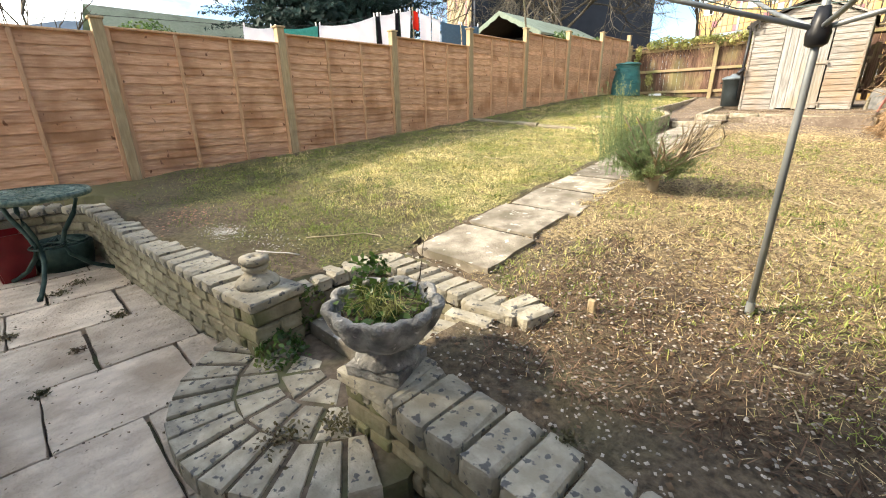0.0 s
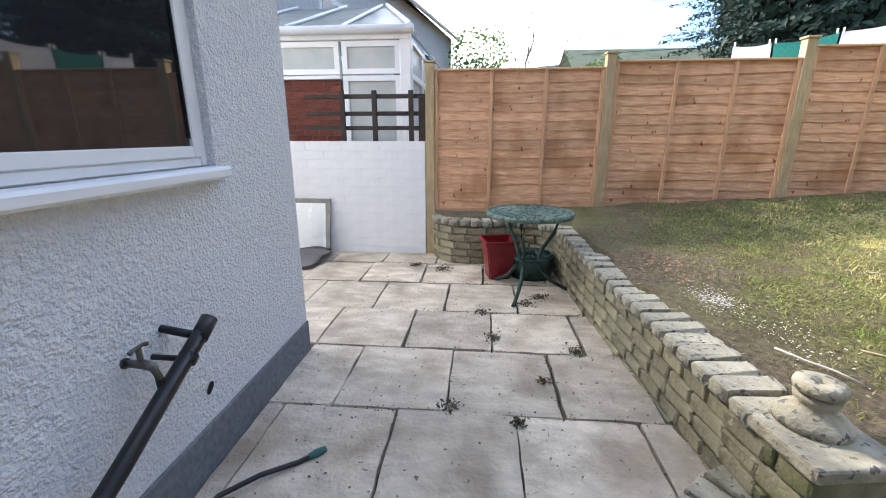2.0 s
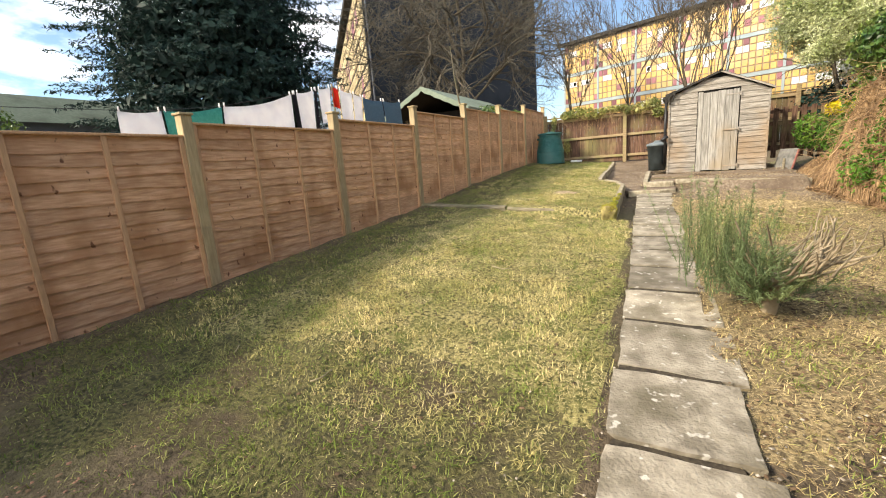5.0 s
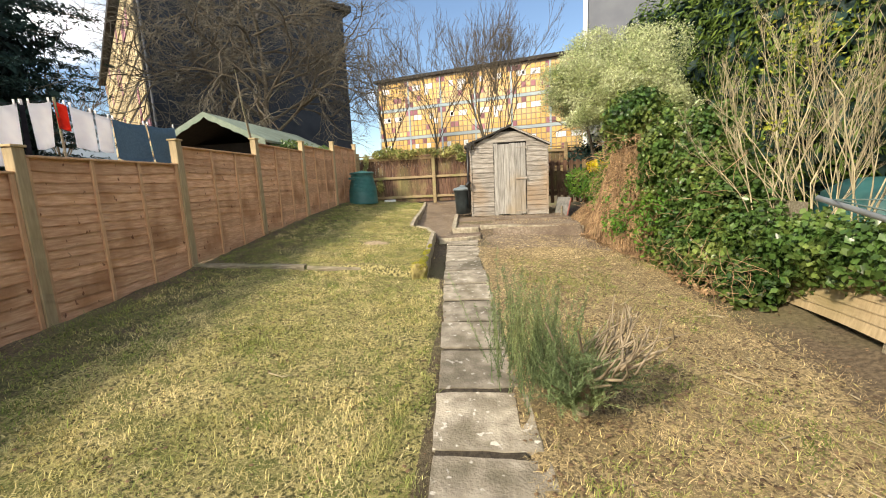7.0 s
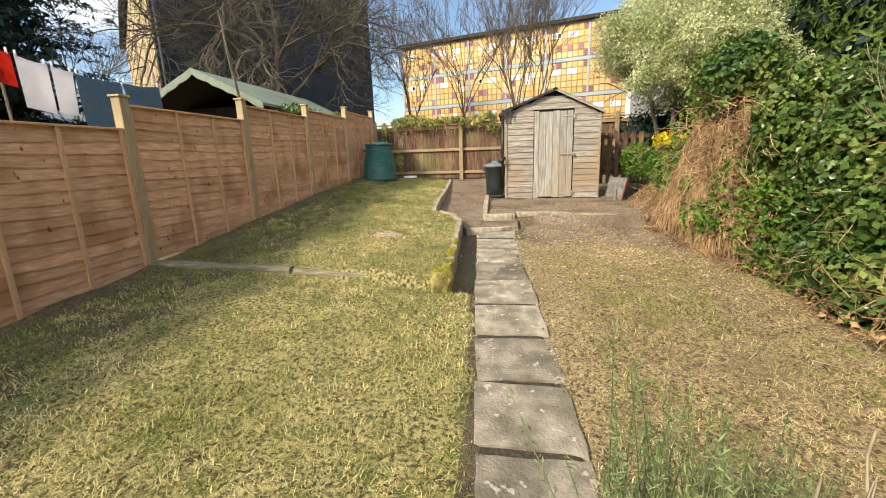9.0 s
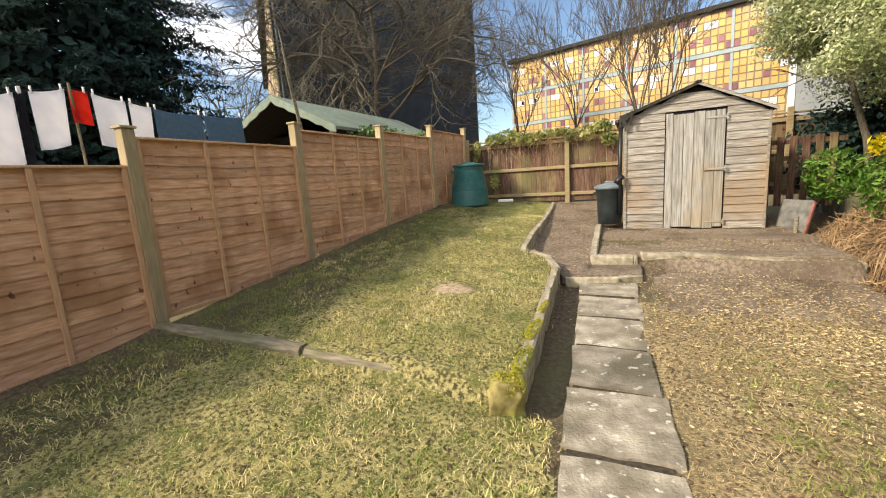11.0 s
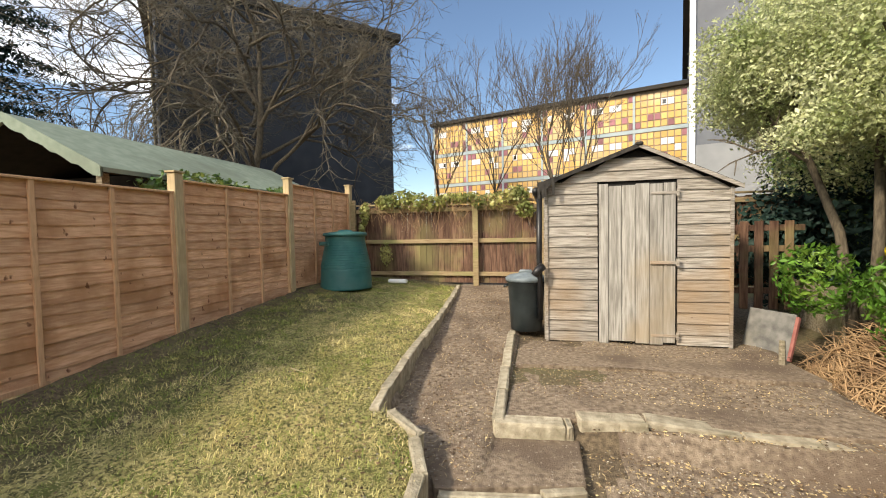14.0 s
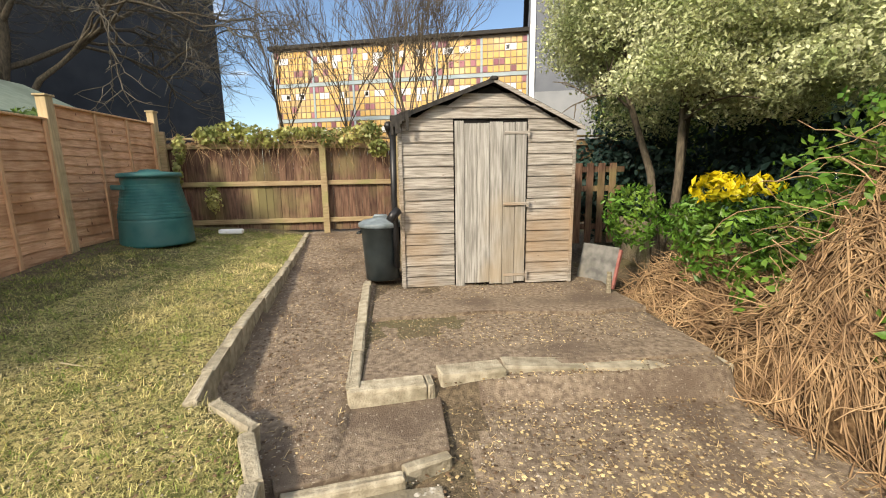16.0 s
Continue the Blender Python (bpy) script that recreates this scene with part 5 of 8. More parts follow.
M_ROSEMARY = leaf_mat("rosemary_leaf", (0.14, 0.2, 0.09), (0.27, 0.35, 0.16), (0.33, 0.38, 0.16), 0.6)
M_CHOISYA = leaf_mat("glossy_green_leaf", (0.06, 0.15, 0.02), (0.13, 0.27, 0.04), (0.19, 0.3, 0.05), 0.35, rand=0.45)
M_YELLOWLEAF = leaf_mat("yellow_leaf", (0.55, 0.42, 0.01), (0.75, 0.62, 0.03), (0.4, 0.42, 0.03), 0.35, rand=0.2)
M_BARK = mat("grey_brown_bark", (0.06, 0.048, 0.034), (0.14, 0.115, 0.08), 0.95, 9, 0.6, stretch=(4, 4, 1))
M_TWIG = mat("dry_twig", (0.2, 0.12, 0.065), (0.46, 0.31, 0.17), 0.9, 4, 0.2, rand=0.4, island=True)
M_PALETWIG = mat("pale_shrub_wood", (0.33, 0.28, 0.175), (0.52, 0.45, 0.29), 0.9, 5, 0.2, rand=0.25, island=True)
M_VINEBASE = mat("dead_vine_bed", (0.14, 0.08, 0.04), (0.3, 0.19, 0.1), 0.95, 12, 0.9, stretch=(1, 3, 3), c3=(0.09, 0.055, 0.03), scale2=2)


def leaves(centres, normals, size, aspect=0.6, jitter=0.8, seed=1):
    """Diamond leaves with a crease at given points."""
    r = np.random.default_rng(seed)
    n = len(centres)
    c, nn = np.asarray(centres, float), np.asarray(normals, float)
    nn = nn + r.normal(0, jitter, (n, 3))
    nn /= np.linalg.norm(nn, axis=1)[:, None] + 1e-9
    u = np.cross(nn, r.normal(0, 1, (n, 3)))
    u /= np.linalg.norm(u, axis=1)[:, None] + 1e-9
    w = np.cross(nn, u)
    s = (size * r.uniform(0.6, 1.35, n))[:, None]
    a = c - u * s * 0.5
    b = c + w * s * aspect * 0.5 + nn * s * 0.1
    d = c + u * s * 0.5
    e = c - w * s * aspect * 0.5 + nn * s * 0.1
    vs = np.stack([a, b, d, e], 1).reshape(-1, 3)
    i = np.arange(n)[:, None] * 4
    fs = np.concatenate([i + np.array([[0, 1, 2]]), i + np.array([[0, 2, 3]])], 0)
    return vs, fs


def blob_points(blobs, n, seed, shell=(0.72, 1.04), lump=0.22, freq=1.6):
    """Points in the outer shell of lumpy ellipsoids (cx, cy, cz, rx, ry, rz), with outward normals."""
    r = np.random.default_rng(seed)
    area = np.array([(b[3] * b[4] + b[4] * b[5] + b[3] * b[5]) for b in blobs])
    which = r.choice(len(blobs), n, p=area / area.sum())
    B = np.array(blobs)[which]
    d = r.normal(0, 1, (n, 3))
    d /= np.linalg.norm(d, axis=1)[:, None]
    k = np.array([noise.noise((x * freq * 2 + b[0], y * freq * 2 + b[1], z * freq * 2 + b[2])) for (x, y, z), b in zip(d, B)])
    rad = r.uniform(shell[0], shell[1], n) * (1 + lump * k)
    return B[:, :3] + d * B[:, 3:6] * rad[:, None], d


def above_ground(p, d):
    keep = np.array([z > ground_z(x, y) for x, y, z in p])
    return p[keep], d[keep]


def foliage(name, blobs, n, size, material, parent, seed=1, aspect=0.6, jitter=0.8, label="", **kw):
    p, d = blob_points(blobs, n, seed, **kw)
    p, d = above_ground(p, d)
    vs, fs = leaves(p + (np.array(parent.matrix_basis.translation) * -1 if parent is not None else 0), d, size, aspect, jitter, seed)
    return raw_mesh(name, vs, fs, material, parent, label)


class Wood:
    """Gathers tapered limbs into one mesh."""
    thin = 0.0
    boughs = None

    def __init__(self, sides=5):
        self.v, self.f, self.sides = [], [], sides

    def limb(self, pts, r0, r1, sides=None):
        n = sides or self.sides
        k0 = len(self.v)
        m = len(pts)
        for i, p in enumerate(pts):
            d = (pts[min(i + 1, m - 1)] - pts[max(i - 1, 0)])
            if d.length < 1e-6:
                d = Vector((0, 0, 1))
            d.normalize()
            u = d.cross(Vector((0.31, 0.2, 0.93)) if abs(d.z) < 0.9 else Vector((1, 0, 0))).normalized()
            w = d.cross(u)
            rad = r0 + (r1 - r0) * i / (m - 1)
            for k in range(n):
                a = 2 * math.pi * k / n
                self.v.append(p + rad * (math.cos(a) * u + math.sin(a) * w))
        for i in range(m - 1):
            for k in range(n):
                a, b = k0 + i * n + k, k0 + i * n + (k + 1) % n
                self.f.append((a, b, b + n, a + n))

    def mesh(self, name, material, parent, label=""):
        return raw_mesh(name, [tuple(v) for v in self.v], self.f, material, parent, label)


def grow(wood, r, p, d, length_, rad, depth, droop=0.0, spread_=0.6, split=3, shrink=0.68, wander=0.16, min_sides=3):
    n = 5 if depth > 1 else 3
    rad = max(rad, wood.thin)
    pts = [p.copy()]
    q, dd = p.copy(), d.copy()
    for k in range(n):
        dd = (dd + Vector((r.uniform(-1, 1), r.uniform(-1, 1), r.uniform(-1, 1) - droop)) * wander).normalized()
        q = q + dd * length_ / n
        pts.append(q.copy())
    (wood.boughs if wood.boughs and depth >= 3 else wood).limb(pts, rad, rad * 0.5, max(min_sides, min(8, 2 + depth)))
    if depth <= 0:
        return
    for k in range(split):
        at = pts[r.randint(2, n)] if k else pts[n]
        side = Vector((r.uniform(-1, 1), r.uniform(-1, 1), r.uniform(-0.5, 1))).normalized()
        nd = (dd + side * spread_ * r.uniform(0.6, 1.3)).normalized()
        grow(wood, r, at, nd, length_ * shrink * r.uniform(0.75, 1.15), rad * (0.66 if k else 0.7), depth - 1, droop, spread_, split, shrink, wander, min_sides)


def bare_tree(loc, height, seed, label, depth=6, trunk=0.3, split=3, droop=0.0, spread_=0.6, stems=1, first=None, shrink=0.7, thin=0.008, bark=None, wander=0.16, boughs=0):
    r = random.Random(seed)
    e = base("bare_tree", loc, label, "tree")
    w = Wood(6)
    w.thin = thin
    first = first or height * 0.3
    for s in range(stems):
        a = 2 * math.pi * s / max(1, stems) + r.uniform(-0.3, 0.3)
        tilt = 0.0 if stems == 1 else 0.22
        d = Vector((math.cos(a) * tilt, math.sin(a) * tilt, 1)).normalized()
        top = Vector((0, 0, -0.3)) + d * (first + 0.3)
        w.limb([Vector((0, 0, -0.3)), Vector((0, 0, -0.3)) + d * first * 0.4 + Vector((0.05, 0.03, 0)), top], trunk * 1.25, trunk * 0.85, 9)
        if s == 0:
            w.mesh("trunk", M_BARK, e)
            w = Wood(6)
            w.thin = thin
            w.boughs = Wood(6) if boughs else None
        n0 = boughs or (5 if stems == 1 else 3)
        for k in range(n0):
            b = 2 * math.pi * k / n0 + r.uniform(-0.4, 0.4)
            if boughs:
                f = k / n0
                nd = Vector((math.cos(2.4 * k), math.sin(2.4 * k), 0.75 - 0.5 * f * f + r.uniform(-0.3, 0.3))).normalized()
                grow(w, r, top + d * (f * height * 0.36 - 0.6), nd, height * 0.15 * (1.15 - 0.5 * f), trunk * 0.3 * (1 - 0.4 * f), depth - 1, droop, spread_, split, shrink, wander)
                continue
            nd = (d * 1.15 + Vector((math.cos(b), math.sin(b), 0.15)) * spread_ * 1.2).normalized()
            grow(w, r, top - d * r.uniform(0, first * 0.25), nd, height * 0.26, trunk * 0.3, depth - 1, droop, spread_, split, shrink, wander)
        grow(w, r, top, d, height * 0.3, trunk * 0.42, depth - 1, droop, spread_, split, shrink, wander)
    w.mesh("crown", bark or M_BARK, e)
    if w.boughs:
        w.boughs.mesh("bough", M_BARK, e)
    return e


# urn planting
r_ = random.Random(4)
p, d = blob_points([(0, 0, 0.37, 0.2, 0.2, 0.07), (-0.12, 0.08, 0.46, 0.1, 0.1, 0.12)], 420, 21)
vs, fs = leaves(p, d, 0.045, 0.65, 0.7, 3)
raw_mesh("ivy_leaves", vs, fs, M_IVY, urn, "dark ivy leaves")
w = Wood(3)
for k in range(110):
    a, l = r_.uniform(0, 6.28), r_.uniform(0.08, 0.2)
    b = Vector((0.03 + r_.uniform(-0.08, 0.08), -0.08 + r_.uniform(-0.05, 0.05), 0.34))
    w.limb([b, b + Vector((math.cos(a) * l * 0.3, math.sin(a) * l * 0.3, l * 0.6)), b + Vector((math.cos(a) * l * 0.9, math.sin(a) * l * 0.9, l * 0.55))], 0.003, 0.0008)
w.mesh("grass_tuft", M_IVYPALE, urn, "straw-green grass tuft")
w = Wood(4)
w.limb([Vector((0.1, 0.08, 0.34)), Vector((0.14, 0.1, 0.5)), Vector((0.15, 0.13, 0.68))], 0.004, 0.002)
w.mesh("stem", M_BARK, urn)
st = [Vector((0.14, 0.11, 0.42 + 0.027 * k)) + Vector((0.025 * math.cos(2.4 * k), 0.025 * math.sin(2.4 * k), 0)) for k in range(11)]
vs, fs = leaves([tuple(q) for q in st], [(0, 0, 1)] * 11, 0.04, 0.6, 0.5, 9)
raw_mesh("stem_leaves", vs, fs, M_BARK, urn, "dark reddish shoot leaves")

# weeds by the pier and in patio joints
weed = base("weed_clump", (3.72, 1.72, 0.05), "low leafy green weeds at the foot of the pier", "weeds")
p, d = blob_points([(3.74, 1.72, 0.1, 0.13, 0.13, 0.12), (3.62, 1.98, 0.25, 0.05, 0.1, 0.14)], 700, 8)
vs, fs = leaves(p - np.array(weed.matrix_basis.translation), d, 0.035, 0.6, 0.8, 4)
raw_mesh("weed_leaves", vs, fs, M_IVY, weed)
tufts = [(4.3, 1.45, 0.09, 0.09), (4.42, 1.65, 0.1, 0.08), (1.72, 0.62, 0.0, 0.05), (2.15, 0.7, 0.0, 0.06), (0.62, 0.2, 0.0, 0.09), (0.5, -0.1, 0.0, 0.07), (1.35, 1.12, 0.0, 0.08), (1.5, 1.0, 0.0, 0.06), (5.25, 1.95, 0.34, 0.05), (2.95, 0.45, 0.0, 0.05), (3.05, 0.8, 0.0, 0.04), (2.66, 0.98, 0.0, 0.04), (2.3, 1.25, 0.0, 0.06)]
P, D = [], []
r2 = np.random.default_rng(11)
for x, y, z, rr in tufts:
    n = int(1400 * rr)
    q = r2.normal(0, rr * 0.5, (n, 3)) * np.array([1, 1, 0.35])
    q[:, 2] = np.abs(q[:, 2]) + 0.006
    P.append(q + np.array([x, y, z]))
    D.append(np.tile([0, 0, 1.0], (n, 1)))
vs, fs = leaves(np.concatenate(P), np.concatenate(D), 0.024, 0.5, 0.7, 12)
tagged(raw_mesh("joint_weeds", vs, fs, leaf_mat("joint_weed", (0.08, 0.075, 0.035), (0.15, 0.13, 0.06), (0.14, 0.095, 0.06))), "small weeds growing in paving joints", "weeds", kind="stuff")
# moss and debris in the joints
n = 5200
q = np.stack([r2.uniform(0.0, 3.9, n), r2.uniform(-0.5, 1.5, n), np.full(n, 0.004)], 1)
near = np.minimum.reduce([np.abs(q[:, 0] - a) for a in ROWS_X])
keep = (near < 0.03) | (r2.uniform(0, 1, n) < 0.06)
keep &= np.array([on_patio(x, y - 0.02) and (x < 2.39 or y > -0.52) for x, y, _ in q])
q = q[keep]
vs, fs = leaves(q, np.tile([0, 0, 1.0], (len(q), 1)), 0.016, 0.6, 0.4, 5)
tagged(raw_mesh("patio_litter", vs, fs, mat("leaf_litter", (0.08, 0.055, 0.03), (0.2, 0.15, 0.09), 0.95, 4, 0.0, rand=0.5, island=True)), "dead leaf crumbs and dirt lying on the patio", "litter", kind="stuff")


# rosemary bush
def rosemary():
    e = base("rosemary_bush", (4.46, 4.95, 0.58), "straggly half-pruned rosemary bush in rough grass", "bush")
    r = random.Random(12)
    w = Wood(5)
    tips = []
    w.limb([Vector((0, 0, -0.08)), Vector((0.02, 0.0, 0.1)), Vector((0.0, 0.02, 0.25))], 0.05, 0.04, 8)
    for k in range(26):
        a = r.uniform(0, 6.28)
        l = r.uniform(0.25, 0.5)
        d = Vector((math.cos(a), math.sin(a), r.uniform(0.3, 1.1))).normalized()
        b = Vector((0, 0, r.uniform(0.08, 0.25)))
        m = b + d * l * 0.5 + Vector((r.uniform(-0.04, 0.04), r.uniform(-0.04, 0.04), 0))
        t = b + d * l + Vector((0, 0, r.uniform(0.0, 0.1)))
        w.limb([b, m, t], 0.014, 0.005, 5)
        tips.append((m, t))
    for k in range(16):
        a = r.uniform(-1.2, 1.6)
        b = Vector((0.12 + r.uniform(-0.1, 0.18), 0.05 + r.uniform(-0.15, 0.15), 0.35))
        d = Vector((math.cos(a) * 0.6, math.sin(a) * 0.6, r.uniform(0.3, 1.0))).normalized()
        l = r.uniform(0.15, 0.4)
        w.limb([b, b + d * l * 0.5 + Vector((0.02, 0, 0.02)), b + d * l], 0.0055, 0.003, 4)
    for k in range(22):
        a = r.uniform(-1.5, 1.4)
        q = Vector((0.16 + r.uniform(-0.1, 0.14), r.uniform(-0.14, 0.12), 0.26 + r.uniform(0, 0.1)))
        d = Vector((math.cos(a) * 0.7, math.sin(a) * 0.7, r.uniform(0.3, 1.3))).normalized()
        up = Vector((r.uniform(-0.3, 0.3), r.uniform(-0.3, 0.3), 0.7))
        l = r.uniform(0.2, 0.4)
        side = Vector((-d.y, d.x, 0)) * r.uniform(-0.35, 0.35) * l
        w.limb([q, q + d * l * 0.35 + side * 0.3, q + d * l * 0.6 + side * 0.9, q + d * l * 0.75 + side + up * l * 0.2, q + d * l * 0.78 + side * 0.7 + up * l * 0.5], r.uniform(0.007, 0.011), 0.004, 6)
    w.mesh("stem_tangle", mat("pruned_stem", (0.22, 0.175, 0.115), (0.42, 0.345, 0.24), 0.9, 9, 0.3), e)
    P, D = [], []
    rr = np.random.default_rng(5)
    w = Wood(3)
    for k in range(640):
        m, t = tips[r.randrange(len(tips))]
        f = r.uniform(0.0, 1.0)
        b = m.lerp(t, f)
        if k < 120:
            b = Vector((-0.3 + r.gauss(0, 0.13), 0.06 + r.gauss(0, 0.14), 0.1 + r.uniform(0, 0.3)))
            d = Vector((r.gauss(0, 0.16), r.gauss(0, 0.16), 1)).normalized()
            l = r.uniform(0.25, 0.62)
        else:
            b = b * r.uniform(0.55, 1.0) + Vector((0, 0, -0.05))
            if b.x > 0.0 and b.z > 0.2 and r.random() < 0.8:
                continue
            d = (Vector((b.x * 1.0 + r.gauss(0, 0.2), b.y * 1.0 + r.gauss(0, 0.2), 0.3 + r.uniform(-0.3, 0.5)))).normalized()
            l = r.uniform(0.1, 0.26)
        n = int(l * 130)
        c = b + d * l
        w.limb([b, b.lerp(c, 0.5), c], 0.003, 0.001, 3)
        for i in range(n):
            s = (i + 1) / n
            q = b.lerp(c, s)
            side = Vector((r.gauss(0, 1), r.gauss(0, 1), r.gauss(0, 0.6))).normalized()
            P.append(tuple(q + side * 0.012))
            D.append(tuple(side))
    w.mesh("sprig_tangle", M_ROSEMARY, e)
    vs, fs = leaves(P, D, 0.027, 0.16, 0.5, 6)
    raw_mesh("needle_leaves", vs, fs, M_ROSEMARY, e, "narrow grey-green leaves")
    return e


rosemary()

# ---------- overgrown boundary to the right ----------
boundary = base("ivy_hedge", (6.9, 8.0, 0.7), "dense dark ivy smothering the boundary", "hedge")
IVY = [(7.0, 6.0, 1.25, 0.4, 0.6, 0.3), (6.95, 6.6, 1.2, 0.4, 0.5, 0.35), (6.9, 7.2, 1.2, 0.45, 0.5, 0.45), (6.9, 7.8, 1.4, 0.5, 0.5, 0.62), (6.85, 8.3, 1.8, 0.5, 0.5, 0.95), (6.75, 8.9, 2.0, 0.5, 0.55, 0.85),
       (6.9, 9.4, 2.1, 0.35, 0.5, 0.75), (6.45, 9.85, 2.9, 0.5, 0.55, 0.42), (6.5, 7.7, 0.95, 0.3, 0.6, 0.35), (6.5, 8.4, 1.0, 0.3, 0.5, 0.45), (6.6, 6.95, 0.8, 0.25, 0.4, 0.25), (7.1, 5.3, 1.2, 0.4, 0.6, 0.28), (6.4, 8.8, 2.3, 0.25, 0.25, 0.4)]
foliage("ivy_leaves", IVY, 42000, 0.066, M_IVY, boundary, 31, 0.8, 0.7, lump=0.35, freq=2.2)
foliage("sunlit_leaves", [(6.32, 9.3, 1.5, 0.25, 0.5, 0.6), (6.5, 10.3, 2.7, 0.35, 0.6, 0.35), (6.4, 10.9, 2.2, 0.28, 0.4, 0.4), (6.12, 9.8, 1.15, 0.15, 0.5, 0.25), (6.3, 8.7, 1.3, 0.2, 0.4, 0.5), (6.18, 10.2, 1.5, 0.14, 0.25, 0.3)], 3900, 0.062, M_CHOISYA, boundary, 33, 0.6, 0.8, lump=0.5)
foliage("core_shade", [(b[0] + 0.12, b[1], b[2] - 0.05, b[3] * 0.8, b[4] * 0.9, b[5] * 0.85) for b in IVY], 12000, 0.08, M_IVY, boundary, 35, 0.8, 0.6, shell=(0.5, 0.85))

# dead vine bank
vine = base("dead_vine_bank", (6.4, 10.3, 0.9), "collapsed wicker-like bank of dry brown vine stems", "dead vines")
BANK_Y = (8.8, 9.4, 10.0, 10.7, 11.1, 11.5, 12.0, 12.8)


def bank_at(y):
    """Foot, depth and crest of the bank."""
    return (float(np.interp(y, BANK_Y, (6.3, 6.12, 6.0, 5.95, 5.93, 5.92, 5.92, 5.9))), float(np.interp(y, BANK_Y, (0.35, 0.4, 0.4, 0.42, 0.6, 0.85, 0.85, 0.85))),
            float(np.interp(y, BANK_Y, (2.2, 2.55, 2.6, 2.4, 1.8, 1.5, 1.6, 1.5))))


def bank_z(x, y):
    foot, deep, crest = bank_at(y)
    u = min(1.0, max(0.0, (x - foot) / deep))
    lo = ground_z(foot, y)
    return lo + (crest - lo) * u ** 0.75


bm = bmesh.new()
rows = []
for j, y in enumerate(np.linspace(8.8, 12.75, 43)):
    row = []
    for i, u in enumerate(np.linspace(0, 1, 14)):
        foot, deep, crest = bank_at(y)
        x = foot + deep * u
        row.append(bm.verts.new((x - 6.4 + 0.05 * noise.noise((u * 5, y * 4, 8)), y - 10.3, bank_z(x, y) - 0.03 + 0.07 * noise.noise((x * 4, y * 4, 2)) - 0.9)))
    rows.append(row)
for p, q in zip(rows, rows[1:]):
    for k in range(13):
        bm.faces.new((p[k], p[k + 1], q[k + 1], q[k]))
bmesh.ops.solidify(bm, geom=bm.faces[:], thickness=0.05)
bmesh.ops.recalc_face_normals(bm, faces=bm.faces)
part("matted_bed", bm, M_VINEBASE, vine, "matted dead stems", smooth=True)
r3 = random.Random(77)
w = Wood(4)

for k in range(1900):
    y = r3.uniform(8.8, 12.75)
    foot, deep, crest = bank_at(y)
    x = foot + r3.uniform(-0.1, 1.05) * deep
    ang = r3.gauss(1.35, 0.5) if r3.random() < 0.5 else r3.uniform(0, 3.14)
    l = r3.uniform(0.2, 0.85)
    pts = []
    lift = r3.uniform(0.0, 0.06)
    bend = r3.uniform(-0.12, 0.12)
    for s in np.linspace(-0.5, 0.5, 6):
        xx, yy = x + math.cos(ang) * l * s * 0.5 + bend * (0.25 - s * s), y + math.sin(ang) * l * s
        pts.append(Vector((xx - 6.4, yy - 10.3, bank_z(xx, yy) + lift + 0.05 * math.sin(s * 5 + k) * r3.random() - 0.9)))
    rad = r3.uniform(0.0025, 0.007)
    w.limb(pts, rad, rad * 0.6, 4)
for k in range(700):
    y = r3.uniform(8.8, 11.1)
    b = Vector((6.2 + r3.uniform(-0.15, 0.25), y, r3.uniform(1.0, 2.6) - 0.9 * max(0, y - 10.6)))
    a = r3.uniform(0, 6.28)
    pts = [b]
    d = Vector((math.cos(a) * 0.5 - 0.2, math.sin(a), r3.uniform(-0.5, 0.4))).normalized()
    for s in range(5):
        d = (d + Vector((r3.uniform(-0.5, 0.5), r3.uniform(-0.5, 0.5), r3.uniform(-0.6, 0.4)))).normalized()
        pts.append(pts[-1] + d * r3.uniform(0.06, 0.13))
    rad = r3.uniform(0.002, 0.006)
    w.limb([q - Vector((6.4, 10.3, 0.9)) for q in pts], rad, rad * 0.5, 4)
tagged(w.mesh("vine_tangle", M_TWIG, vine, "dry curling stems"), kind="stuff")
tagged(foliage("green_sprig", [(6.4, 11.3, 1.4, 0.25, 0.3, 0.3), (6.2, 9.4, 1.2, 0.25, 0.4, 0.2)], 420, 0.07, M_CHOISYA, vine, 41), kind="stuff")

# shrubs and trees behind the bank
ch = base("choisya_shrub", (6.55, 11.75, 1.2), "glossy green shrub with a bright yellow top", "shrub")
foliage("leaves", [(6.5, 11.95, 1.75, 0.4, 0.4, 0.42), (6.75, 11.45, 1.85, 0.36, 0.36, 0.4), (6.9, 11.0, 2.2, 0.3, 0.3, 0.4)], 2600, 0.085, M_CHOISYA, ch, 51, 0.4, lump=0.35)
foliage("yellow_leaves", [(6.36, 11.9, 2.2, 0.2, 0.22, 0.12), (6.62, 11.7, 2.22, 0.12, 0.14, 0.08)], 260, 0.1, M_YELLOWLEAF, ch, 52, 0.4, label="bright yellow new leaves")
sh = base("green_shrub", (6.45, 12.9, 1.2), "fresh green leafy shrub beside the shed", "shrub")
foliage("leaves", [(6.25, 13.0, 1.85, 0.32, 0.32, 0.36), (6.6, 12.5, 1.8, 0.25, 0.25, 0.3)], 1700, 0.075, M_CHOISYA, sh, 53, 0.4, lump=0.35)


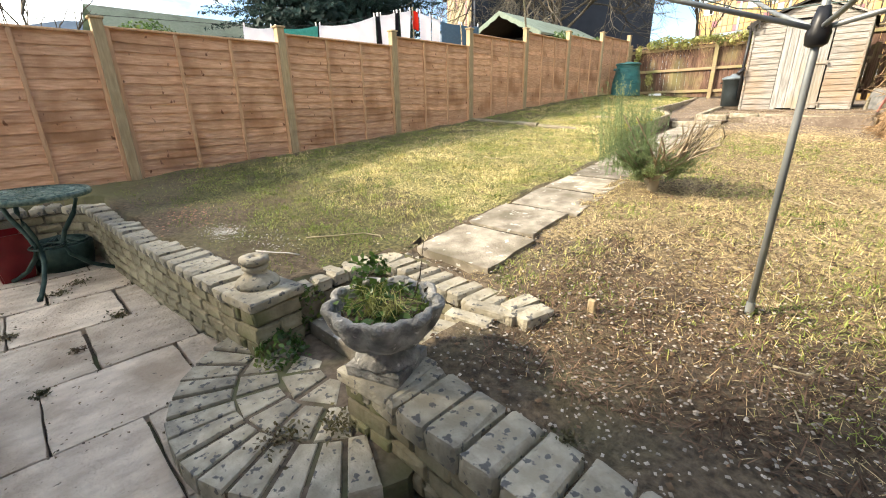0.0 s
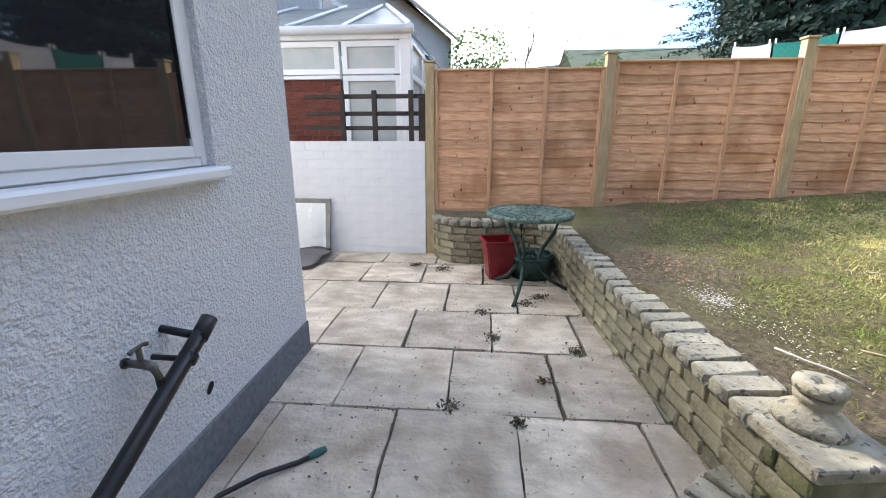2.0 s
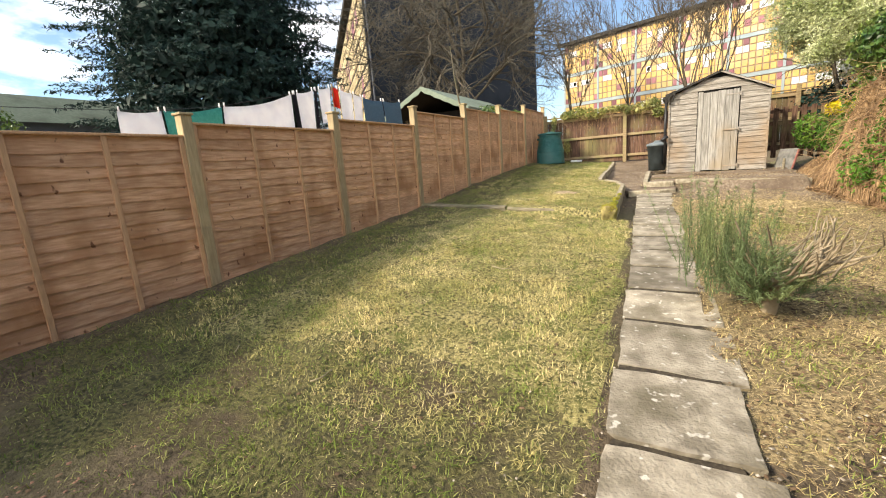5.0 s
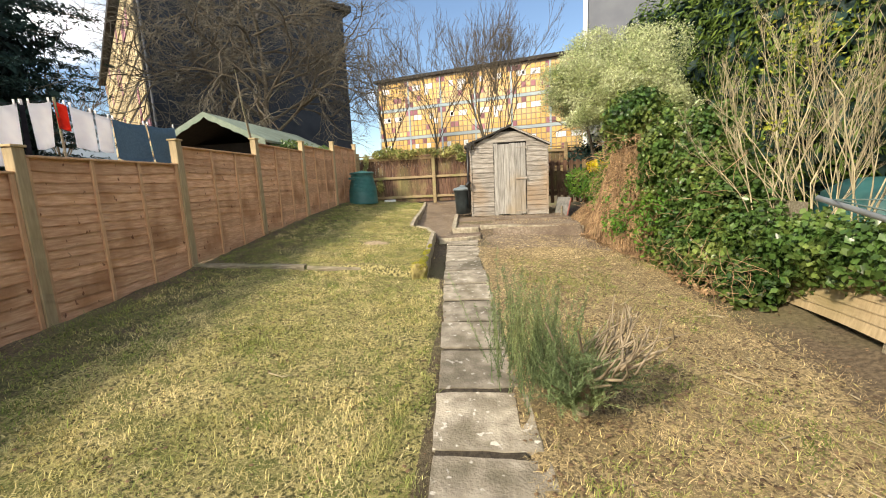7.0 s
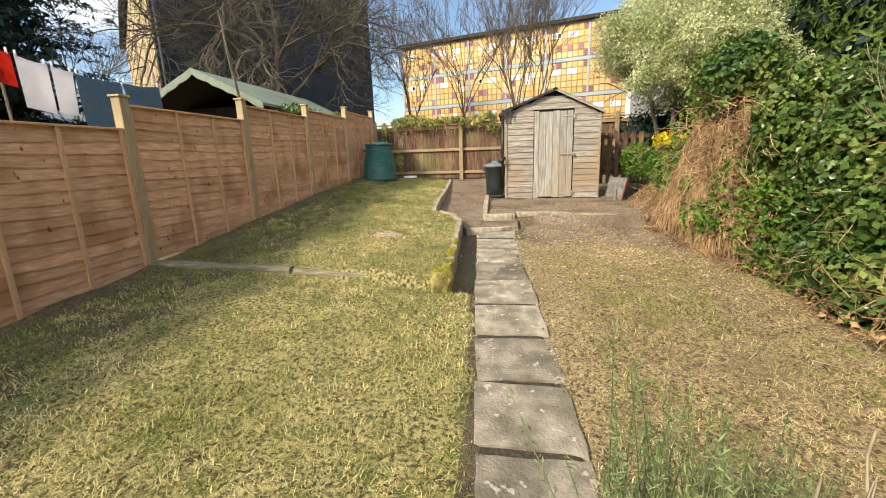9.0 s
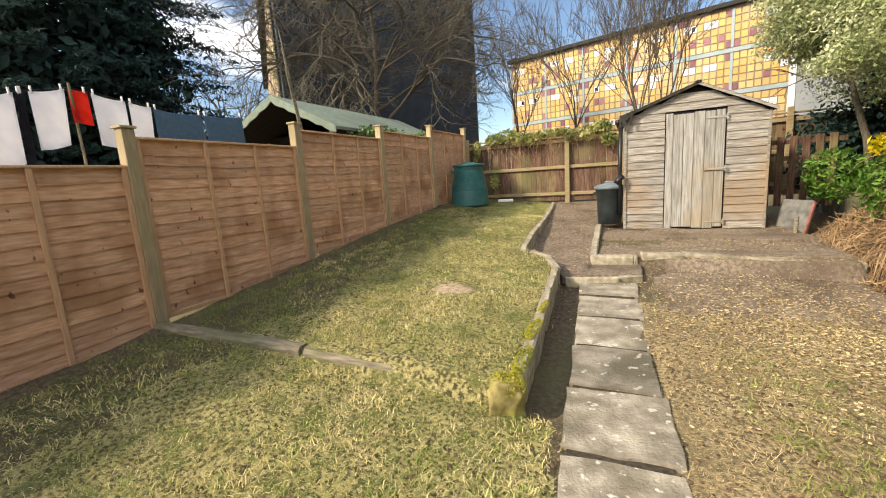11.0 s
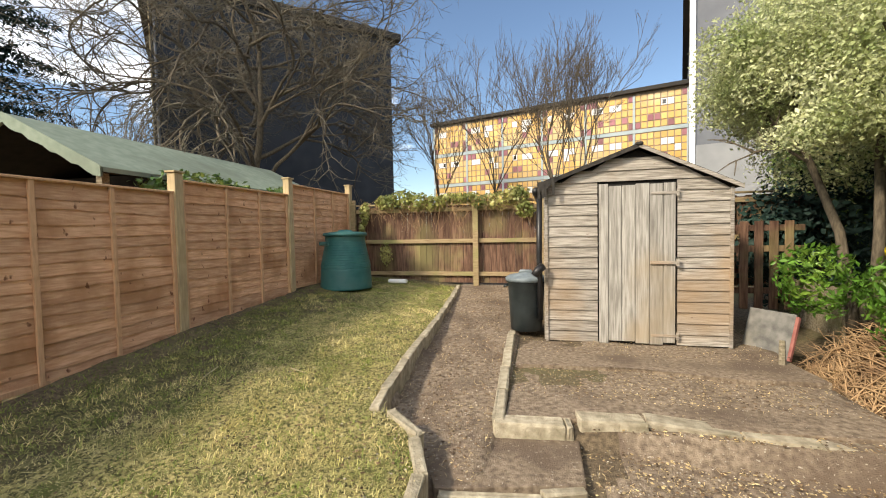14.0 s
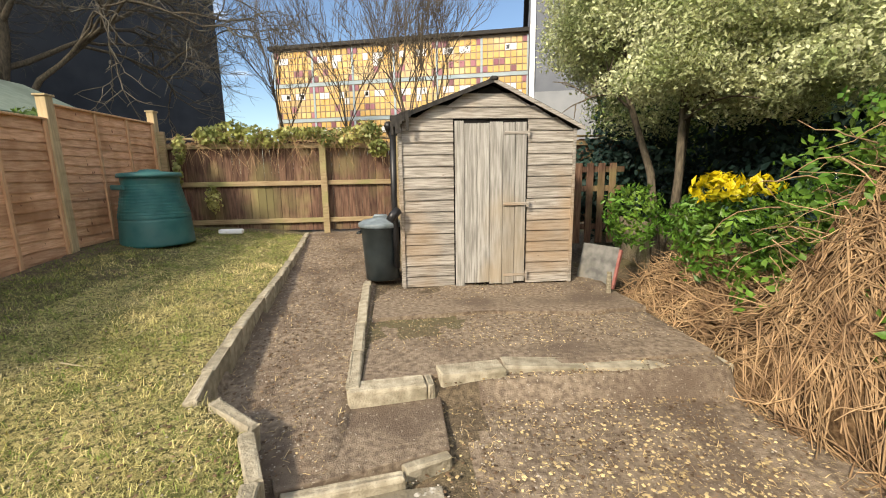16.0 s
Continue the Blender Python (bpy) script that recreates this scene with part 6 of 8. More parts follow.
def pittosporum():
    e = base("variegated_tree", (6.95, 13.45, 1.0), "rounded variegated evergreen tree with pale leaves", "tree")
    w = Wood(7)
    r = random.Random(8)
    for k in range(3):
        a = k * 2.1 + 0.4
        b = Vector((0.05 * math.cos(a), 0.05 * math.sin(a), -0.2))
        m = b + Vector((0.16 * math.cos(a), 0.16 * math.sin(a), 1.5))
        t = m + Vector((0.4 * math.cos(a) + 0.15, 0.3 * math.sin(a) + 0.5, 1.5))
        w.limb([b, (b + m) / 2 + Vector((0.03, 0.02, 0)), m, (m + t) / 2, t], 0.065, 0.03, 8)
        for i in range(6):
            grow(w, r, m.lerp(t, 0.35 + 0.65 * r.random()), Vector((math.cos(a + r.uniform(-1, 1)), math.sin(a + r.uniform(-1, 1)), r.uniform(0, 1))).normalized(), 0.5, 0.025, 2, 0.0, 0.7, 2)
    w.mesh("trunk", M_BARK, e)
    C = [(7.5, 14.3, 4.3, 1.6, 1.6, 1.35), (6.6, 14.6, 4.1, 1.1, 1.1, 1.0), (7.9, 13.4, 4.2, 1.2, 1.2, 1.2), (7.0, 13.2, 3.7, 0.9, 0.8, 0.65), (7.2, 14.8, 4.9, 1.2, 1.2, 0.9), (6.2, 14.5, 4.0, 0.7, 0.8, 0.6), (7.6, 12.6, 3.7, 0.8, 0.7, 0.8),
         (7.6, 12.8, 3.25, 0.8, 0.7, 0.45), (7.9, 12.0, 3.4, 0.6, 0.6, 0.6), (6.3, 13.1, 3.4, 0.45, 0.5, 0.32), (7.1, 12.2, 3.3, 0.5, 0.5, 0.35), (7.3, 12.2, 4.1, 0.8, 0.7, 0.6), (6.7, 12.9, 4.1, 0.8, 0.7, 0.7), (6.2, 13.6, 4.4, 0.8, 0.7, 0.7), (6.8, 12.7, 3.35, 0.4, 0.4, 0.25)]
    C = [(*c[:3], c[3] * 0.86, c[4] * 0.86, c[5] * 0.9) for c in C]
    lumps = []
    for c in C:
        for k in range(9):
            d = Vector((r.gauss(0, 1), r.gauss(0, 1), r.gauss(0, 1))).normalized()
            q = r.uniform(0.36, 0.54)
            lumps.append((c[0] + d.x * c[3] * 0.8, c[1] + d.y * c[4] * 0.8, c[2] + d.z * c[5] * 0.8, c[3] * q, c[4] * q, c[5] * q))
    foliage("crown", lumps, 118000, 0.048, M_PITT, e, 61, 0.5, 0.9, lump=0.45, freq=2.5)
    foliage("inner_crown", [(c[0], c[1], c[2], c[3] * 0.85, c[4] * 0.85, c[5] * 0.8) for c in C], 30000, 0.055, M_PITT, e, 62, 0.6, shell=(0.5, 0.95))
    return e


pittosporum()

hedge = base("conifer_hedge", (10.5, 11.0, 0.5), "tall clipped green conifer hedge in sun", "hedge")
HB = [(10.4 + 0.2 * math.sin(k), 5.0 + 1.25 * k, 3.6, 1.4, 1.0, 4.3 + 0.3 * math.sin(k * 2.3)) for k in range(13)]
foliage("spray", HB, 72000, 0.17, M_HEDGE, hedge, 71, 0.3, 0.5, lump=0.2, freq=5.0)
# darker conifer leaves inside paint the shade of the hedge core
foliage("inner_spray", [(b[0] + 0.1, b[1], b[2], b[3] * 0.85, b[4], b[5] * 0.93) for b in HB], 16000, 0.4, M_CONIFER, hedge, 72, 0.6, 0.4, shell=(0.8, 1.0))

pale = base("bare_shrub", (6.95, 7.0, 0.7), "pale leafless shrub with upright stems over the ivy", "shrub")
r5 = random.Random(91)
for k, (x, y) in enumerate(((-0.38, 0.1), (-0.34, 0.16), (-0.28, -0.05), (-0.05, 0.0), (0.0, 0.12), (0.06, -0.1), (0.15, 0.1), (0.3, 0.2), (0.36, -0.05), (0.45, 0.15), (0.52, 0.0), (0.2, -0.3), (0.4, -0.35))):
    w = Wood(5)
    d = Vector((0.12 * x + r5.gauss(0, 0.1), r5.gauss(0, 0.1), 1)).normalized()
    grow(w, r5, Vector((x * 0.9 + 0.2, y, 0.15)), d, r5.uniform(0.95, 1.2), r5.uniform(0.008, 0.014), 5, -0.25, 0.36, 3, 0.62, 0.13)
    w.mesh("stem", M_PALETWIG, pale)
tagged(foliage("bud", [(7.0, 7.0, 3.1, 0.7, 0.6, 0.6), (6.8, 7.05, 2.4, 0.3, 0.3, 0.3)], 450, 0.04, leaf_mat("spring_bud", (0.28, 0.3, 0.04), (0.4, 0.42, 0.06), (0.25, 0.3, 0.05)), pale, 92, shell=(0.2, 1.0)), kind="stuff")

# broken lap fence at the right
bf = base("broken_fence", (6.72, 5.9, 0.6), "leaning broken lap fence panel of pale boards", "fence panel")
bf.matrix_basis = pose(6.74, 5.55, 0.56, 0, 6, -3)
for k in range(5):
    bm = bmesh.new()
    rws = []
    for s in range(11):
        yy = -1.0 + 2.2 * s / 10
        wv = 0.012 * math.sin(yy * 3.0 + k)
        z = 0.14 + 0.09 * k + wv
        rws.append([bm.verts.new(v) for v in ((-0.01, yy, z), (0.004, yy, z + 0.105), (0.013, yy, z + 0.105), (0.0, yy, z))])
    for p, q in zip(rws, rws[1:]):
        for i in range(4):
            bm.faces.new((p[i], q[i], q[(i + 1) % 4], p[(i + 1) % 4]))
    bm.faces.new(rws[0])
    bm.faces.new(rws[-1][::-1])
    bmesh.ops.recalc_face_normals(bm, faces=bm.faces)
    part("board", bm, M_POST, bf)
for yy in (-0.9, 0.1, 1.1):
    part("batten", boxes((0.014, 0.04, yy, yy + 0.04, -0.1, 0.64)), M_LOG, bf)
bw = base("old_side_fence", (6.95, 10.2, 0.6), "old dark boundary fence under the ivy", "fence")
for k in range(60):
    part("board", boxes((0, 0.02, -7.6 + 0.22 * k, -7.4 + 0.22 * k, 0.0, 1.05)), M_LOG, bw) if -7.6 + 0.22 * k > -3.6 else None
tree_tarp = base("green_tarp", (8.5, 7.9, 0.6), "dark green tarpaulin cover beyond the ivy", "cover")
part("cover", lathe([(0.55, 0.0), (0.54, 0.7), (0.48, 1.05), (0.25, 1.2), (0.05, 1.22)], 18, wobble=lambda a, z: 0.05 * math.sin(3 * a + 2 * z)), M_GREENPLASTIC, tree_tarp, smooth=True)

# ivy along the back fence
bi = base("fence_ivy", (1.9, 15.4, 2.85), "pale green ivy tumbling over the old fence top", "ivy")
IB = [(0.75 + 0.3 * k, 15.42, 2.95 + 0.05 * math.sin(k * 1.7), 0.22, 0.16, 0.13 + 0.04 * math.sin(k)) for k in range(9)] + [(3.3, 15.35, 2.75, 0.15, 0.12, 0.14), (0.35, 15.3, 2.75, 0.08, 0.1, 0.2), (0.3, 15.25, 2.4, 0.06, 0.1, 0.2), (0.75, 15.3, 2.0, 0.1, 0.08, 0.2)]
foliage("leaves", IB, 4200, 0.06, M_IVYPALE, bi, 81, 0.75, lump=0.4)
w = Wood(3)
for k in range(160):
    x = r5.uniform(0.2, 3.4)
    b = Vector((x - 1.9, -0.02, r5.uniform(-0.1, 0.15)))
    w.limb([b, b + Vector((r5.uniform(-0.15, 0.15), -0.06, r5.uniform(-0.05, 0.1))), b + Vector((r5.uniform(-0.3, 0.3), -0.08, r5.uniform(-0.5, 0.0)))], 0.005, 0.002)
w.mesh("stem_tangle", M_TWIG, bi)

# undergrowth in near-black leaves, set here to darken the gap under the crown
dk_ = base("dark_undergrowth", (7.4, 14.8, 1.2), "dark evergreen undergrowth deepening the shade below the pale tree", "shrub")
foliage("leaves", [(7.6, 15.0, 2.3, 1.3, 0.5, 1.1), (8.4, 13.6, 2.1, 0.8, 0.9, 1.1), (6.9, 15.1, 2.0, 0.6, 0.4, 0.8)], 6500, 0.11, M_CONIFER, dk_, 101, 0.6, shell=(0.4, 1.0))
w = Wood(4)
for k in range(380):
    b = Vector((r5.uniform(6.15, 6.75), r5.uniform(6.6, 8.8), 0.0))
    b.z = ground_z(b.x, b.y) + r5.uniform(0.0, 0.5)
    if r5.random() < 0.3:
        b = Vector((r5.uniform(6.3, 6.7), r5.uniform(7.0, 9.5), r5.uniform(1.0, 2.3)))
    d = Vector((r5.uniform(-0.8, 0.2), r5.uniform(-1, 1), r5.uniform(-0.5, 0.6))).normalized()
    pts = [b]
    for s_ in range(4):
        d = (d + Vector((r5.uniform(-0.5, 0.5), r5.uniform(-0.5, 0.5), r5.uniform(-0.5, 0.35)))).normalized()
        pts.append(pts[-1] + d * r5.uniform(0.04, 0.12))
    rad = r5.uniform(0.0015, 0.0045)
    w.limb([q - Vector((6.9, 8.0, 0.7)) for q in pts], rad, rad * 0.5, 4)
tagged(w.mesh("dry_tangle", M_TWIG, boundary, "dry brown twigs in the ivy"), kind="stuff")
foliage("dry_leaves", [(6.5, 8.7, 1.0, 0.3, 0.4, 0.35), (6.45, 7.7, 0.7, 0.25, 0.6, 0.2)], 1500, 0.06, M_TWIG, boundary, 103, 0.6, lump=0.5)
moss = base("kerb_moss", (3.08, 8.2, 0.98), "yellow-green moss on the old edging", "moss")
foliage("moss_tuft", [(3.09, 8.0, 0.985, 0.05, 0.22, 0.03), (3.06, 8.5, 1.005, 0.045, 0.22, 0.025), (3.05, 8.95, 1.03, 0.03, 0.15, 0.015), (3.06, 7.74, 0.95, 0.11, 0.09, 0.06), (2.75, 7.8, 0.93, 0.2, 0.05, 0.025)], 5200, 0.016, leaf_mat("moss_frond", (0.34, 0.33, 0.03), (0.52, 0.46, 0.06), (0.2, 0.24, 0.03)), moss, 104, 0.5, 0.8, lump=0.3)


# ---------- neighbours on the left ----------
M_CLOTHW = mat("white_cotton", (0.72, 0.73, 0.78), (0.8, 0.81, 0.84), 0.9, 5, 0.1, trans=0.3)
M_CLOTHT = mat("teal_towel", (0.06, 0.3, 0.27), (0.09, 0.36, 0.32), 0.95, 30, 0.3, trans=0.2)
M_CLOTHB = mat("blue_grey_towel", (0.085, 0.15, 0.215), (0.115, 0.19, 0.26), 0.95, 30, 0.3, trans=0.15)
M_CLOTHR = mat("red_cloth", (0.6, 0.03, 0.015), (0.7, 0.06, 0.03), 0.9, 9, 0.1, trans=0.2)
M_CLOTHK = mat("black_cloth", (0.01, 0.01, 0.015), (0.02, 0.02, 0.03), 0.9, 9, 0.1)
LINE = ((2.2, 2.68), (4.5, 2.77), (5.1, 2.81), (6.08, 2.95), (7.6, 3.31), (8.7, 3.57), (9.7, 3.45), (10.45, 3.44), (11.3, 3.49), (13.0, 3.52))


def line_z(y):
    return float(np.interp(y, [p[0] for p in LINE], [p[1] for p in LINE]))


LX = -2.72
wl = base("washing_line", (LX, 7.0, 2.5), "sagging washing line beyond the fence", "washing line")
part("cord", tube([(0, y - 7.0, z - 2.5) for y, z in LINE], 0.004, 4), M_BLACKPIPE, wl)
part("line_prop", tube([(0.05, 1.72, -1.8), (0.02, 1.69, 1.12)], 0.018, 6), M_LOG, wl, "wooden prop")


def washing(name, y0, y1, drop, material, label, group="washing on the line"):
    e = base(name, (LX, (y0 + y1) / 2, line_z((y0 + y1) / 2)), label, "laundry", group)
    bm = bmesh.new()
    rr = random.Random(int(y0 * 100))
    n = 14
    rows = []
    ph = rr.uniform(0, 6)
    for i in range(n + 1):
        y = y0 + (y1 - y0) * i / n
        zt = line_z(y) - 0.01 - 0.05 * math.sin(math.pi * i / n) * (y1 - y0)
        col = []
        for k in range(7):
            f = k / 6
            col.append(bm.verts.new((0.05 * f * math.sin(y * 9 + ph) + 0.01, y - (y0 + y1) / 2 + 0.03 * f * math.sin(y * 5), zt - drop * f - line_z((y0 + y1) / 2))))
        rows.append(col)
    for p, q in zip(rows, rows[1:]):
        for k in range(6):
            bm.faces.new((p[k], q[k], q[k + 1], p[k + 1]))
    bmesh.ops.solidify(bm, geom=bm.faces[:], thickness=0.006)
    part("cloth", bm, material, e, smooth=True)
    for y in (y0 + 0.03, y1 - 0.03):
        part("peg", boxes((-0.012, 0.012, y - (y0 + y1) / 2 - 0.008, y - (y0 + y1) / 2 + 0.008, line_z(y) - line_z((y0 + y1) / 2) - 0.03, line_z(y) - line_z((y0 + y1) / 2) + 0.05)), M_UPVC, e)


washing("white_sheet", 4.52, 5.09, 0.75, M_CLOTHW, "white sheet pegged on a washing line")
washing("teal_towel", 5.12, 6.05, 0.75, M_CLOTHT, "teal towel pegged on a washing line")
washing("white_sheet", 6.08, 7.55, 0.9, M_CLOTHW, "wide white sheet pegged on a washing line")
washing("black_garment", 7.57, 7.66, 0.75, M_CLOTHK, "black garment pegged on a washing line")
washing("white_shirt", 7.68, 8.14, 0.8, M_CLOTHW, "white shirt pegged on a washing line")
washing("black_garment", 8.16, 8.24, 0.8, M_CLOTHK, "black garment pegged on a washing line")
washing("white_towel", 8.28, 8.64, 0.68, M_CLOTHW, "white towel pegged on a washing line")
washing("red_garment", 8.67, 8.88, 0.42, M_CLOTHR, "bright red garment pegged on a washing line")
washing("white_towel", 8.92, 9.32, 0.66, M_CLOTHW, "white towel pegged on a washing line")
washing("white_towel", 9.36, 9.66, 0.62, M_CLOTHW, "white towel pegged on a washing line")
washing("blue_towel", 9.69, 10.44, 0.72, M_CLOTHB, "blue-grey towel pegged on a washing line")
washing("blue_towel", 10.48, 11.24, 0.72, M_CLOTHB, "blue-grey towel pegged on a washing line")
cane = base("bamboo_canes", (-0.3, 10.1, 1.2), "bundle of weathered canes standing behind the fence", "canes")
for k in range(3):
    part("cane", tube([(0.03 * k, 0.05 * k, -0.1), (-0.03, 0.02 * k, 1.5), (-0.12 - 0.02 * k, -0.08, 2.5 + 0.25 * k)], [0.014, 0.012, 0.008], 6), M_LOG, cane)


def summerhouse():
    e = base("summerhouse", (-2.1, 13.6, 1.0), "open-fronted summerhouse with a green felt roof", "summerhouse")
    y0, y1 = -2.2, 2.3
    hr, he, hw = 2.78, 2.12, 1.35
    for s in (-1, 1):
        bm = bmesh.new()
        vs = [bm.verts.new(v) for v in ((0, y0, hr), (s * hw, y0, he), (s * hw, y1, he), (0, y1, hr))]
        ws = [bm.verts.new(v.co + Vector((0, 0, -0.05))) for v in vs]
        bm.faces.new(vs)
        bm.faces.new(ws[::-1])
        for k in range(4):
            bm.faces.new((vs[k], vs[(k + 1) % 4], ws[(k + 1) % 4], ws[k]))
        bmesh.ops.recalc_face_normals(bm, faces=bm.faces)
        part("roof_slope", bm, M_ROOFGREEN, e, "green felt roof slope")
        # near-black sheet below the slope paints the shade under the roof
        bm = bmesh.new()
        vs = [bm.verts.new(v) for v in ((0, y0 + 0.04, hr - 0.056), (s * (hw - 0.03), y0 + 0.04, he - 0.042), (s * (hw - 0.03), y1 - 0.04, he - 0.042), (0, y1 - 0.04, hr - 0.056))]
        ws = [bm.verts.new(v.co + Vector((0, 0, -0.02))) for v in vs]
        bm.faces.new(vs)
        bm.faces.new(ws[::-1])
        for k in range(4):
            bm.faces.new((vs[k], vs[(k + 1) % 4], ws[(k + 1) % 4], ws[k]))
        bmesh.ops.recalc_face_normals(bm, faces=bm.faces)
        part("underside_shade", bm, M_DARK, e, "near-black sheet for the shade under the roof")
        bm = bmesh.new()
        n = 14
        prev = None
        for k in range(n + 1):
            u = k / n
            x, z = s * hw * u, hr + (he - hr) * u
            drop_ = 0.1 + 0.035 * abs(math.sin(u * math.pi * 5))
            cur = [bm.verts.new((x, y0 - 0.01, z - 0.01)), bm.verts.new((x, y0 - 0.01, z - drop_)), bm.verts.new((x, y0 - 0.03, z - drop_)), bm.verts.new((x, y0 - 0.03, z + 0.01))]
            if prev:
                for i in range(4):
                    bm.faces.new((prev[i], prev[(i + 1) % 4], cur[(i + 1) % 4], cur[i]))
            prev = cur
        bmesh.ops.recalc_face_normals(bm, faces=bm.faces)
        part("bargeboard", bm, M_ROOFGREEN, e, "scalloped bargeboard")
        part("side_wall", boxes((min(s * 1.2, s * 1.15), max(s * 1.2, s * 1.15), y0 + 0.9, y1 - 0.1, 0, 2.1)), M_LOG, e)
    # back wall coloured near-black for the shade inside
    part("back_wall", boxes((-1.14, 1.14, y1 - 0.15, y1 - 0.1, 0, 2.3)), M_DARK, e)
    for x in (-1.15, 1.15):
        part("post", boxes((x - 0.04, x + 0.04, y0 + 0.1, y0 + 0.18, 0, 2.12)), M_LOG, e)
    # added near-black sheet draws the dark of the open interior
    part("interior_shade", boxes((-1.14, 1.14, y0 + 0.95, y0 + 1.0, 0, 2.2)), M_DARK, e)
    return e


summerhouse()
hb = base("neighbour_shrub", (-0.7, 12.4, 2.0), "green shrub behind the fence", "shrub")
foliage("leaves", [(-0.7, 12.6, 2.95, 0.4, 0.9, 0.25), (-0.6, 14.3, 3.0, 0.3, 0.5, 0.2)], 1500, 0.08, M_IVY, hb, 95)


def conservatory():
    e = base("conservatory", (-2.6, -2.5, 0.2), "white plastic conservatory with a red brick base and clear roof", "conservatory")
    M_REDBRICK = mat("red_brick", (0.13, 0.032, 0.024), (0.2, 0.055, 0.04), 0.9, 16, 0.4, stretch=(1, 1, 3), rand=0.25)
    M_BLIND = mat("pale_glazing", (0.42, 0.45, 0.45), (0.5, 0.53, 0.52), 0.25, 3, 0.0)
    X = 1.4       # front, in its own frame
    ya, yb = -6.0, 2.0
    k0 = None
    for c in range(26):
        y = ya + 0.11 * (c % 2)
        while y < 1.1:
            y1 = min(y + 0.215, 1.1)
            if c > 12 and y > -3.0:
                m = pose(X, y, c * 0.075)
                if y1 - y > 0.2 and k0 is not None:
                    share("brick", k0, e, m)
                else:
                    o = part("brick", boxes((-0.03, 0.0, 0.0, y1 - y - 0.008, 0.0, 0.067)), M_REDBRICK, e)
                    o.matrix_basis = m
                    if y1 - y > 0.2:
                        k0 = o
            y += 0.225
    part("brick_core", boxes((X - 0.2, X - 0.012, ya, 1.1, -0.2, 1.94)), M_MORTAR, e)
    part("sill", boxes((X - 0.1, X + 0.05, ya, 1.12, 1.95, 2.0), bevel=0.008), M_UPVC, e)

    def window(y0, y1, z0, z1, split=None):
        f = 0.07
        bm = bmesh.new()
        box(bm, X - 0.07, X, y0, y0 + f, z0, z1)
        box(bm, X - 0.07, X, y1 - f, y1, z0, z1)
        box(bm, X - 0.07, X, y0 + f, y1 - f, z0, z0 + f)
        box(bm, X - 0.07, X, y0 + f, y1 - f, z1 - f, z1)
        wnd = part("window_frame", bm, M_UPVC, e)
        part("pane", boxes((X - 0.045, X - 0.035, y0 + f, y1 - f, z0 + f, z1 - f)), M_BLIND, wnd, "pale reflecting glass")

    for y0, y1 in ((-4.0, -2.2), (-2.2, -0.9), (-0.9, 0.0), (0.0, 1.1)):
        window(y0, y1, 2.02, 2.44)
    window(1.14, 1.95, 2.02, 2.44)
    window(1.14, 1.95, 1.0, 2.0)
    part("corner_post", boxes((X - 0.12, X + 0.01, 1.95, 2.1, 0.0, 2.5), bevel=0.01), M_UPVC, e)
    part("eaves_beam", boxes((X - 0.1, X + 0.03, ya, 2.1, 2.45, 2.56), bevel=0.01), M_UPVC, e)
    part("gutter", tube([(X + 0.08, ya, 2.56), (X + 0.08, 2.15, 2.56)], 0.06, 8), M_UPVC, e, smooth=True)
    bm = bmesh.new()
    vs = [bm.verts.new(v) for v in ((X + 0.05, ya, 2.6), (X + 0.05, 2.1, 2.6), (-1.4, 1.2, 3.6), (-1.4, ya, 3.6), (-3.5, 2.1, 2.7))]
    bm.faces.new(vs[:4])
    bm.faces.new((vs[1], vs[4], vs[2]))
    bmesh.ops.solidify(bm, geom=bm.faces[:], thickness=0.03)
    part("roof_glazing", bm, M_BLIND, e, "pale translucent roof")
    for y in (-2.6, -1.6, -0.6, 0.4, 1.2):
        part("glazing_bar", tube([(X + 0.05, y, 2.62), (-1.4, min(y, 1.1), 3.64)], 0.025, 6), M_UPVC, e)
    part("hip_bar", tube([(X + 0.05, 2.1, 2.62), (-1.4, 1.2, 3.64)], 0.035, 6), M_UPVC, e)
    part("return_wall", boxes((-3.4, X - 0.13, 2.02, 2.08, 0.0, 1.2)), M_UPVC, e)
    for x0, x1 in ((-3.3, -2.2), (-2.2, -1.0), (-1.0, 0.1), (0.1, 1.2)):
        f = 0.06
        bm = bmesh.new()
        box(bm, x0, x0 + f, 2.02, 2.09, 1.2, 2.5)
        box(bm, x1 - f, x1, 2.02, 2.09, 1.2, 2.5)
        box(bm, x0 + f, x1 - f, 2.02, 2.09, 1.2, 1.26)
        box(bm, x0 + f, x1 - f, 2.02, 2.09, 1.98, 2.06)
        box(bm, x0 + f, x1 - f, 2.02, 2.09, 2.44, 2.5)
        wnd = part("side_window_frame", bm, M_UPVC, e)
        part("pane", boxes((x0 + f, x1 - f, 2.04, 2.05, 1.26, 2.44)), M_BLIND, wnd)
    return e


conservatory()
rail = base("boundary_railing", (-0.4, -0.6, 0.8), "dark brown timber railing behind the white wall", "railing")
M_RAIL = mat("dark_brown_paint", (0.025, 0.018, 0.015), (0.05, 0.036, 0.03), 0.7, 9, 0.1)
for z in (0.66, 0.83, 1.03):
    part("rail", boxes((-0.02, 0.02, -1.0, 0.62, z, z + 0.05), bevel=0.004), M_RAIL, rail)
for y in (-0.55, -0.15, 0.3):
    part("baluster", boxes((0.022, 0.055, y, y + 0.06, 0.3, 1.12), bevel=0.004), M_RAIL, rail)
part("end_post", boxes((-0.05, 0.05, 0.42, 0.56, -0.4, 1.05), bevel=0.006), M_RAIL, rail)


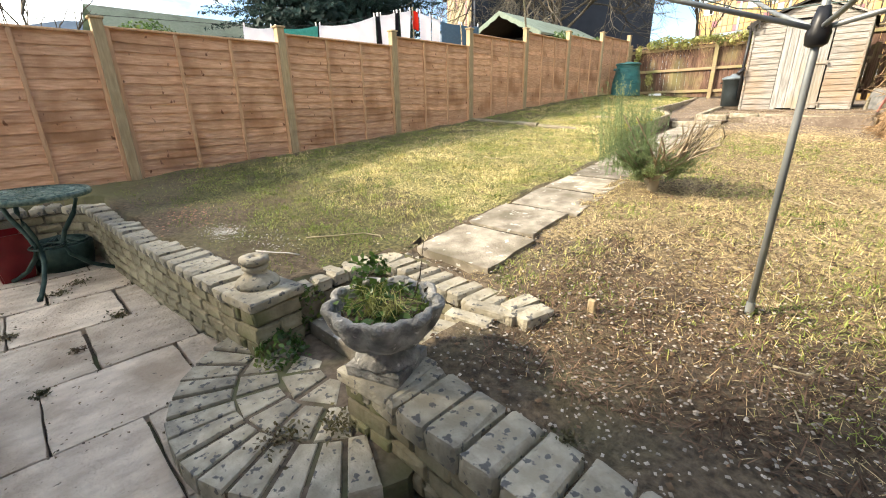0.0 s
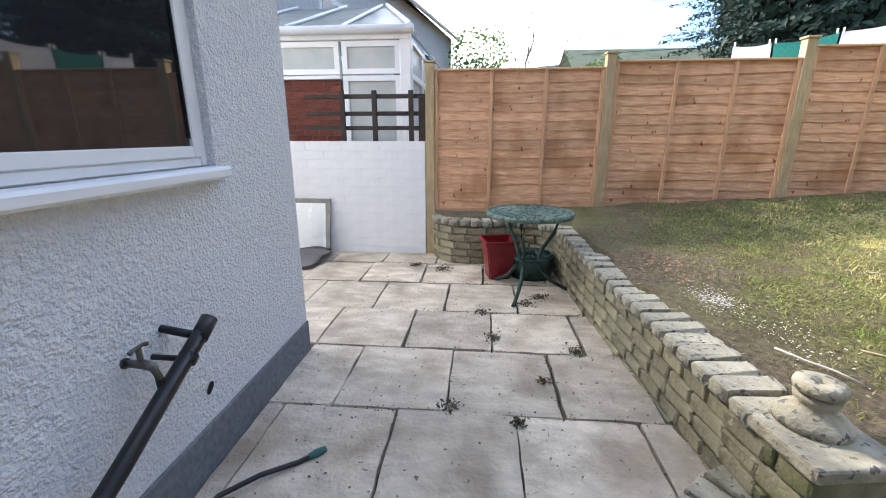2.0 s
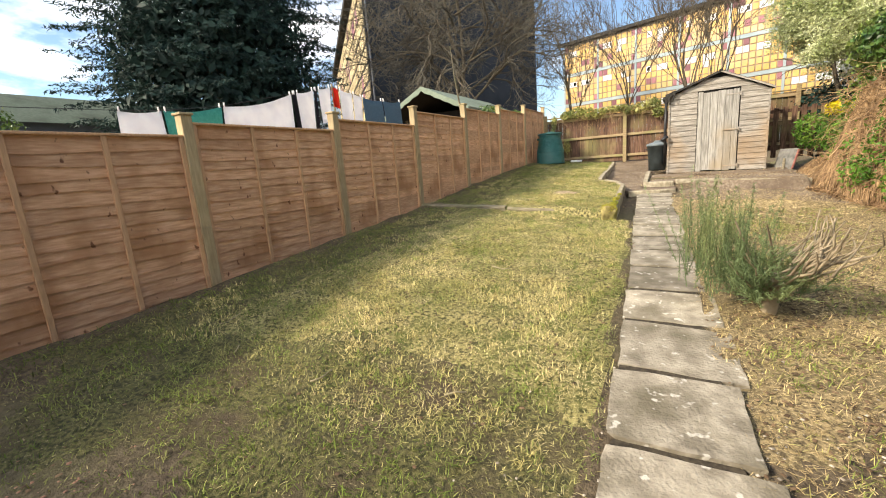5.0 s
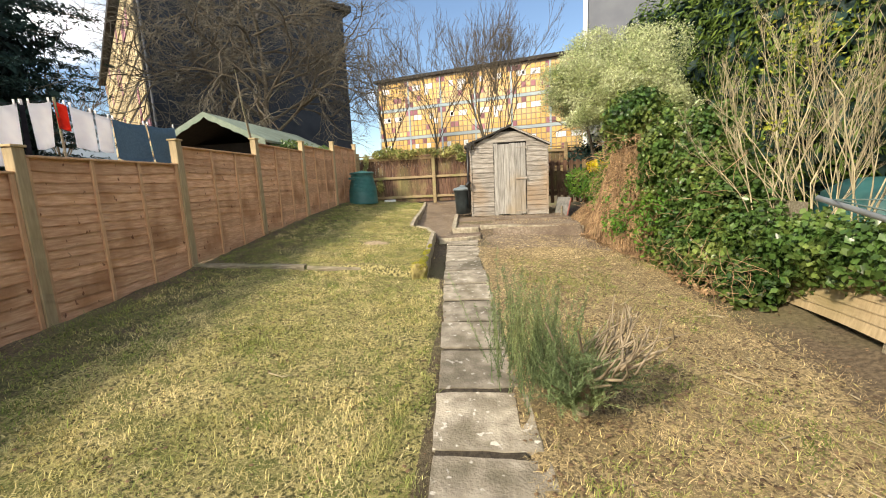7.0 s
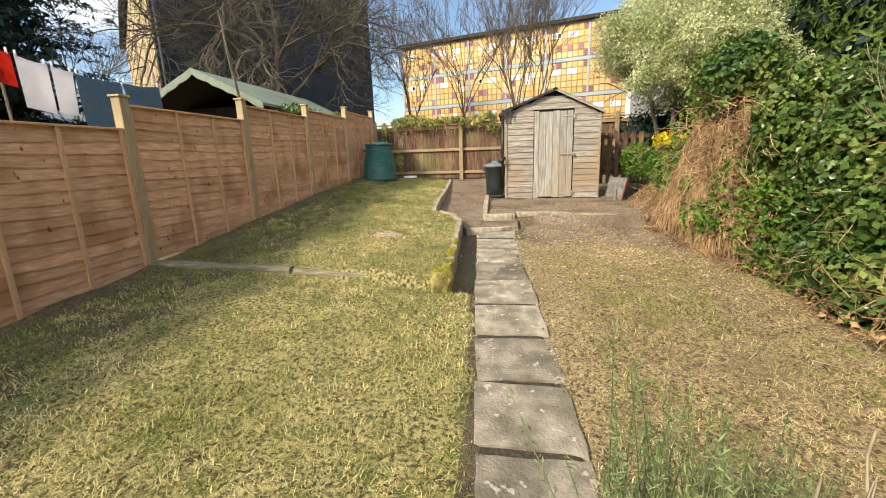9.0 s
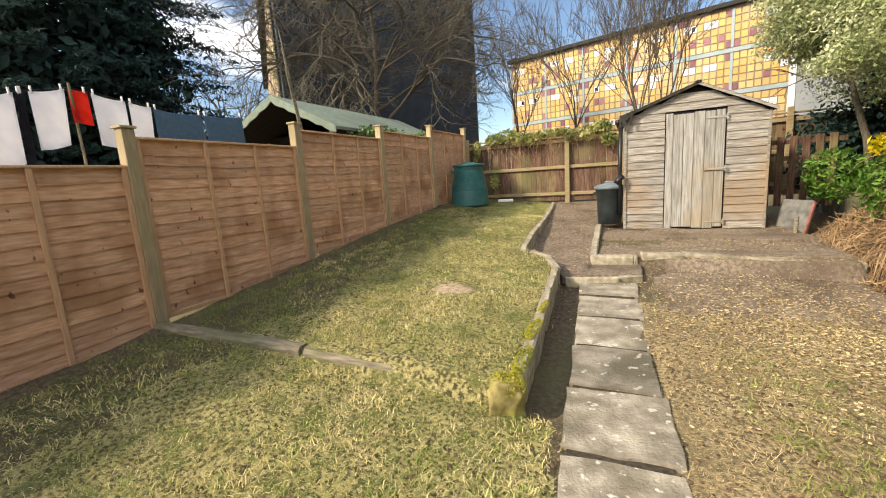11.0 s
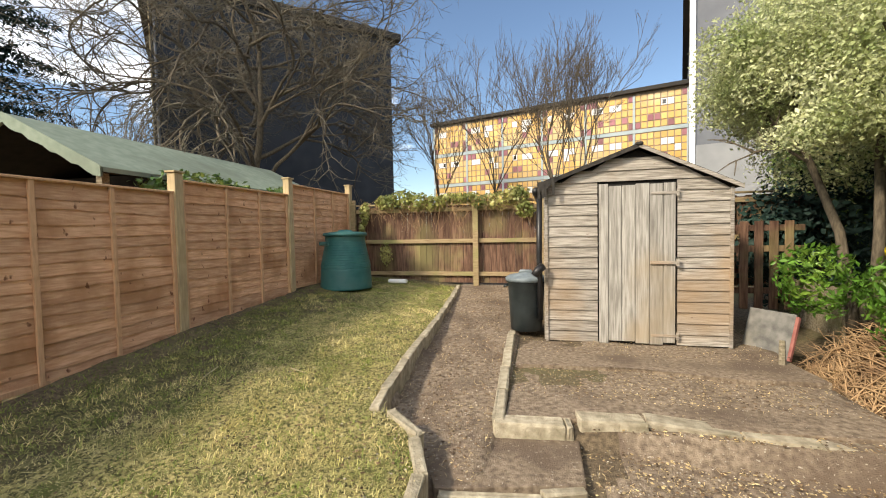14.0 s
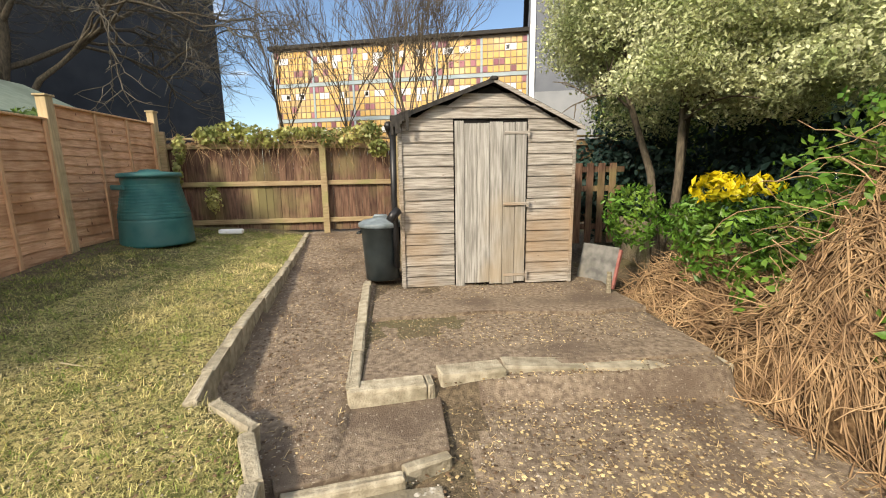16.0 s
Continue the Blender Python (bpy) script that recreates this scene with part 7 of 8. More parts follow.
def neighbour_house():
    e = base("neighbour_house", (-3.6, -3.5, 0.0), "pale rendered neighbouring house with a dark tiled roof", "house", rz=168.5)
    # runs along its own x away from the garden, eaves on its own y = 0 side
    # near end and roof height stretched past the visible roofline to shade the patio
    L, Dp, H, R = 13.0, 8.4, 5.7, 9.4
    M_NW = mat("pale_house_render", (0.5, 0.52, 0.54), (0.6, 0.62, 0.63), 0.9, 9, 0.3)
    M_TILE = mat("dark_roof_tile", (0.06, 0.058, 0.062), (0.1, 0.095, 0.1), 0.8, 6, 0.4, stretch=(1, 1, 8))
    bm = bmesh.new()
    vs = [bm.verts.new(v) for v in ((0, 0, 0), (0, Dp, 0), (0, Dp, H), (0, Dp / 2, R - 0.1), (0, 0, H))]
    ws = [bm.verts.new(v.co + Vector((L, 0, 0))) for v in vs]
    bm.faces.new(vs)
    bm.faces.new(ws[::-1])
    for k in range(5):
        bm.faces.new((vs[k], vs[(k + 1) % 5], ws[(k + 1) % 5], ws[k]))
    bmesh.ops.recalc_face_normals(bm, faces=bm.faces)
    part("wall", bm, M_NW, e)
    for sy in (0, 1):
        bm = bmesh.new()
        a, b = (-0.3, H - 0.1) if sy == 0 else (Dp + 0.3, H - 0.1)
        vs = [bm.verts.new(v) for v in ((-0.3, a, b), (L + 0.3, a, b), (L + 0.3, Dp / 2, R), (-0.3, Dp / 2, R))]
        ws = [bm.verts.new(v.co + Vector((0, 0, 0.1))) for v in vs]
        bm.faces.new(vs)
        bm.faces.new(ws[::-1])
        for k in range(4):
            bm.faces.new((vs[k], vs[(k + 1) % 4], ws[(k + 1) % 4], ws[k]))
        bmesh.ops.recalc_face_normals(bm, faces=bm.faces)
        part("roof", bm, M_TILE, e)
    part("gutter", tube([(-0.3, -0.36, H - 0.05), (L + 0.3, -0.36, H - 0.05)], 0.06, 6), M_UPVC, e)
    ch = part("chimney", boxes((9.0, 9.8, Dp / 2 - 0.4, Dp / 2 + 0.4, R - 0.6, R + 1.2), bevel=0.02), mat("chimney_brick", (0.16, 0.06, 0.045), (0.22, 0.09, 0.07), 0.9, 14, 0.4), e)
    for k in range(3):
        wf = part("window_frame", boxes((2 + 3.5 * k, 3.4 + 3.5 * k, -0.05, 0.0, 3.2, 4.5)), M_UPVC, e)
        part("pane", boxes((2.1 + 3.5 * k, 3.3 + 3.5 * k, -0.06, -0.052, 3.3, 4.4)), M_GLASS, wf)
    return e


nh = neighbour_house()
nh.matrix_basis = pose(-3.3, -3.55, 0, 0, 0, 168.3)

# ---------- distance ----------
# distance haze is mixed into the grey-blue hill colour
M_HILL = mat("hazy_hill", (0.16, 0.2, 0.24), (0.2, 0.24, 0.28), 1.0, 0.01, 0.0)
bm = bmesh.new()
prev = None
for k in range(61):
    a = radians(120 + 110 * k / 60)
    x, y = 900 * math.cos(a), 900 * math.sin(a)
    hgt = 125 + 16 * math.sin(k * 0.31) + 7 * noise.noise((k * 0.5, 0, 0))
    cur = [bm.verts.new((x, y, -40)), bm.verts.new((x, y, hgt)), bm.verts.new((x * 1.25, y * 1.25, hgt * 0.9))]
    if prev:
        bm.faces.new((prev[0], cur[0], cur[1], prev[1]))
        bm.faces.new((prev[1], cur[1], cur[2], prev[2]))
    prev = cur
tagged(mesh_ob("backdrop_hills", bm, M_HILL, smooth=True), "hazy grey-blue hills on the horizon", "hills", kind="structure")

M_YEL = mat("yellow_facade_panel", (0.63, 0.37, 0.1), (0.69, 0.46, 0.18), 0.6, 0.4, 0.0, c3=(0.64, 0.49, 0.28), scale2=0.3, rand=0.14, island=True)
M_MAR = mat("maroon_facade_panel", (0.22, 0.08, 0.11), (0.34, 0.15, 0.17), 0.6, 0.4, 0.0, rand=0.3, island=True)
M_BEIGE = mat("beige_facade_frame", (0.3, 0.235, 0.165), (0.38, 0.3, 0.22), 0.7, 0.5, 0.0)
M_BLUEBAND = mat("pale_blue_band", (0.3, 0.38, 0.42), (0.38, 0.45, 0.48), 0.7, 0.5, 0.0)
M_WINW = mat("bright_window", (0.65, 0.68, 0.72), (0.82, 0.84, 0.85), 0.2, 0.3, 0.0, rand=0.3, island=True)


def flats(loc, rz, L, H, floors, seed, label, bay=0.45):
    e = base("block_of_flats", loc, label, "apartment block", rz=rz)
    part("wall", boxes((0, L, 0.0, 10.0, -2.0, H)), M_BEIGE, e)
    part("roof_edge", boxes((-0.3, L + 0.3, -0.4, 10.3, H, H + 0.28)), M_FELT, e)
    r = random.Random(seed)
    fh = H / floors
    sets = {"yellow_cladding": (bmesh.new(), M_YEL), "maroon_cladding": (bmesh.new(), M_MAR)}
    n = int(L / bay)
    nwin = 0
    for f in range(floors):
        for q in range(5):
            z0 = f * fh + 0.16 + q * (fh - 0.32) / 5 + 0.045
            z1 = z0 + (fh - 0.32) / 5 - 0.09
            for k in range(n):
                x0, x1 = k * bay + 0.045, (k + 1) * bay - 0.045
                c = k % 8
                if c == 0 and q == 0:
                    part("pilaster", boxes((x0 - 0.16, x0 + 0.02, -0.1, -0.051, f * fh + 0.17, f * fh + fh - 0.17)), M_BLUEBAND, e)
                wnd = q == 3 and c in (1, 2, 4, 5) and r.random() < 0.7 or (q == 2 and c in (4, 6) and r.random() < 0.25)
                if wnd:
                    if nwin < 200:
                        wf = part("window", boxes((x0 - 0.02, x1 + 0.02, -0.06, 0.0, z0 - 0.02, z1 + 0.02)), M_UPVC, e)
                        part("pane", boxes((x0 + 0.06, x1 - 0.06, -0.075, -0.064, z0 + 0.06, z1 - 0.06)), M_WINW if r.random() < 0.85 else M_GLASS, wf)
                    nwin += 1
                else:
                    m = "maroon_cladding" if (r.random() < (0.75 if c in (0, 7) and q in (0, 4) else 0.28 if q == 1 and c in (2, 3, 4) else 0.03)) else "yellow_cladding"
                    box(sets[m][0], x0, x1, -0.05, 0.0, z0, z1)
    for nm, (bm, m) in sets.items():
        tagged(part(nm, bm, m, e), kind="stuff")
    for f in range(1, floors):
        part("floor_band", boxes((0, L, -0.09, -0.052, f * fh - 0.14, f * fh + 0.14)), M_BLUEBAND, e)
    return e


# facade whose corner stands at the far left end
ang = math.degrees(math.atan2(-5.1, 17.4))
flats((-6.9, 48.0, 1.0), ang, 27.0, 11.7, 4, 3, "four-storey flats with a yellow and maroon panel facade")
dk = base("dark_gable_block", (-12.2, 22.2, 0.0), "dark-clad gable end of a tall block of flats", "apartment block", rz=46.1)
W = 10.96
part("wall", boxes((0, W, 0.0, 28.0, -1.0, 13.0)), M_DARKBLD, dk)
part("roof", boxes((-0.5, W + 0.5, -0.3, 28.3, 13.0, 13.35)), M_FELT, dk)
sets = {"stone_cladding": (bmesh.new(), mat("stone_facade_panel", (0.4, 0.31, 0.17), (0.56, 0.46, 0.28), 0.8, 0.4, 0.0, rand=0.25, island=True)), "dark_cladding": (bmesh.new(), M_MAR)}
r6 = random.Random(14)
for f in range(13):
    for k in range(30):
        m = "dark_cladding" if r6.random() < 0.1 else "stone_cladding"
        box(sets[m][0], -0.06, 0.0, 0.1 + k * 0.93, 0.1 + k * 0.93 + 0.7, 0.15 + f * 0.99, 0.15 + f * 0.99 + 0.78)
for nm, (bm, m) in sets.items():
    tagged(part(nm, bm, m, dk), kind="stuff")
part("drainpipe", tube([(0.15, -0.06, 0.0), (0.15, -0.06, 13.0)], 0.06, 6), M_GREYBLD, dk)
gy = base("grey_gable_block", (10.4, 30.0, 0.0), "plain grey gable end of a tall block of flats", "apartment block", rz=-16)
part("wall", boxes((0, 12.0, 0.0, 20.0, -1.0, 15.5)), M_GREYBLD, gy)
part("corner_trim", boxes((-0.14, 0.1, -0.12, 0.02, -1.0, 15.6)), M_UPVC, gy, "white corner trim")
part("roof", boxes((-0.4, 12.4, -0.3, 20.3, 15.5, 15.8)), M_FELT, gy)
part("lower_band", boxes((0.12, 12.0, -0.06, -0.004, 0.0, 6.2)), mat("pale_grey_band", (0.2, 0.21, 0.22), (0.25, 0.26, 0.27), 0.8, 1, 0.1), gy)


def conifer():
    e = base("conifer_tree", (-13.5, 13.5, 0.0), "huge dark green conifer behind the gardens", "tree")
    w = Wood(8)
    w.limb([Vector((0, 0, -0.5)), Vector((0.1, 0, 6)), Vector((0, 0.1, 15.0))], 0.5, 0.06, 9)
    w.limb([Vector((0.8, -0.8, -0.5)), Vector((1.0, -1.0, 5)), Vector((1.1, -1.2, 12.0))], 0.35, 0.06, 9)
    w.mesh("trunk", M_BARK, e)
    rr = np.random.default_rng(23)
    P, D = [], []
    for k in range(1200):
        z = rr.uniform(1.2, 15.0)
        f = (z - 1.2) / 14.5
        R = 5.4 * min(1.0, (f + 0.25) * 2.6) * (1 - max(0, f - 0.5) * 1.25)
        a = rr.uniform(0, 2 * math.pi)
        l = R * rr.uniform(0.72, 1.05)
        d = np.array([math.cos(a), math.sin(a), rr.uniform(-0.08, 0.28)])
        n = 92
        s = rr.uniform(0.3, 1.0, n) ** 0.6
        q = np.array([0, 0, z]) + s[:, None] * d * l + rr.normal(0, 1, (n, 3)) * np.array([0.36, 0.36, 0.13]) * (1.2 - s[:, None])
        q[:, 2] -= 0.35 * s ** 3
        P.append(q)
        D.append(np.tile(d * 0.4 + np.array([0, 0, 0.8]), (n, 1)))
    vs, fs = leaves(np.concatenate(P), np.concatenate(D), 0.19, 0.27, 0.5, 24)
    raw_mesh("crown", vs, fs, M_CONIFER, e, "dense dark sprays")
    core = [(-13.5, 13.5, 1.5 + 1.5 * k, 3.7 * min(1, 0.7 + 0.2 * k) * (1 - max(0, k - 4) * 0.14), 3.7 * min(1, 0.7 + 0.2 * k) * (1 - max(0, k - 4) * 0.14), 1.5) for k in range(9)]
    foliage("inner_crown", core, 22000, 0.38, M_CONIFER, e, 25, 0.5, 0.5, shell=(0.75, 1.05))
    return e


conifer()
bare_tree((-4.6, 18.6, 1.0), 15.5, 5, "large bare spreading tree with drooping twigs", 7, 0.24, 3, 0.2, 0.8, first=3.2, shrink=0.74, thin=0.0036, wander=0.26, boughs=17, bark=mat("olive_twig_bark", (0.085, 0.074, 0.054), (0.17, 0.15, 0.112), 0.9, 3, 0.2))
bare_tree((0.4, 36.0, 1.0), 13.0, 9, "slender bare tree in front of flats", 6, 0.13, 3, -0.2, 0.42, first=4.0)
bare_tree((4.6, 33.0, 1.0), 12.0, 19, "many-stemmed bare tree in front of flats", 6, 0.14, 3, -0.2, 0.4, stems=3, first=4.0)
bare_tree((-4.5, 40.0, 1.0), 14.0, 29, "slender bare tree between blocks of flats", 6, 0.16, 3, -0.2, 0.45, first=4.0)
bare_tree((-20.0, 3.0, 0.2), 8.2, 39, "lopped bare tree beyond the fence", 4, 0.2, 2, 0.0, 0.7, first=2.6)
bare_tree((-26.0, 30.0, 1.0), 12.0, 49, "bare tree beyond the block of flats", 5, 0.2, 3, 0.0, 0.55)
fs_ = base("far_shrub", (-16, -1.0, 1.0), "dark twiggy shrub beyond the fence", "shrub")
foliage("leaves", [(-16.0, 0.3, 5.0, 1.4, 1.5, 1.2), (-16.0, 0.3, 3.4, 1.2, 1.2, 1.5), (-17.0, 6.5, 4.2, 1.0, 1.2, 0.8)], 3200, 0.16, M_IVY, fs_, 97)
fg = base("far_garage", (-24.0, 3.0, 0.0), "long low grey-green roofed building beyond the gardens", "building")
part("wall", boxes((-3, 3, 3.0, 16.0, 0.0, 5.0)), M_GREYBLD, fg)
bm = bmesh.new()
vs = [bm.verts.new(v) for v in ((3.4, 2.6, 4.9), (3.4, 16.4, 4.9), (0, 16.4, 6.6), (0, 2.6, 6.6), (-3.4, 2.6, 4.9), (-3.4, 16.4, 4.9))]
bm.faces.new(vs[:4])
bm.faces.new((vs[3], vs[2], vs[5], vs[4]))
bmesh.ops.solidify(bm, geom=bm.faces[:], thickness=0.1)
part("roof", bm, M_ROOFGREEN, fg)
rb = base("brick_house", (13.5, 2.0, 0.0), "red brick neighbouring house beyond the hedge", "house")
part("wall", boxes((0, 8, -6, 3, 0, 5.2)), mat("warm_brick", (0.3, 0.12, 0.07), (0.4, 0.18, 0.11), 0.9, 10, 0.4, stretch=(1, 1, 3)), rb)
bm = bmesh.new()
vs = [bm.verts.new(v) for v in ((-0.3, -6.3, 5.1), (-0.3, 3.3, 5.1), (4, 3.3, 7.6), (4, -6.3, 7.6), (8.3, -6.3, 5.1), (8.3, 3.3, 5.1))]
bm.faces.new(vs[:4])
bm.faces.new((vs[3], vs[2], vs[5], vs[4]))
bmesh.ops.solidify(bm, geom=bm.faces[:], thickness=0.12)
part("roof", bm, M_FELT, rb)


# ---------- grass and straw ----------
def ground_cover(name, n, area, length_, width, flat, material, label, keep, seed):
    r = np.random.default_rng(seed)
    x, y = r.uniform(area[0], area[1], n), r.uniform(area[2], area[3], n)
    ok = np.array([keep(a, b, c) for a, b, c in zip(x, y, r.uniform(0, 1, n))])
    x, y = x[ok], y[ok]
    m = len(x)
    z = np.array([ground_z(a, b) + 0.022 * noise.noise((a * 2.3, b * 2.3, 0.0)) + 0.017 * noise.noise((a * 7, b * 7, 3.0)) for a, b in zip(x, y)]) - 0.003
    a = r.uniform(0, 2 * math.pi, m)
    l = length_ * r.uniform(0.5, 1.5, m)
    el = np.clip(r.normal(flat, 22, m), -4, 80) * math.pi / 180
    d = np.stack([np.cos(a) * np.cos(el), np.sin(a) * np.cos(el), np.sin(el)], 1)
    s = np.stack([-np.sin(a), np.cos(a), np.zeros(m)], 1) * (width * r.uniform(0.6, 1.4, m))[:, None]
    b = np.stack([x, y, z + (0.006 if flat < 20 else 0)], 1)
    mid = b + d * (l * 0.55)[:, None]
    tip = b + d * l[:, None]
    tip[:, 2] -= 0.25 * l * np.cos(el) * (0.5 if flat > 20 else 0.1)
    vs = np.stack([b - s, b + s, mid + s * 0.8, mid - s * 0.8, tip], 1).reshape(-1, 3)
    i = np.arange(m)[:, None] * 5
    fs = np.concatenate([i + np.array([[0, 1, 2]]), i + np.array([[0, 2, 3]]), i + np.array([[3, 2, 4]])], 0)
    return tagged(raw_mesh(name, vs, fs, material), label, "grass", kind="stuff")


def grass_mat(name, g1, g2, straw, lo, hi):
    return mat(name, g1, g2, 0.75, 3.2, 0.0, c3=straw, scale2=4.2, rand=0.5, island=True, trans=0.2, spec=0.2, lo=lo, hi=hi)


M_GRASS = grass_mat("lawn_blade", (0.17, 0.225, 0.055), (0.52, 0.47, 0.2), (0.72, 0.61, 0.35), 0.43, 0.6)
M_ROUGH = grass_mat("rough_blade", (0.3, 0.31, 0.09), (0.56, 0.5, 0.2), (0.66, 0.52, 0.27), 0.38, 0.62)
M_STRAW = mat("dry_straw", (0.42, 0.31, 0.15), (0.74, 0.58, 0.31), 0.85, 3, 0.0, rand=0.45, island=True, trans=0.1)


M_CLIP = mat("lawn_clipping", (0.44, 0.38, 0.14), (0.76, 0.64, 0.32), 0.85, 1.3, 0.0, c3=(0.26, 0.28, 0.08), scale2=1.1, rand=0.45, island=True, trans=0.1)


def bald(x, y):
    return noise.noise((x * 1.1, y * 1.1, 9.0))


def on_lawn(x, y, u):
    if on_patio(x, y) or x < 0.03 or y > 15.3:
        return False
    if y < 7.7:
        if y < 1.5 and x < 0.6:
            return False
        edge = path_x(y) - 0.02 if y > 2.75 else 3.42
        if x > edge or (y < wall_back(x, 0.25) and x < 3.5):
            return False
        bare = 0.0
        if y < 2.7:
            bare = 0.85 * min(1, (2.75 - y) / 0.9) * (0.7 + 0.7 * bald(x * 2, y * 2))
        bare = max(bare, 0.8 * (1 - min(1, x / 0.35)))
        return u > bare and u > 0.35 - 0.7 * (bald(x, y) + 0.2)
    if math.hypot((x - 2.1) / 0.27, (y - 9.2) / 0.2) < 1 + 0.3 * bald(x * 5, y * 5) and u < 0.93:
        return False
    return x < kerb_x(y) - 0.03 and not (7.6 < y < 7.86) and u > 0.15 - 0.5 * bald(x, y) and u > 0.8 * (1 - min(1, x / 0.25))


def on_rough(x, y, u):
    if on_patio(x, y) or x < path_x(y) + 0.56 or x > 6.45:
        return False
    if x < 4.72 and y < 2.62:
        return False
    if y < RIGHT_WALL[0][1] + 0.6:
        return False
    g = 0.42 * min(1, max(0, (y - 2.3) / 1.4)) * min(1, max(0, (8.2 - y) / 3.5))
    return u < g * (0.55 + 1.1 * noise.noise((x * 0.9, y * 0.9, 4.0)))


def on_straw(x, y, u):
    if on_patio(x, y) or x < path_x(y) + 0.5 or x > 6.5:
        return False
    if x < 4.72 and y < 2.6 or (y < 2.05 + 0.2 * (x - 4.5)):
        return False
    d = 1.0 if y < 9.3 else max(0.06, 1.0 - (y - 9.3) / 1.2)
    if y < 3.3:
        d *= 0.22 + 0.78 * max(0.0, (y - 2.3))
    return u < d * (0.7 + 0.6 * noise.noise((x * 1.7, y * 1.7, 7.0)))


def shaded_turf(x, y):
    """Mossy green lawn, darkened for shade: along the fence and by the patio wall."""
    return x + 0.5 * bald(x * 1.3, y * 1.3) < 0.95 or y + 0.35 * (x - 1.5) + 0.9 * bald(x, y) < 3.3


def pale_share(x, y):
    return min(1.0, max(0.05, (x - 0.5) / 1.1)) * min(1.0, max(0.06, (y - 2.3) / 1.8)) > (x * 913.7 + y * 517.3) % 1.0


# greener mossy blades, with the fence's shade mixed into the darker colour
M_TURF = grass_mat("mossy_shaded_blade", (0.11, 0.15, 0.03), (0.25, 0.27, 0.08), (0.36, 0.31, 0.14), 0.42, 0.62)
ground_cover("lawn_grass", 220000, (0.0, 3.75, 1.4, 15.4), 0.036, 0.0019, 21, M_GRASS, "patchy mown lawn grass, part yellow", lambda x, y, u: on_lawn(x, y, u) and not shaded_turf(x, y), 1)
ground_cover("mossy_turf", 260000, (0.0, 3.75, 1.4, 15.4), 0.032, 0.002, 24, M_TURF, "thin mossy green turf along the fence, darkened for shade", lambda x, y, u: on_lawn(x, y, u) and shaded_turf(x, y) and (x * 313.7 + y * 817.3) % 1.0 < 0.85, 6)
ground_cover("rough_grass", 90000, (3.9, 6.5, 2.0, 9.0), 0.042, 0.0022, 32, M_ROUGH, "thin rough grass between straw", on_rough, 2)
ground_cover("straw_litter", 85000, (3.9, 6.6, 1.9, 11.0), 0.034, 0.0013, 5, M_STRAW, "dry straw and clippings strewn on soil", on_straw, 3)
ground_cover("lawn_clippings", 120000, (0.0, 3.7, 1.5, 15.3), 0.027, 0.0012, 10, M_CLIP, "dry clippings lying on the lawn", lambda x, y, u: on_lawn(x, y, 0.1 + 0.9 * u) and pale_share(x, y), 4)
ground_cover("path_litter", 9000, (2.3, 6.2, 10.0, 15.2), 0.035, 0.0016, 3, M_STRAW, "sparse dry stalks on bare earth", lambda x, y, u: x > kerb_x(y) + 0.05 and u < 0.7, 5)


def tufts_of(name, n, area, keep, material, label, seed, per=14, tall=0.042, rad=0.035):
    """Clumps of longer blades."""
    r = np.random.default_rng(seed)
    X, Y = [], []
    while len(X) < n:
        x, y = r.uniform(area[0], area[1]), r.uniform(area[2], area[3])
        if keep(x, y, r.uniform()):
            X.append(x)
            Y.append(y)
    x = np.repeat(X, per) + r.normal(0, rad, n * per)
    y = np.repeat(Y, per) + r.normal(0, rad, n * per)
    z = np.array([ground_z(a, b) for a, b in zip(x, y)]) + 0.002
    m = len(x)
    a = r.uniform(0, 6.28, m)
    el = np.clip(r.normal(34, 20, m), 5, 80) * math.pi / 180
    l = tall * r.uniform(0.5, 1.5, m)
    d = np.stack([np.cos(a) * np.cos(el), np.sin(a) * np.cos(el), np.sin(el)], 1)
    s = np.stack([-np.sin(a), np.cos(a), np.zeros(m)], 1) * (0.0019 * r.uniform(0.6, 1.5, m))[:, None]
    b = np.stack([x, y, z], 1)
    mid = b + d * (l * 0.55)[:, None]
    tip = b + d * l[:, None]
    tip[:, 2] -= 0.3 * l * np.cos(el)
    vs = np.stack([b - s, b + s, mid + s * 0.8, mid - s * 0.8, tip], 1).reshape(-1, 3)
    i = np.arange(m)[:, None] * 5
    fs = np.concatenate([i + np.array([[0, 1, 2]]), i + np.array([[0, 2, 3]]), i + np.array([[3, 2, 4]])], 0)
    return tagged(raw_mesh(name, vs, fs, material), label, "grass", kind="stuff")


M_TUFT = mat("green_tuft", (0.13, 0.19, 0.035), (0.29, 0.36, 0.08), 0.7, 1.4, 0.0, c3=(0.36, 0.36, 0.13), scale2=2.0, rand=0.4, island=True, trans=0.2, spec=0.2)
M_DARKTWIG = mat("dark_mulch_twig", (0.09, 0.055, 0.032), (0.2, 0.13, 0.08), 0.9, 4, 0.0, rand=0.5, island=True)
tufts_of("lawn_tufts", 2600, (0.1, 3.5, 2.2, 15.2), lambda x, y, u: on_lawn(x, y, 0.9) and u < 0.5 + 0.9 * noise.noise((x * 1.3, y * 1.3, 15.0)) + 0.3 * (x < 1.2), M_TUFT, "greener tufts of longer lawn grass", 21)
tufts_of("rough_tufts", 900, (4.3, 6.4, 2.6, 9.0), lambda x, y, u: on_straw(x, y, 0.0) and u < 0.35 + 1.2 * noise.noise((x * 0.9, y * 0.9, 4.0)), M_TUFT, "green tufts in rough ground", 22)
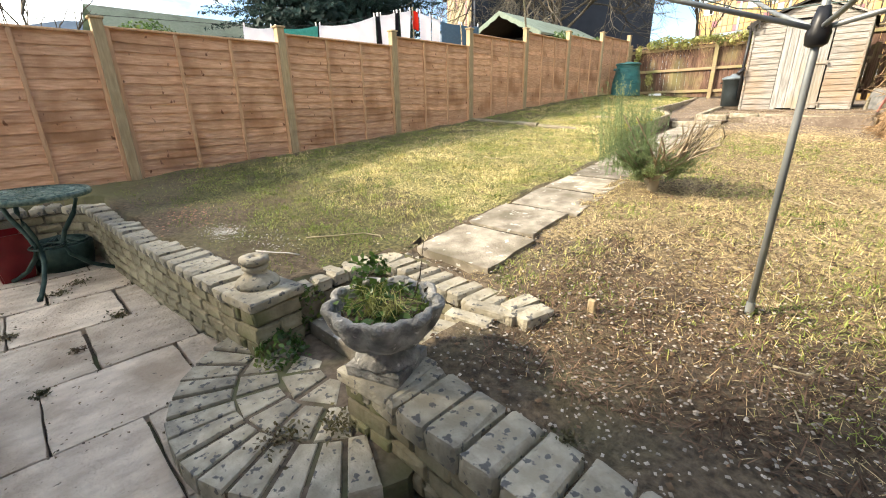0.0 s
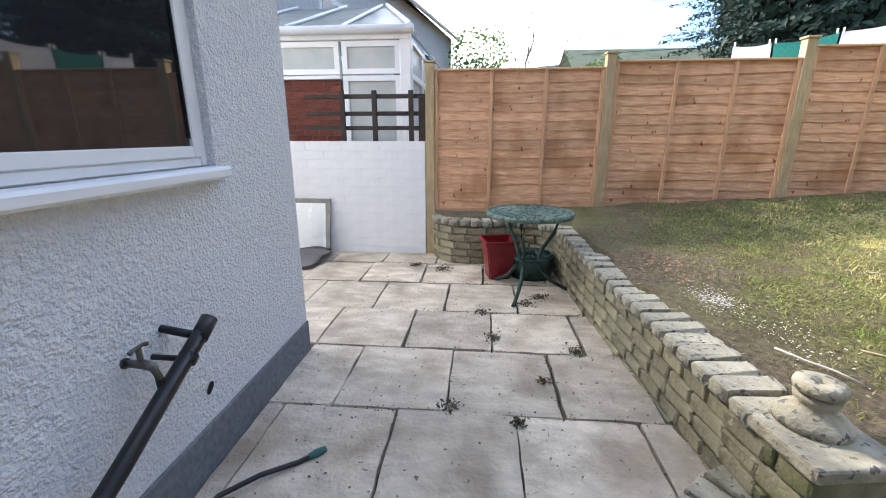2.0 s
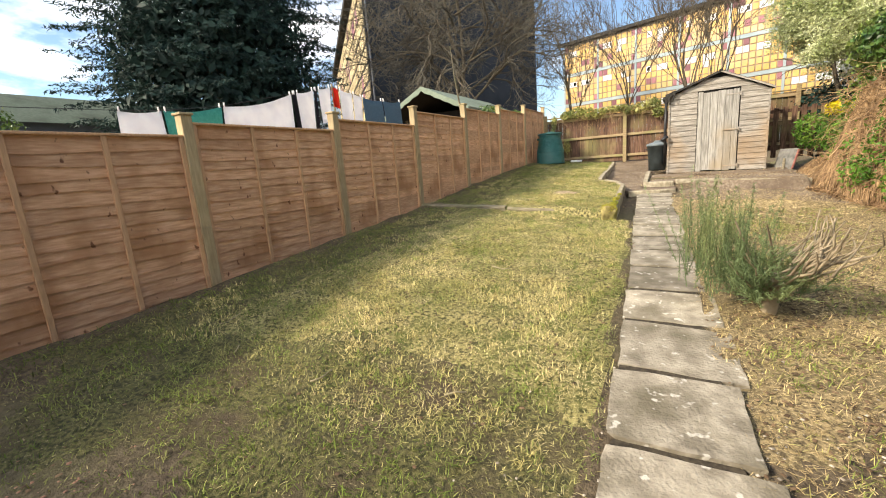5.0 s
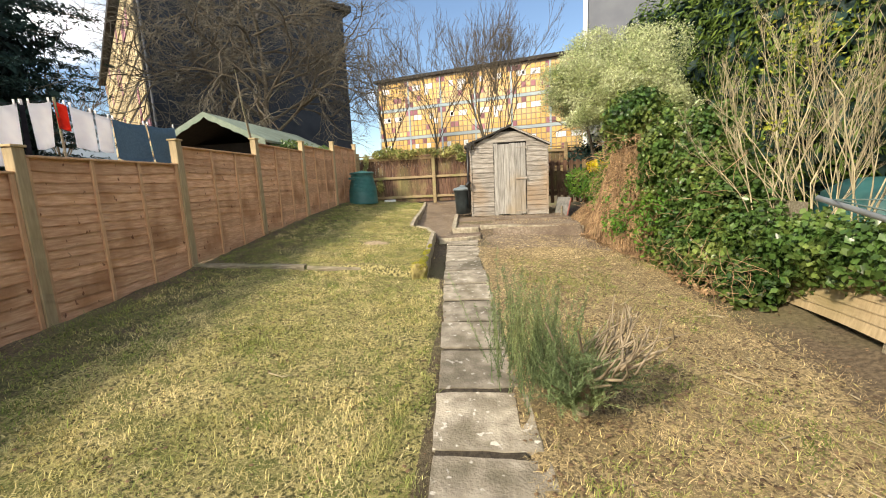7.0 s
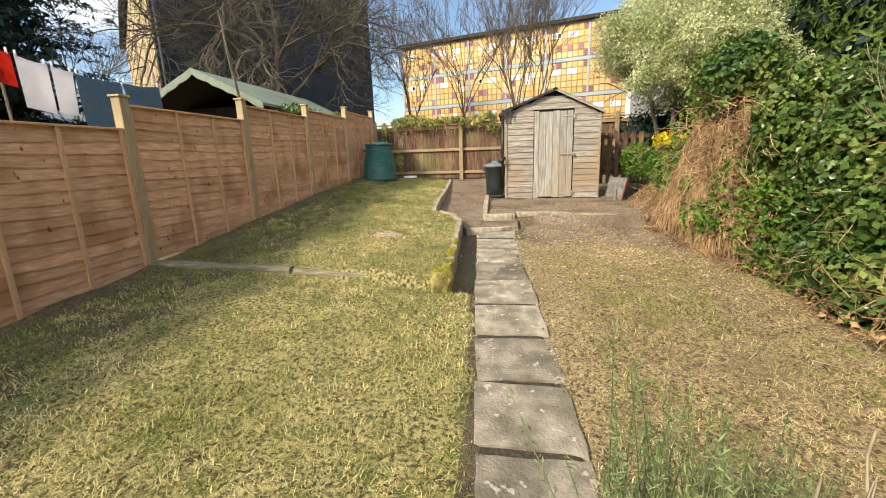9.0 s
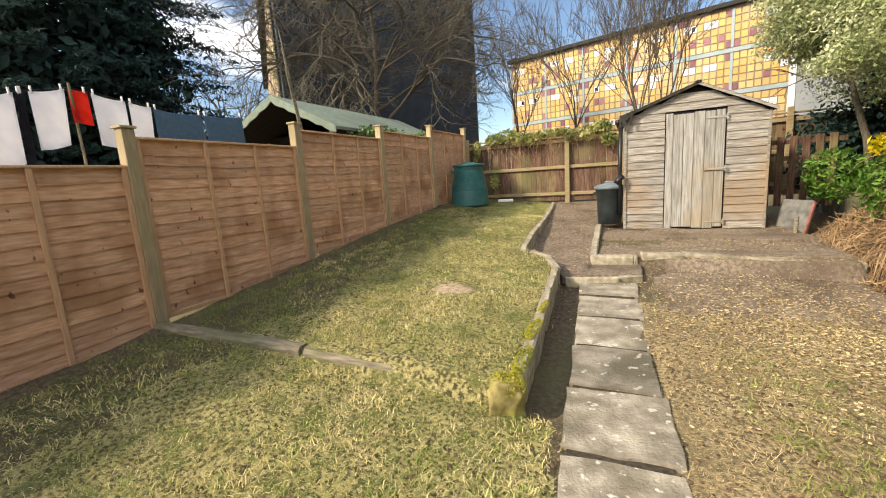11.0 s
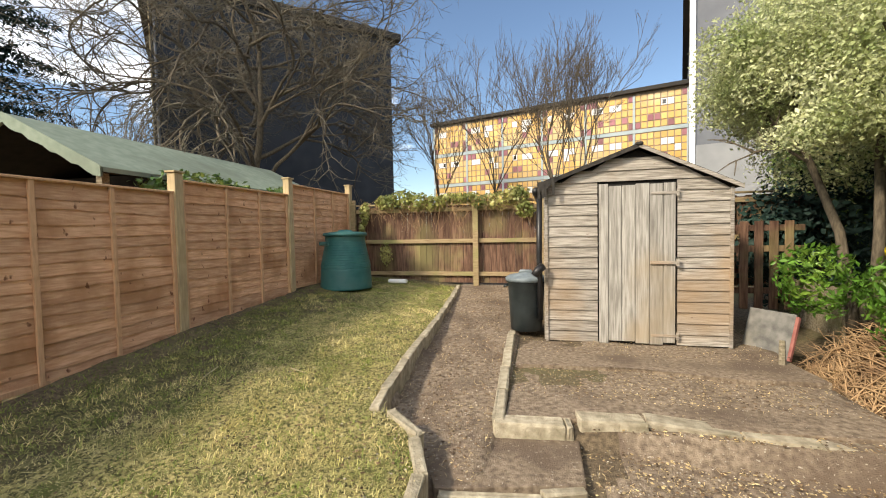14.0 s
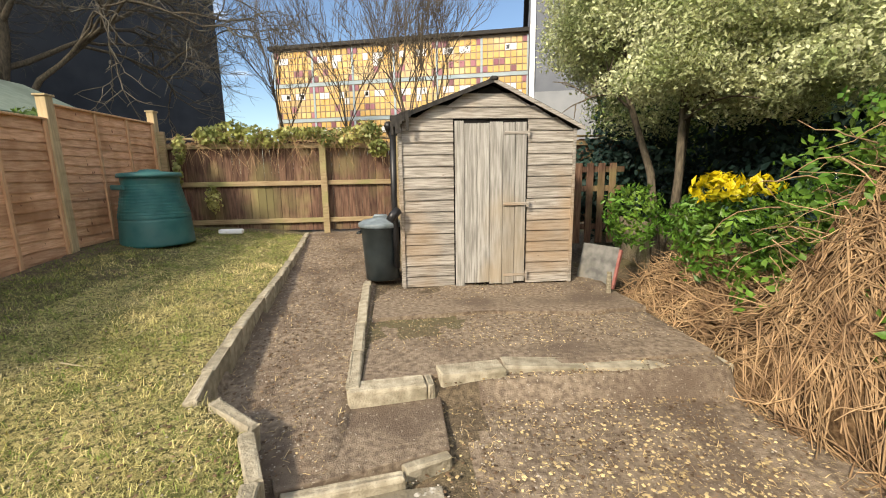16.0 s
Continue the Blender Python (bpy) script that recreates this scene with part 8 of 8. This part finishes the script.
tufts_of("straw_tufts", 2500, (0.3, 3.4, 3.0, 13.5), lambda x, y, u: on_lawn(x, y, 0.9) and u < 0.3 + 0.8 * noise.noise((x * 1.0, y * 1.0, 35.0)) + 0.25 * (x > 1.8), M_CLIP, "yellowed tufts in the lawn", 23, 20, 0.042, 0.034)
ground_cover("mulch_twigs", 16000, (4.6, 6.7, 1.95, 4.2), 0.07, 0.0022, 4, M_DARKTWIG, "dark twiggy mulch on bare soil", lambda x, y, u: on_straw(x, y, 0.0) and u < 1.2 - 0.6 * max(0, y - 2.4), 24)
ground_cover("long_straw", 4500, (4.2, 6.5, 2.4, 10.6), 0.11, 0.0012, 3, M_STRAW, "long dry stalks strewn on soil", on_straw, 25)


# ---------- small litter ----------
def scatter(name, n, cx, cy, sx, sy, size, material, label, seed, category="litter", tall=0.5, paved=False):
    r = np.random.default_rng(seed)
    P, F = [], []
    k = 0
    for _ in range(n):
        x, y = r.normal(cx, sx), r.normal(cy, sy)
        if on_patio(x, y) != paved:
            continue
        z = 0.002 if paved else ground_z(x, y) + 0.012
        s = size * r.uniform(0.4, 1.5)
        a = r.uniform(0, 6.28)
        c, q = math.cos(a), math.sin(a)
        h = s * tall
        for dx, dy, dz in ((-1, -0.6, 0), (1, -0.7, 0), (0.9, 0.6, 0), (-0.8, 0.7, 0), (-0.6, -0.4, 1), (0.6, -0.4, 1), (0.6, 0.4, 0.8), (-0.5, 0.4, 0.9)):
            P.append((x + s * (dx * c - dy * q), y + s * (dx * q + dy * c), z + h * dz))
        for f in ((4, 5, 6, 7), (0, 1, 5, 4), (1, 2, 6, 5), (2, 3, 7, 6), (3, 0, 4, 7)):
            F.append([k + i for i in f])
        k += 8
    return tagged(raw_mesh(name, P, F, material), label, category, kind="stuff")


M_CHIP = mat("white_plaster", (0.6, 0.57, 0.51), (0.72, 0.69, 0.64), 0.9, 20, 0.3)
M_STONE = mat("pale_pebble", (0.26, 0.22, 0.17), (0.46, 0.41, 0.34), 0.9, 9, 0.3, rand=0.45, island=True)
M_DEADLEAF = mat("dead_leaf", (0.09, 0.055, 0.03), (0.2, 0.13, 0.075), 0.9, 6, 0.2, rand=0.5, island=True)
scatter("plaster_debris", 420, 2.44, 1.97, 0.085, 0.06, 0.0035, M_CHIP, "white crumbled plaster on the soil", 1)
scatter("plaster_debris", 130, 2.85, 2.14, 0.16, 0.09, 0.0035, M_CHIP, "white plaster crumbs on the soil", 2)
scatter("brick_crumbs", 130, 1.88, 1.92, 0.17, 0.12, 0.007, mat("red_brick_crumb", (0.33, 0.17, 0.11), (0.44, 0.25, 0.17), 0.9, 9, 0.2), "red brick crumbs on the soil", 3)
scatter("soil_pebbles", 2600, 5.3, 2.7, 0.8, 0.6, 0.006, M_STONE, "pale chips and pebbles in dark soil", 4)
scatter("earth_pebbles", 3000, 4.2, 11.2, 1.2, 1.1, 0.005, M_STONE, "small stones on trodden earth", 5)
scatter("leaf_crumbs", 5000, 4.3, 11.4, 1.3, 1.5, 0.008, M_DEADLEAF, "dead leaf crumbs on trodden earth", 6, tall=0.25)
scatter("patio_crumbs", 420, 2.2, 0.3, 1.1, 0.9, 0.004, M_DEADLEAF, "dark soil crumbs on the patio flags", 17, tall=0.4, paved=True)
scatter("dry_chaff", 3500, 5.0, 9.5, 0.65, 0.8, 0.009, M_STRAW, "pale chaff trodden into bare earth", 15, tall=0.2)
scatter("dry_chaff", 1800, 4.6, 11.6, 0.7, 0.8, 0.006, M_STRAW, "pale chaff on earth before the shed", 16, tall=0.2)
scatter("leaf_crumbs", 1600, 1.8, 6.5, 1.0, 3.2, 0.009, M_DEADLEAF, "dead leaf crumbs on the lawn", 7, tall=0.3)
scatter("leaf_crumbs", 6000, 5.2, 6.0, 0.8, 2.4, 0.01, M_DEADLEAF, "dead leaf crumbs in the straw", 8, tall=0.3)
scatter("leaf_crumbs", 1500, 2.75, 13.5, 0.25, 1.6, 0.009, M_DEADLEAF, "dead leaf crumbs beside the kerb", 9, tall=0.3)


def stick(pts, rad, label, material=None):
    lo = Vector(pts[0])
    e = base("dry_stick", tuple(lo), label, "stick", "loose sticks on the ground")
    part("stick_body", tube([tuple(Vector(p) - lo) for p in pts], [rad * (1 - 0.4 * k / len(pts)) for k in range(len(pts))], 6), material or M_PALETWIG, e, smooth=True)


def laid(pts, up=0.014):
    return [(x, y, ground_z(x, y) + up) for x, y in pts]


stick(laid([(2.95, 2.35), (3.08, 2.52), (3.2, 2.68), (3.32, 2.74), (3.4, 2.7)], 0.016), 0.005, "pale curved stick on the grass")
stick(laid([(2.95, 1.98), (3.05, 2.05), (3.12, 2.12), (3.2, 2.16)], 0.014), 0.005, "white peeled stick on the soil", M_CHIP)
rs = random.Random(66)
for k in range(46):
    x, y = (rs.uniform(4.9, 6.3), rs.uniform(2.2, 8.5)) if k < 34 else (rs.uniform(0.4, 3.2), rs.uniform(3, 12))
    if on_patio(x, y) or 7.5 < y < 8.0 and x < 3.3 or (x < 4.6 and x > 3.3):
        continue
    a, l = rs.uniform(0, 6.28), rs.uniform(0.06, 0.22)
    b = rs.uniform(-0.04, 0.04)
    stick(laid([(x, y), (x + l * 0.5 * math.cos(a) + b, y + l * 0.5 * math.sin(a) - b), (x + l * math.cos(a), y + l * math.sin(a))]), rs.uniform(0.003, 0.006), "short dry stick on the ground")
tpeg = base("wooden_peg", (4.95, 2.75, ground_z(4.95, 2.75)), "short pale wooden peg in the soil", "peg")
part("peg_body", boxes((-0.02, 0.02, -0.012, 0.012, -0.03, 0.075), bevel=0.006), M_POST, tpeg)

bm = bmesh.new()
sand_mid = bm.verts.new((2.1, 9.2, ground_z(2.1, 9.2) + 0.014))
for ring, up in ((0.5, 0.012), (1.0, -0.004)):
    row = []
    for k in range(22):
        a = 2 * math.pi * k / 22
        q = ring * (1 + 0.25 * noise.noise((math.cos(a) * 2, math.sin(a) * 2, 5.0)))
        x, y = 2.1 + 0.24 * q * math.cos(a), 9.2 + 0.17 * q * math.sin(a)
        row.append(bm.verts.new((x, y, ground_z(x, y) + up + 0.01 * noise.noise((x * 20, y * 20, 0.0)))))
    if ring < 1:
        inner = row
        for k in range(22):
            bm.faces.new((sand_mid, row[k], row[(k + 1) % 22]))
    else:
        for k in range(22):
            bm.faces.new((inner[k], row[k], row[(k + 1) % 22], inner[(k + 1) % 22]))
tagged(mesh_ob("bare_sandy_patch", bm, mat("dry_sandy_earth", (0.27, 0.2, 0.125), (0.44, 0.345, 0.225), 0.95, 30, 0.8), smooth=True), "dry bare sandy patch worn in the lawn", "ground", kind="stuff")
white_wall()
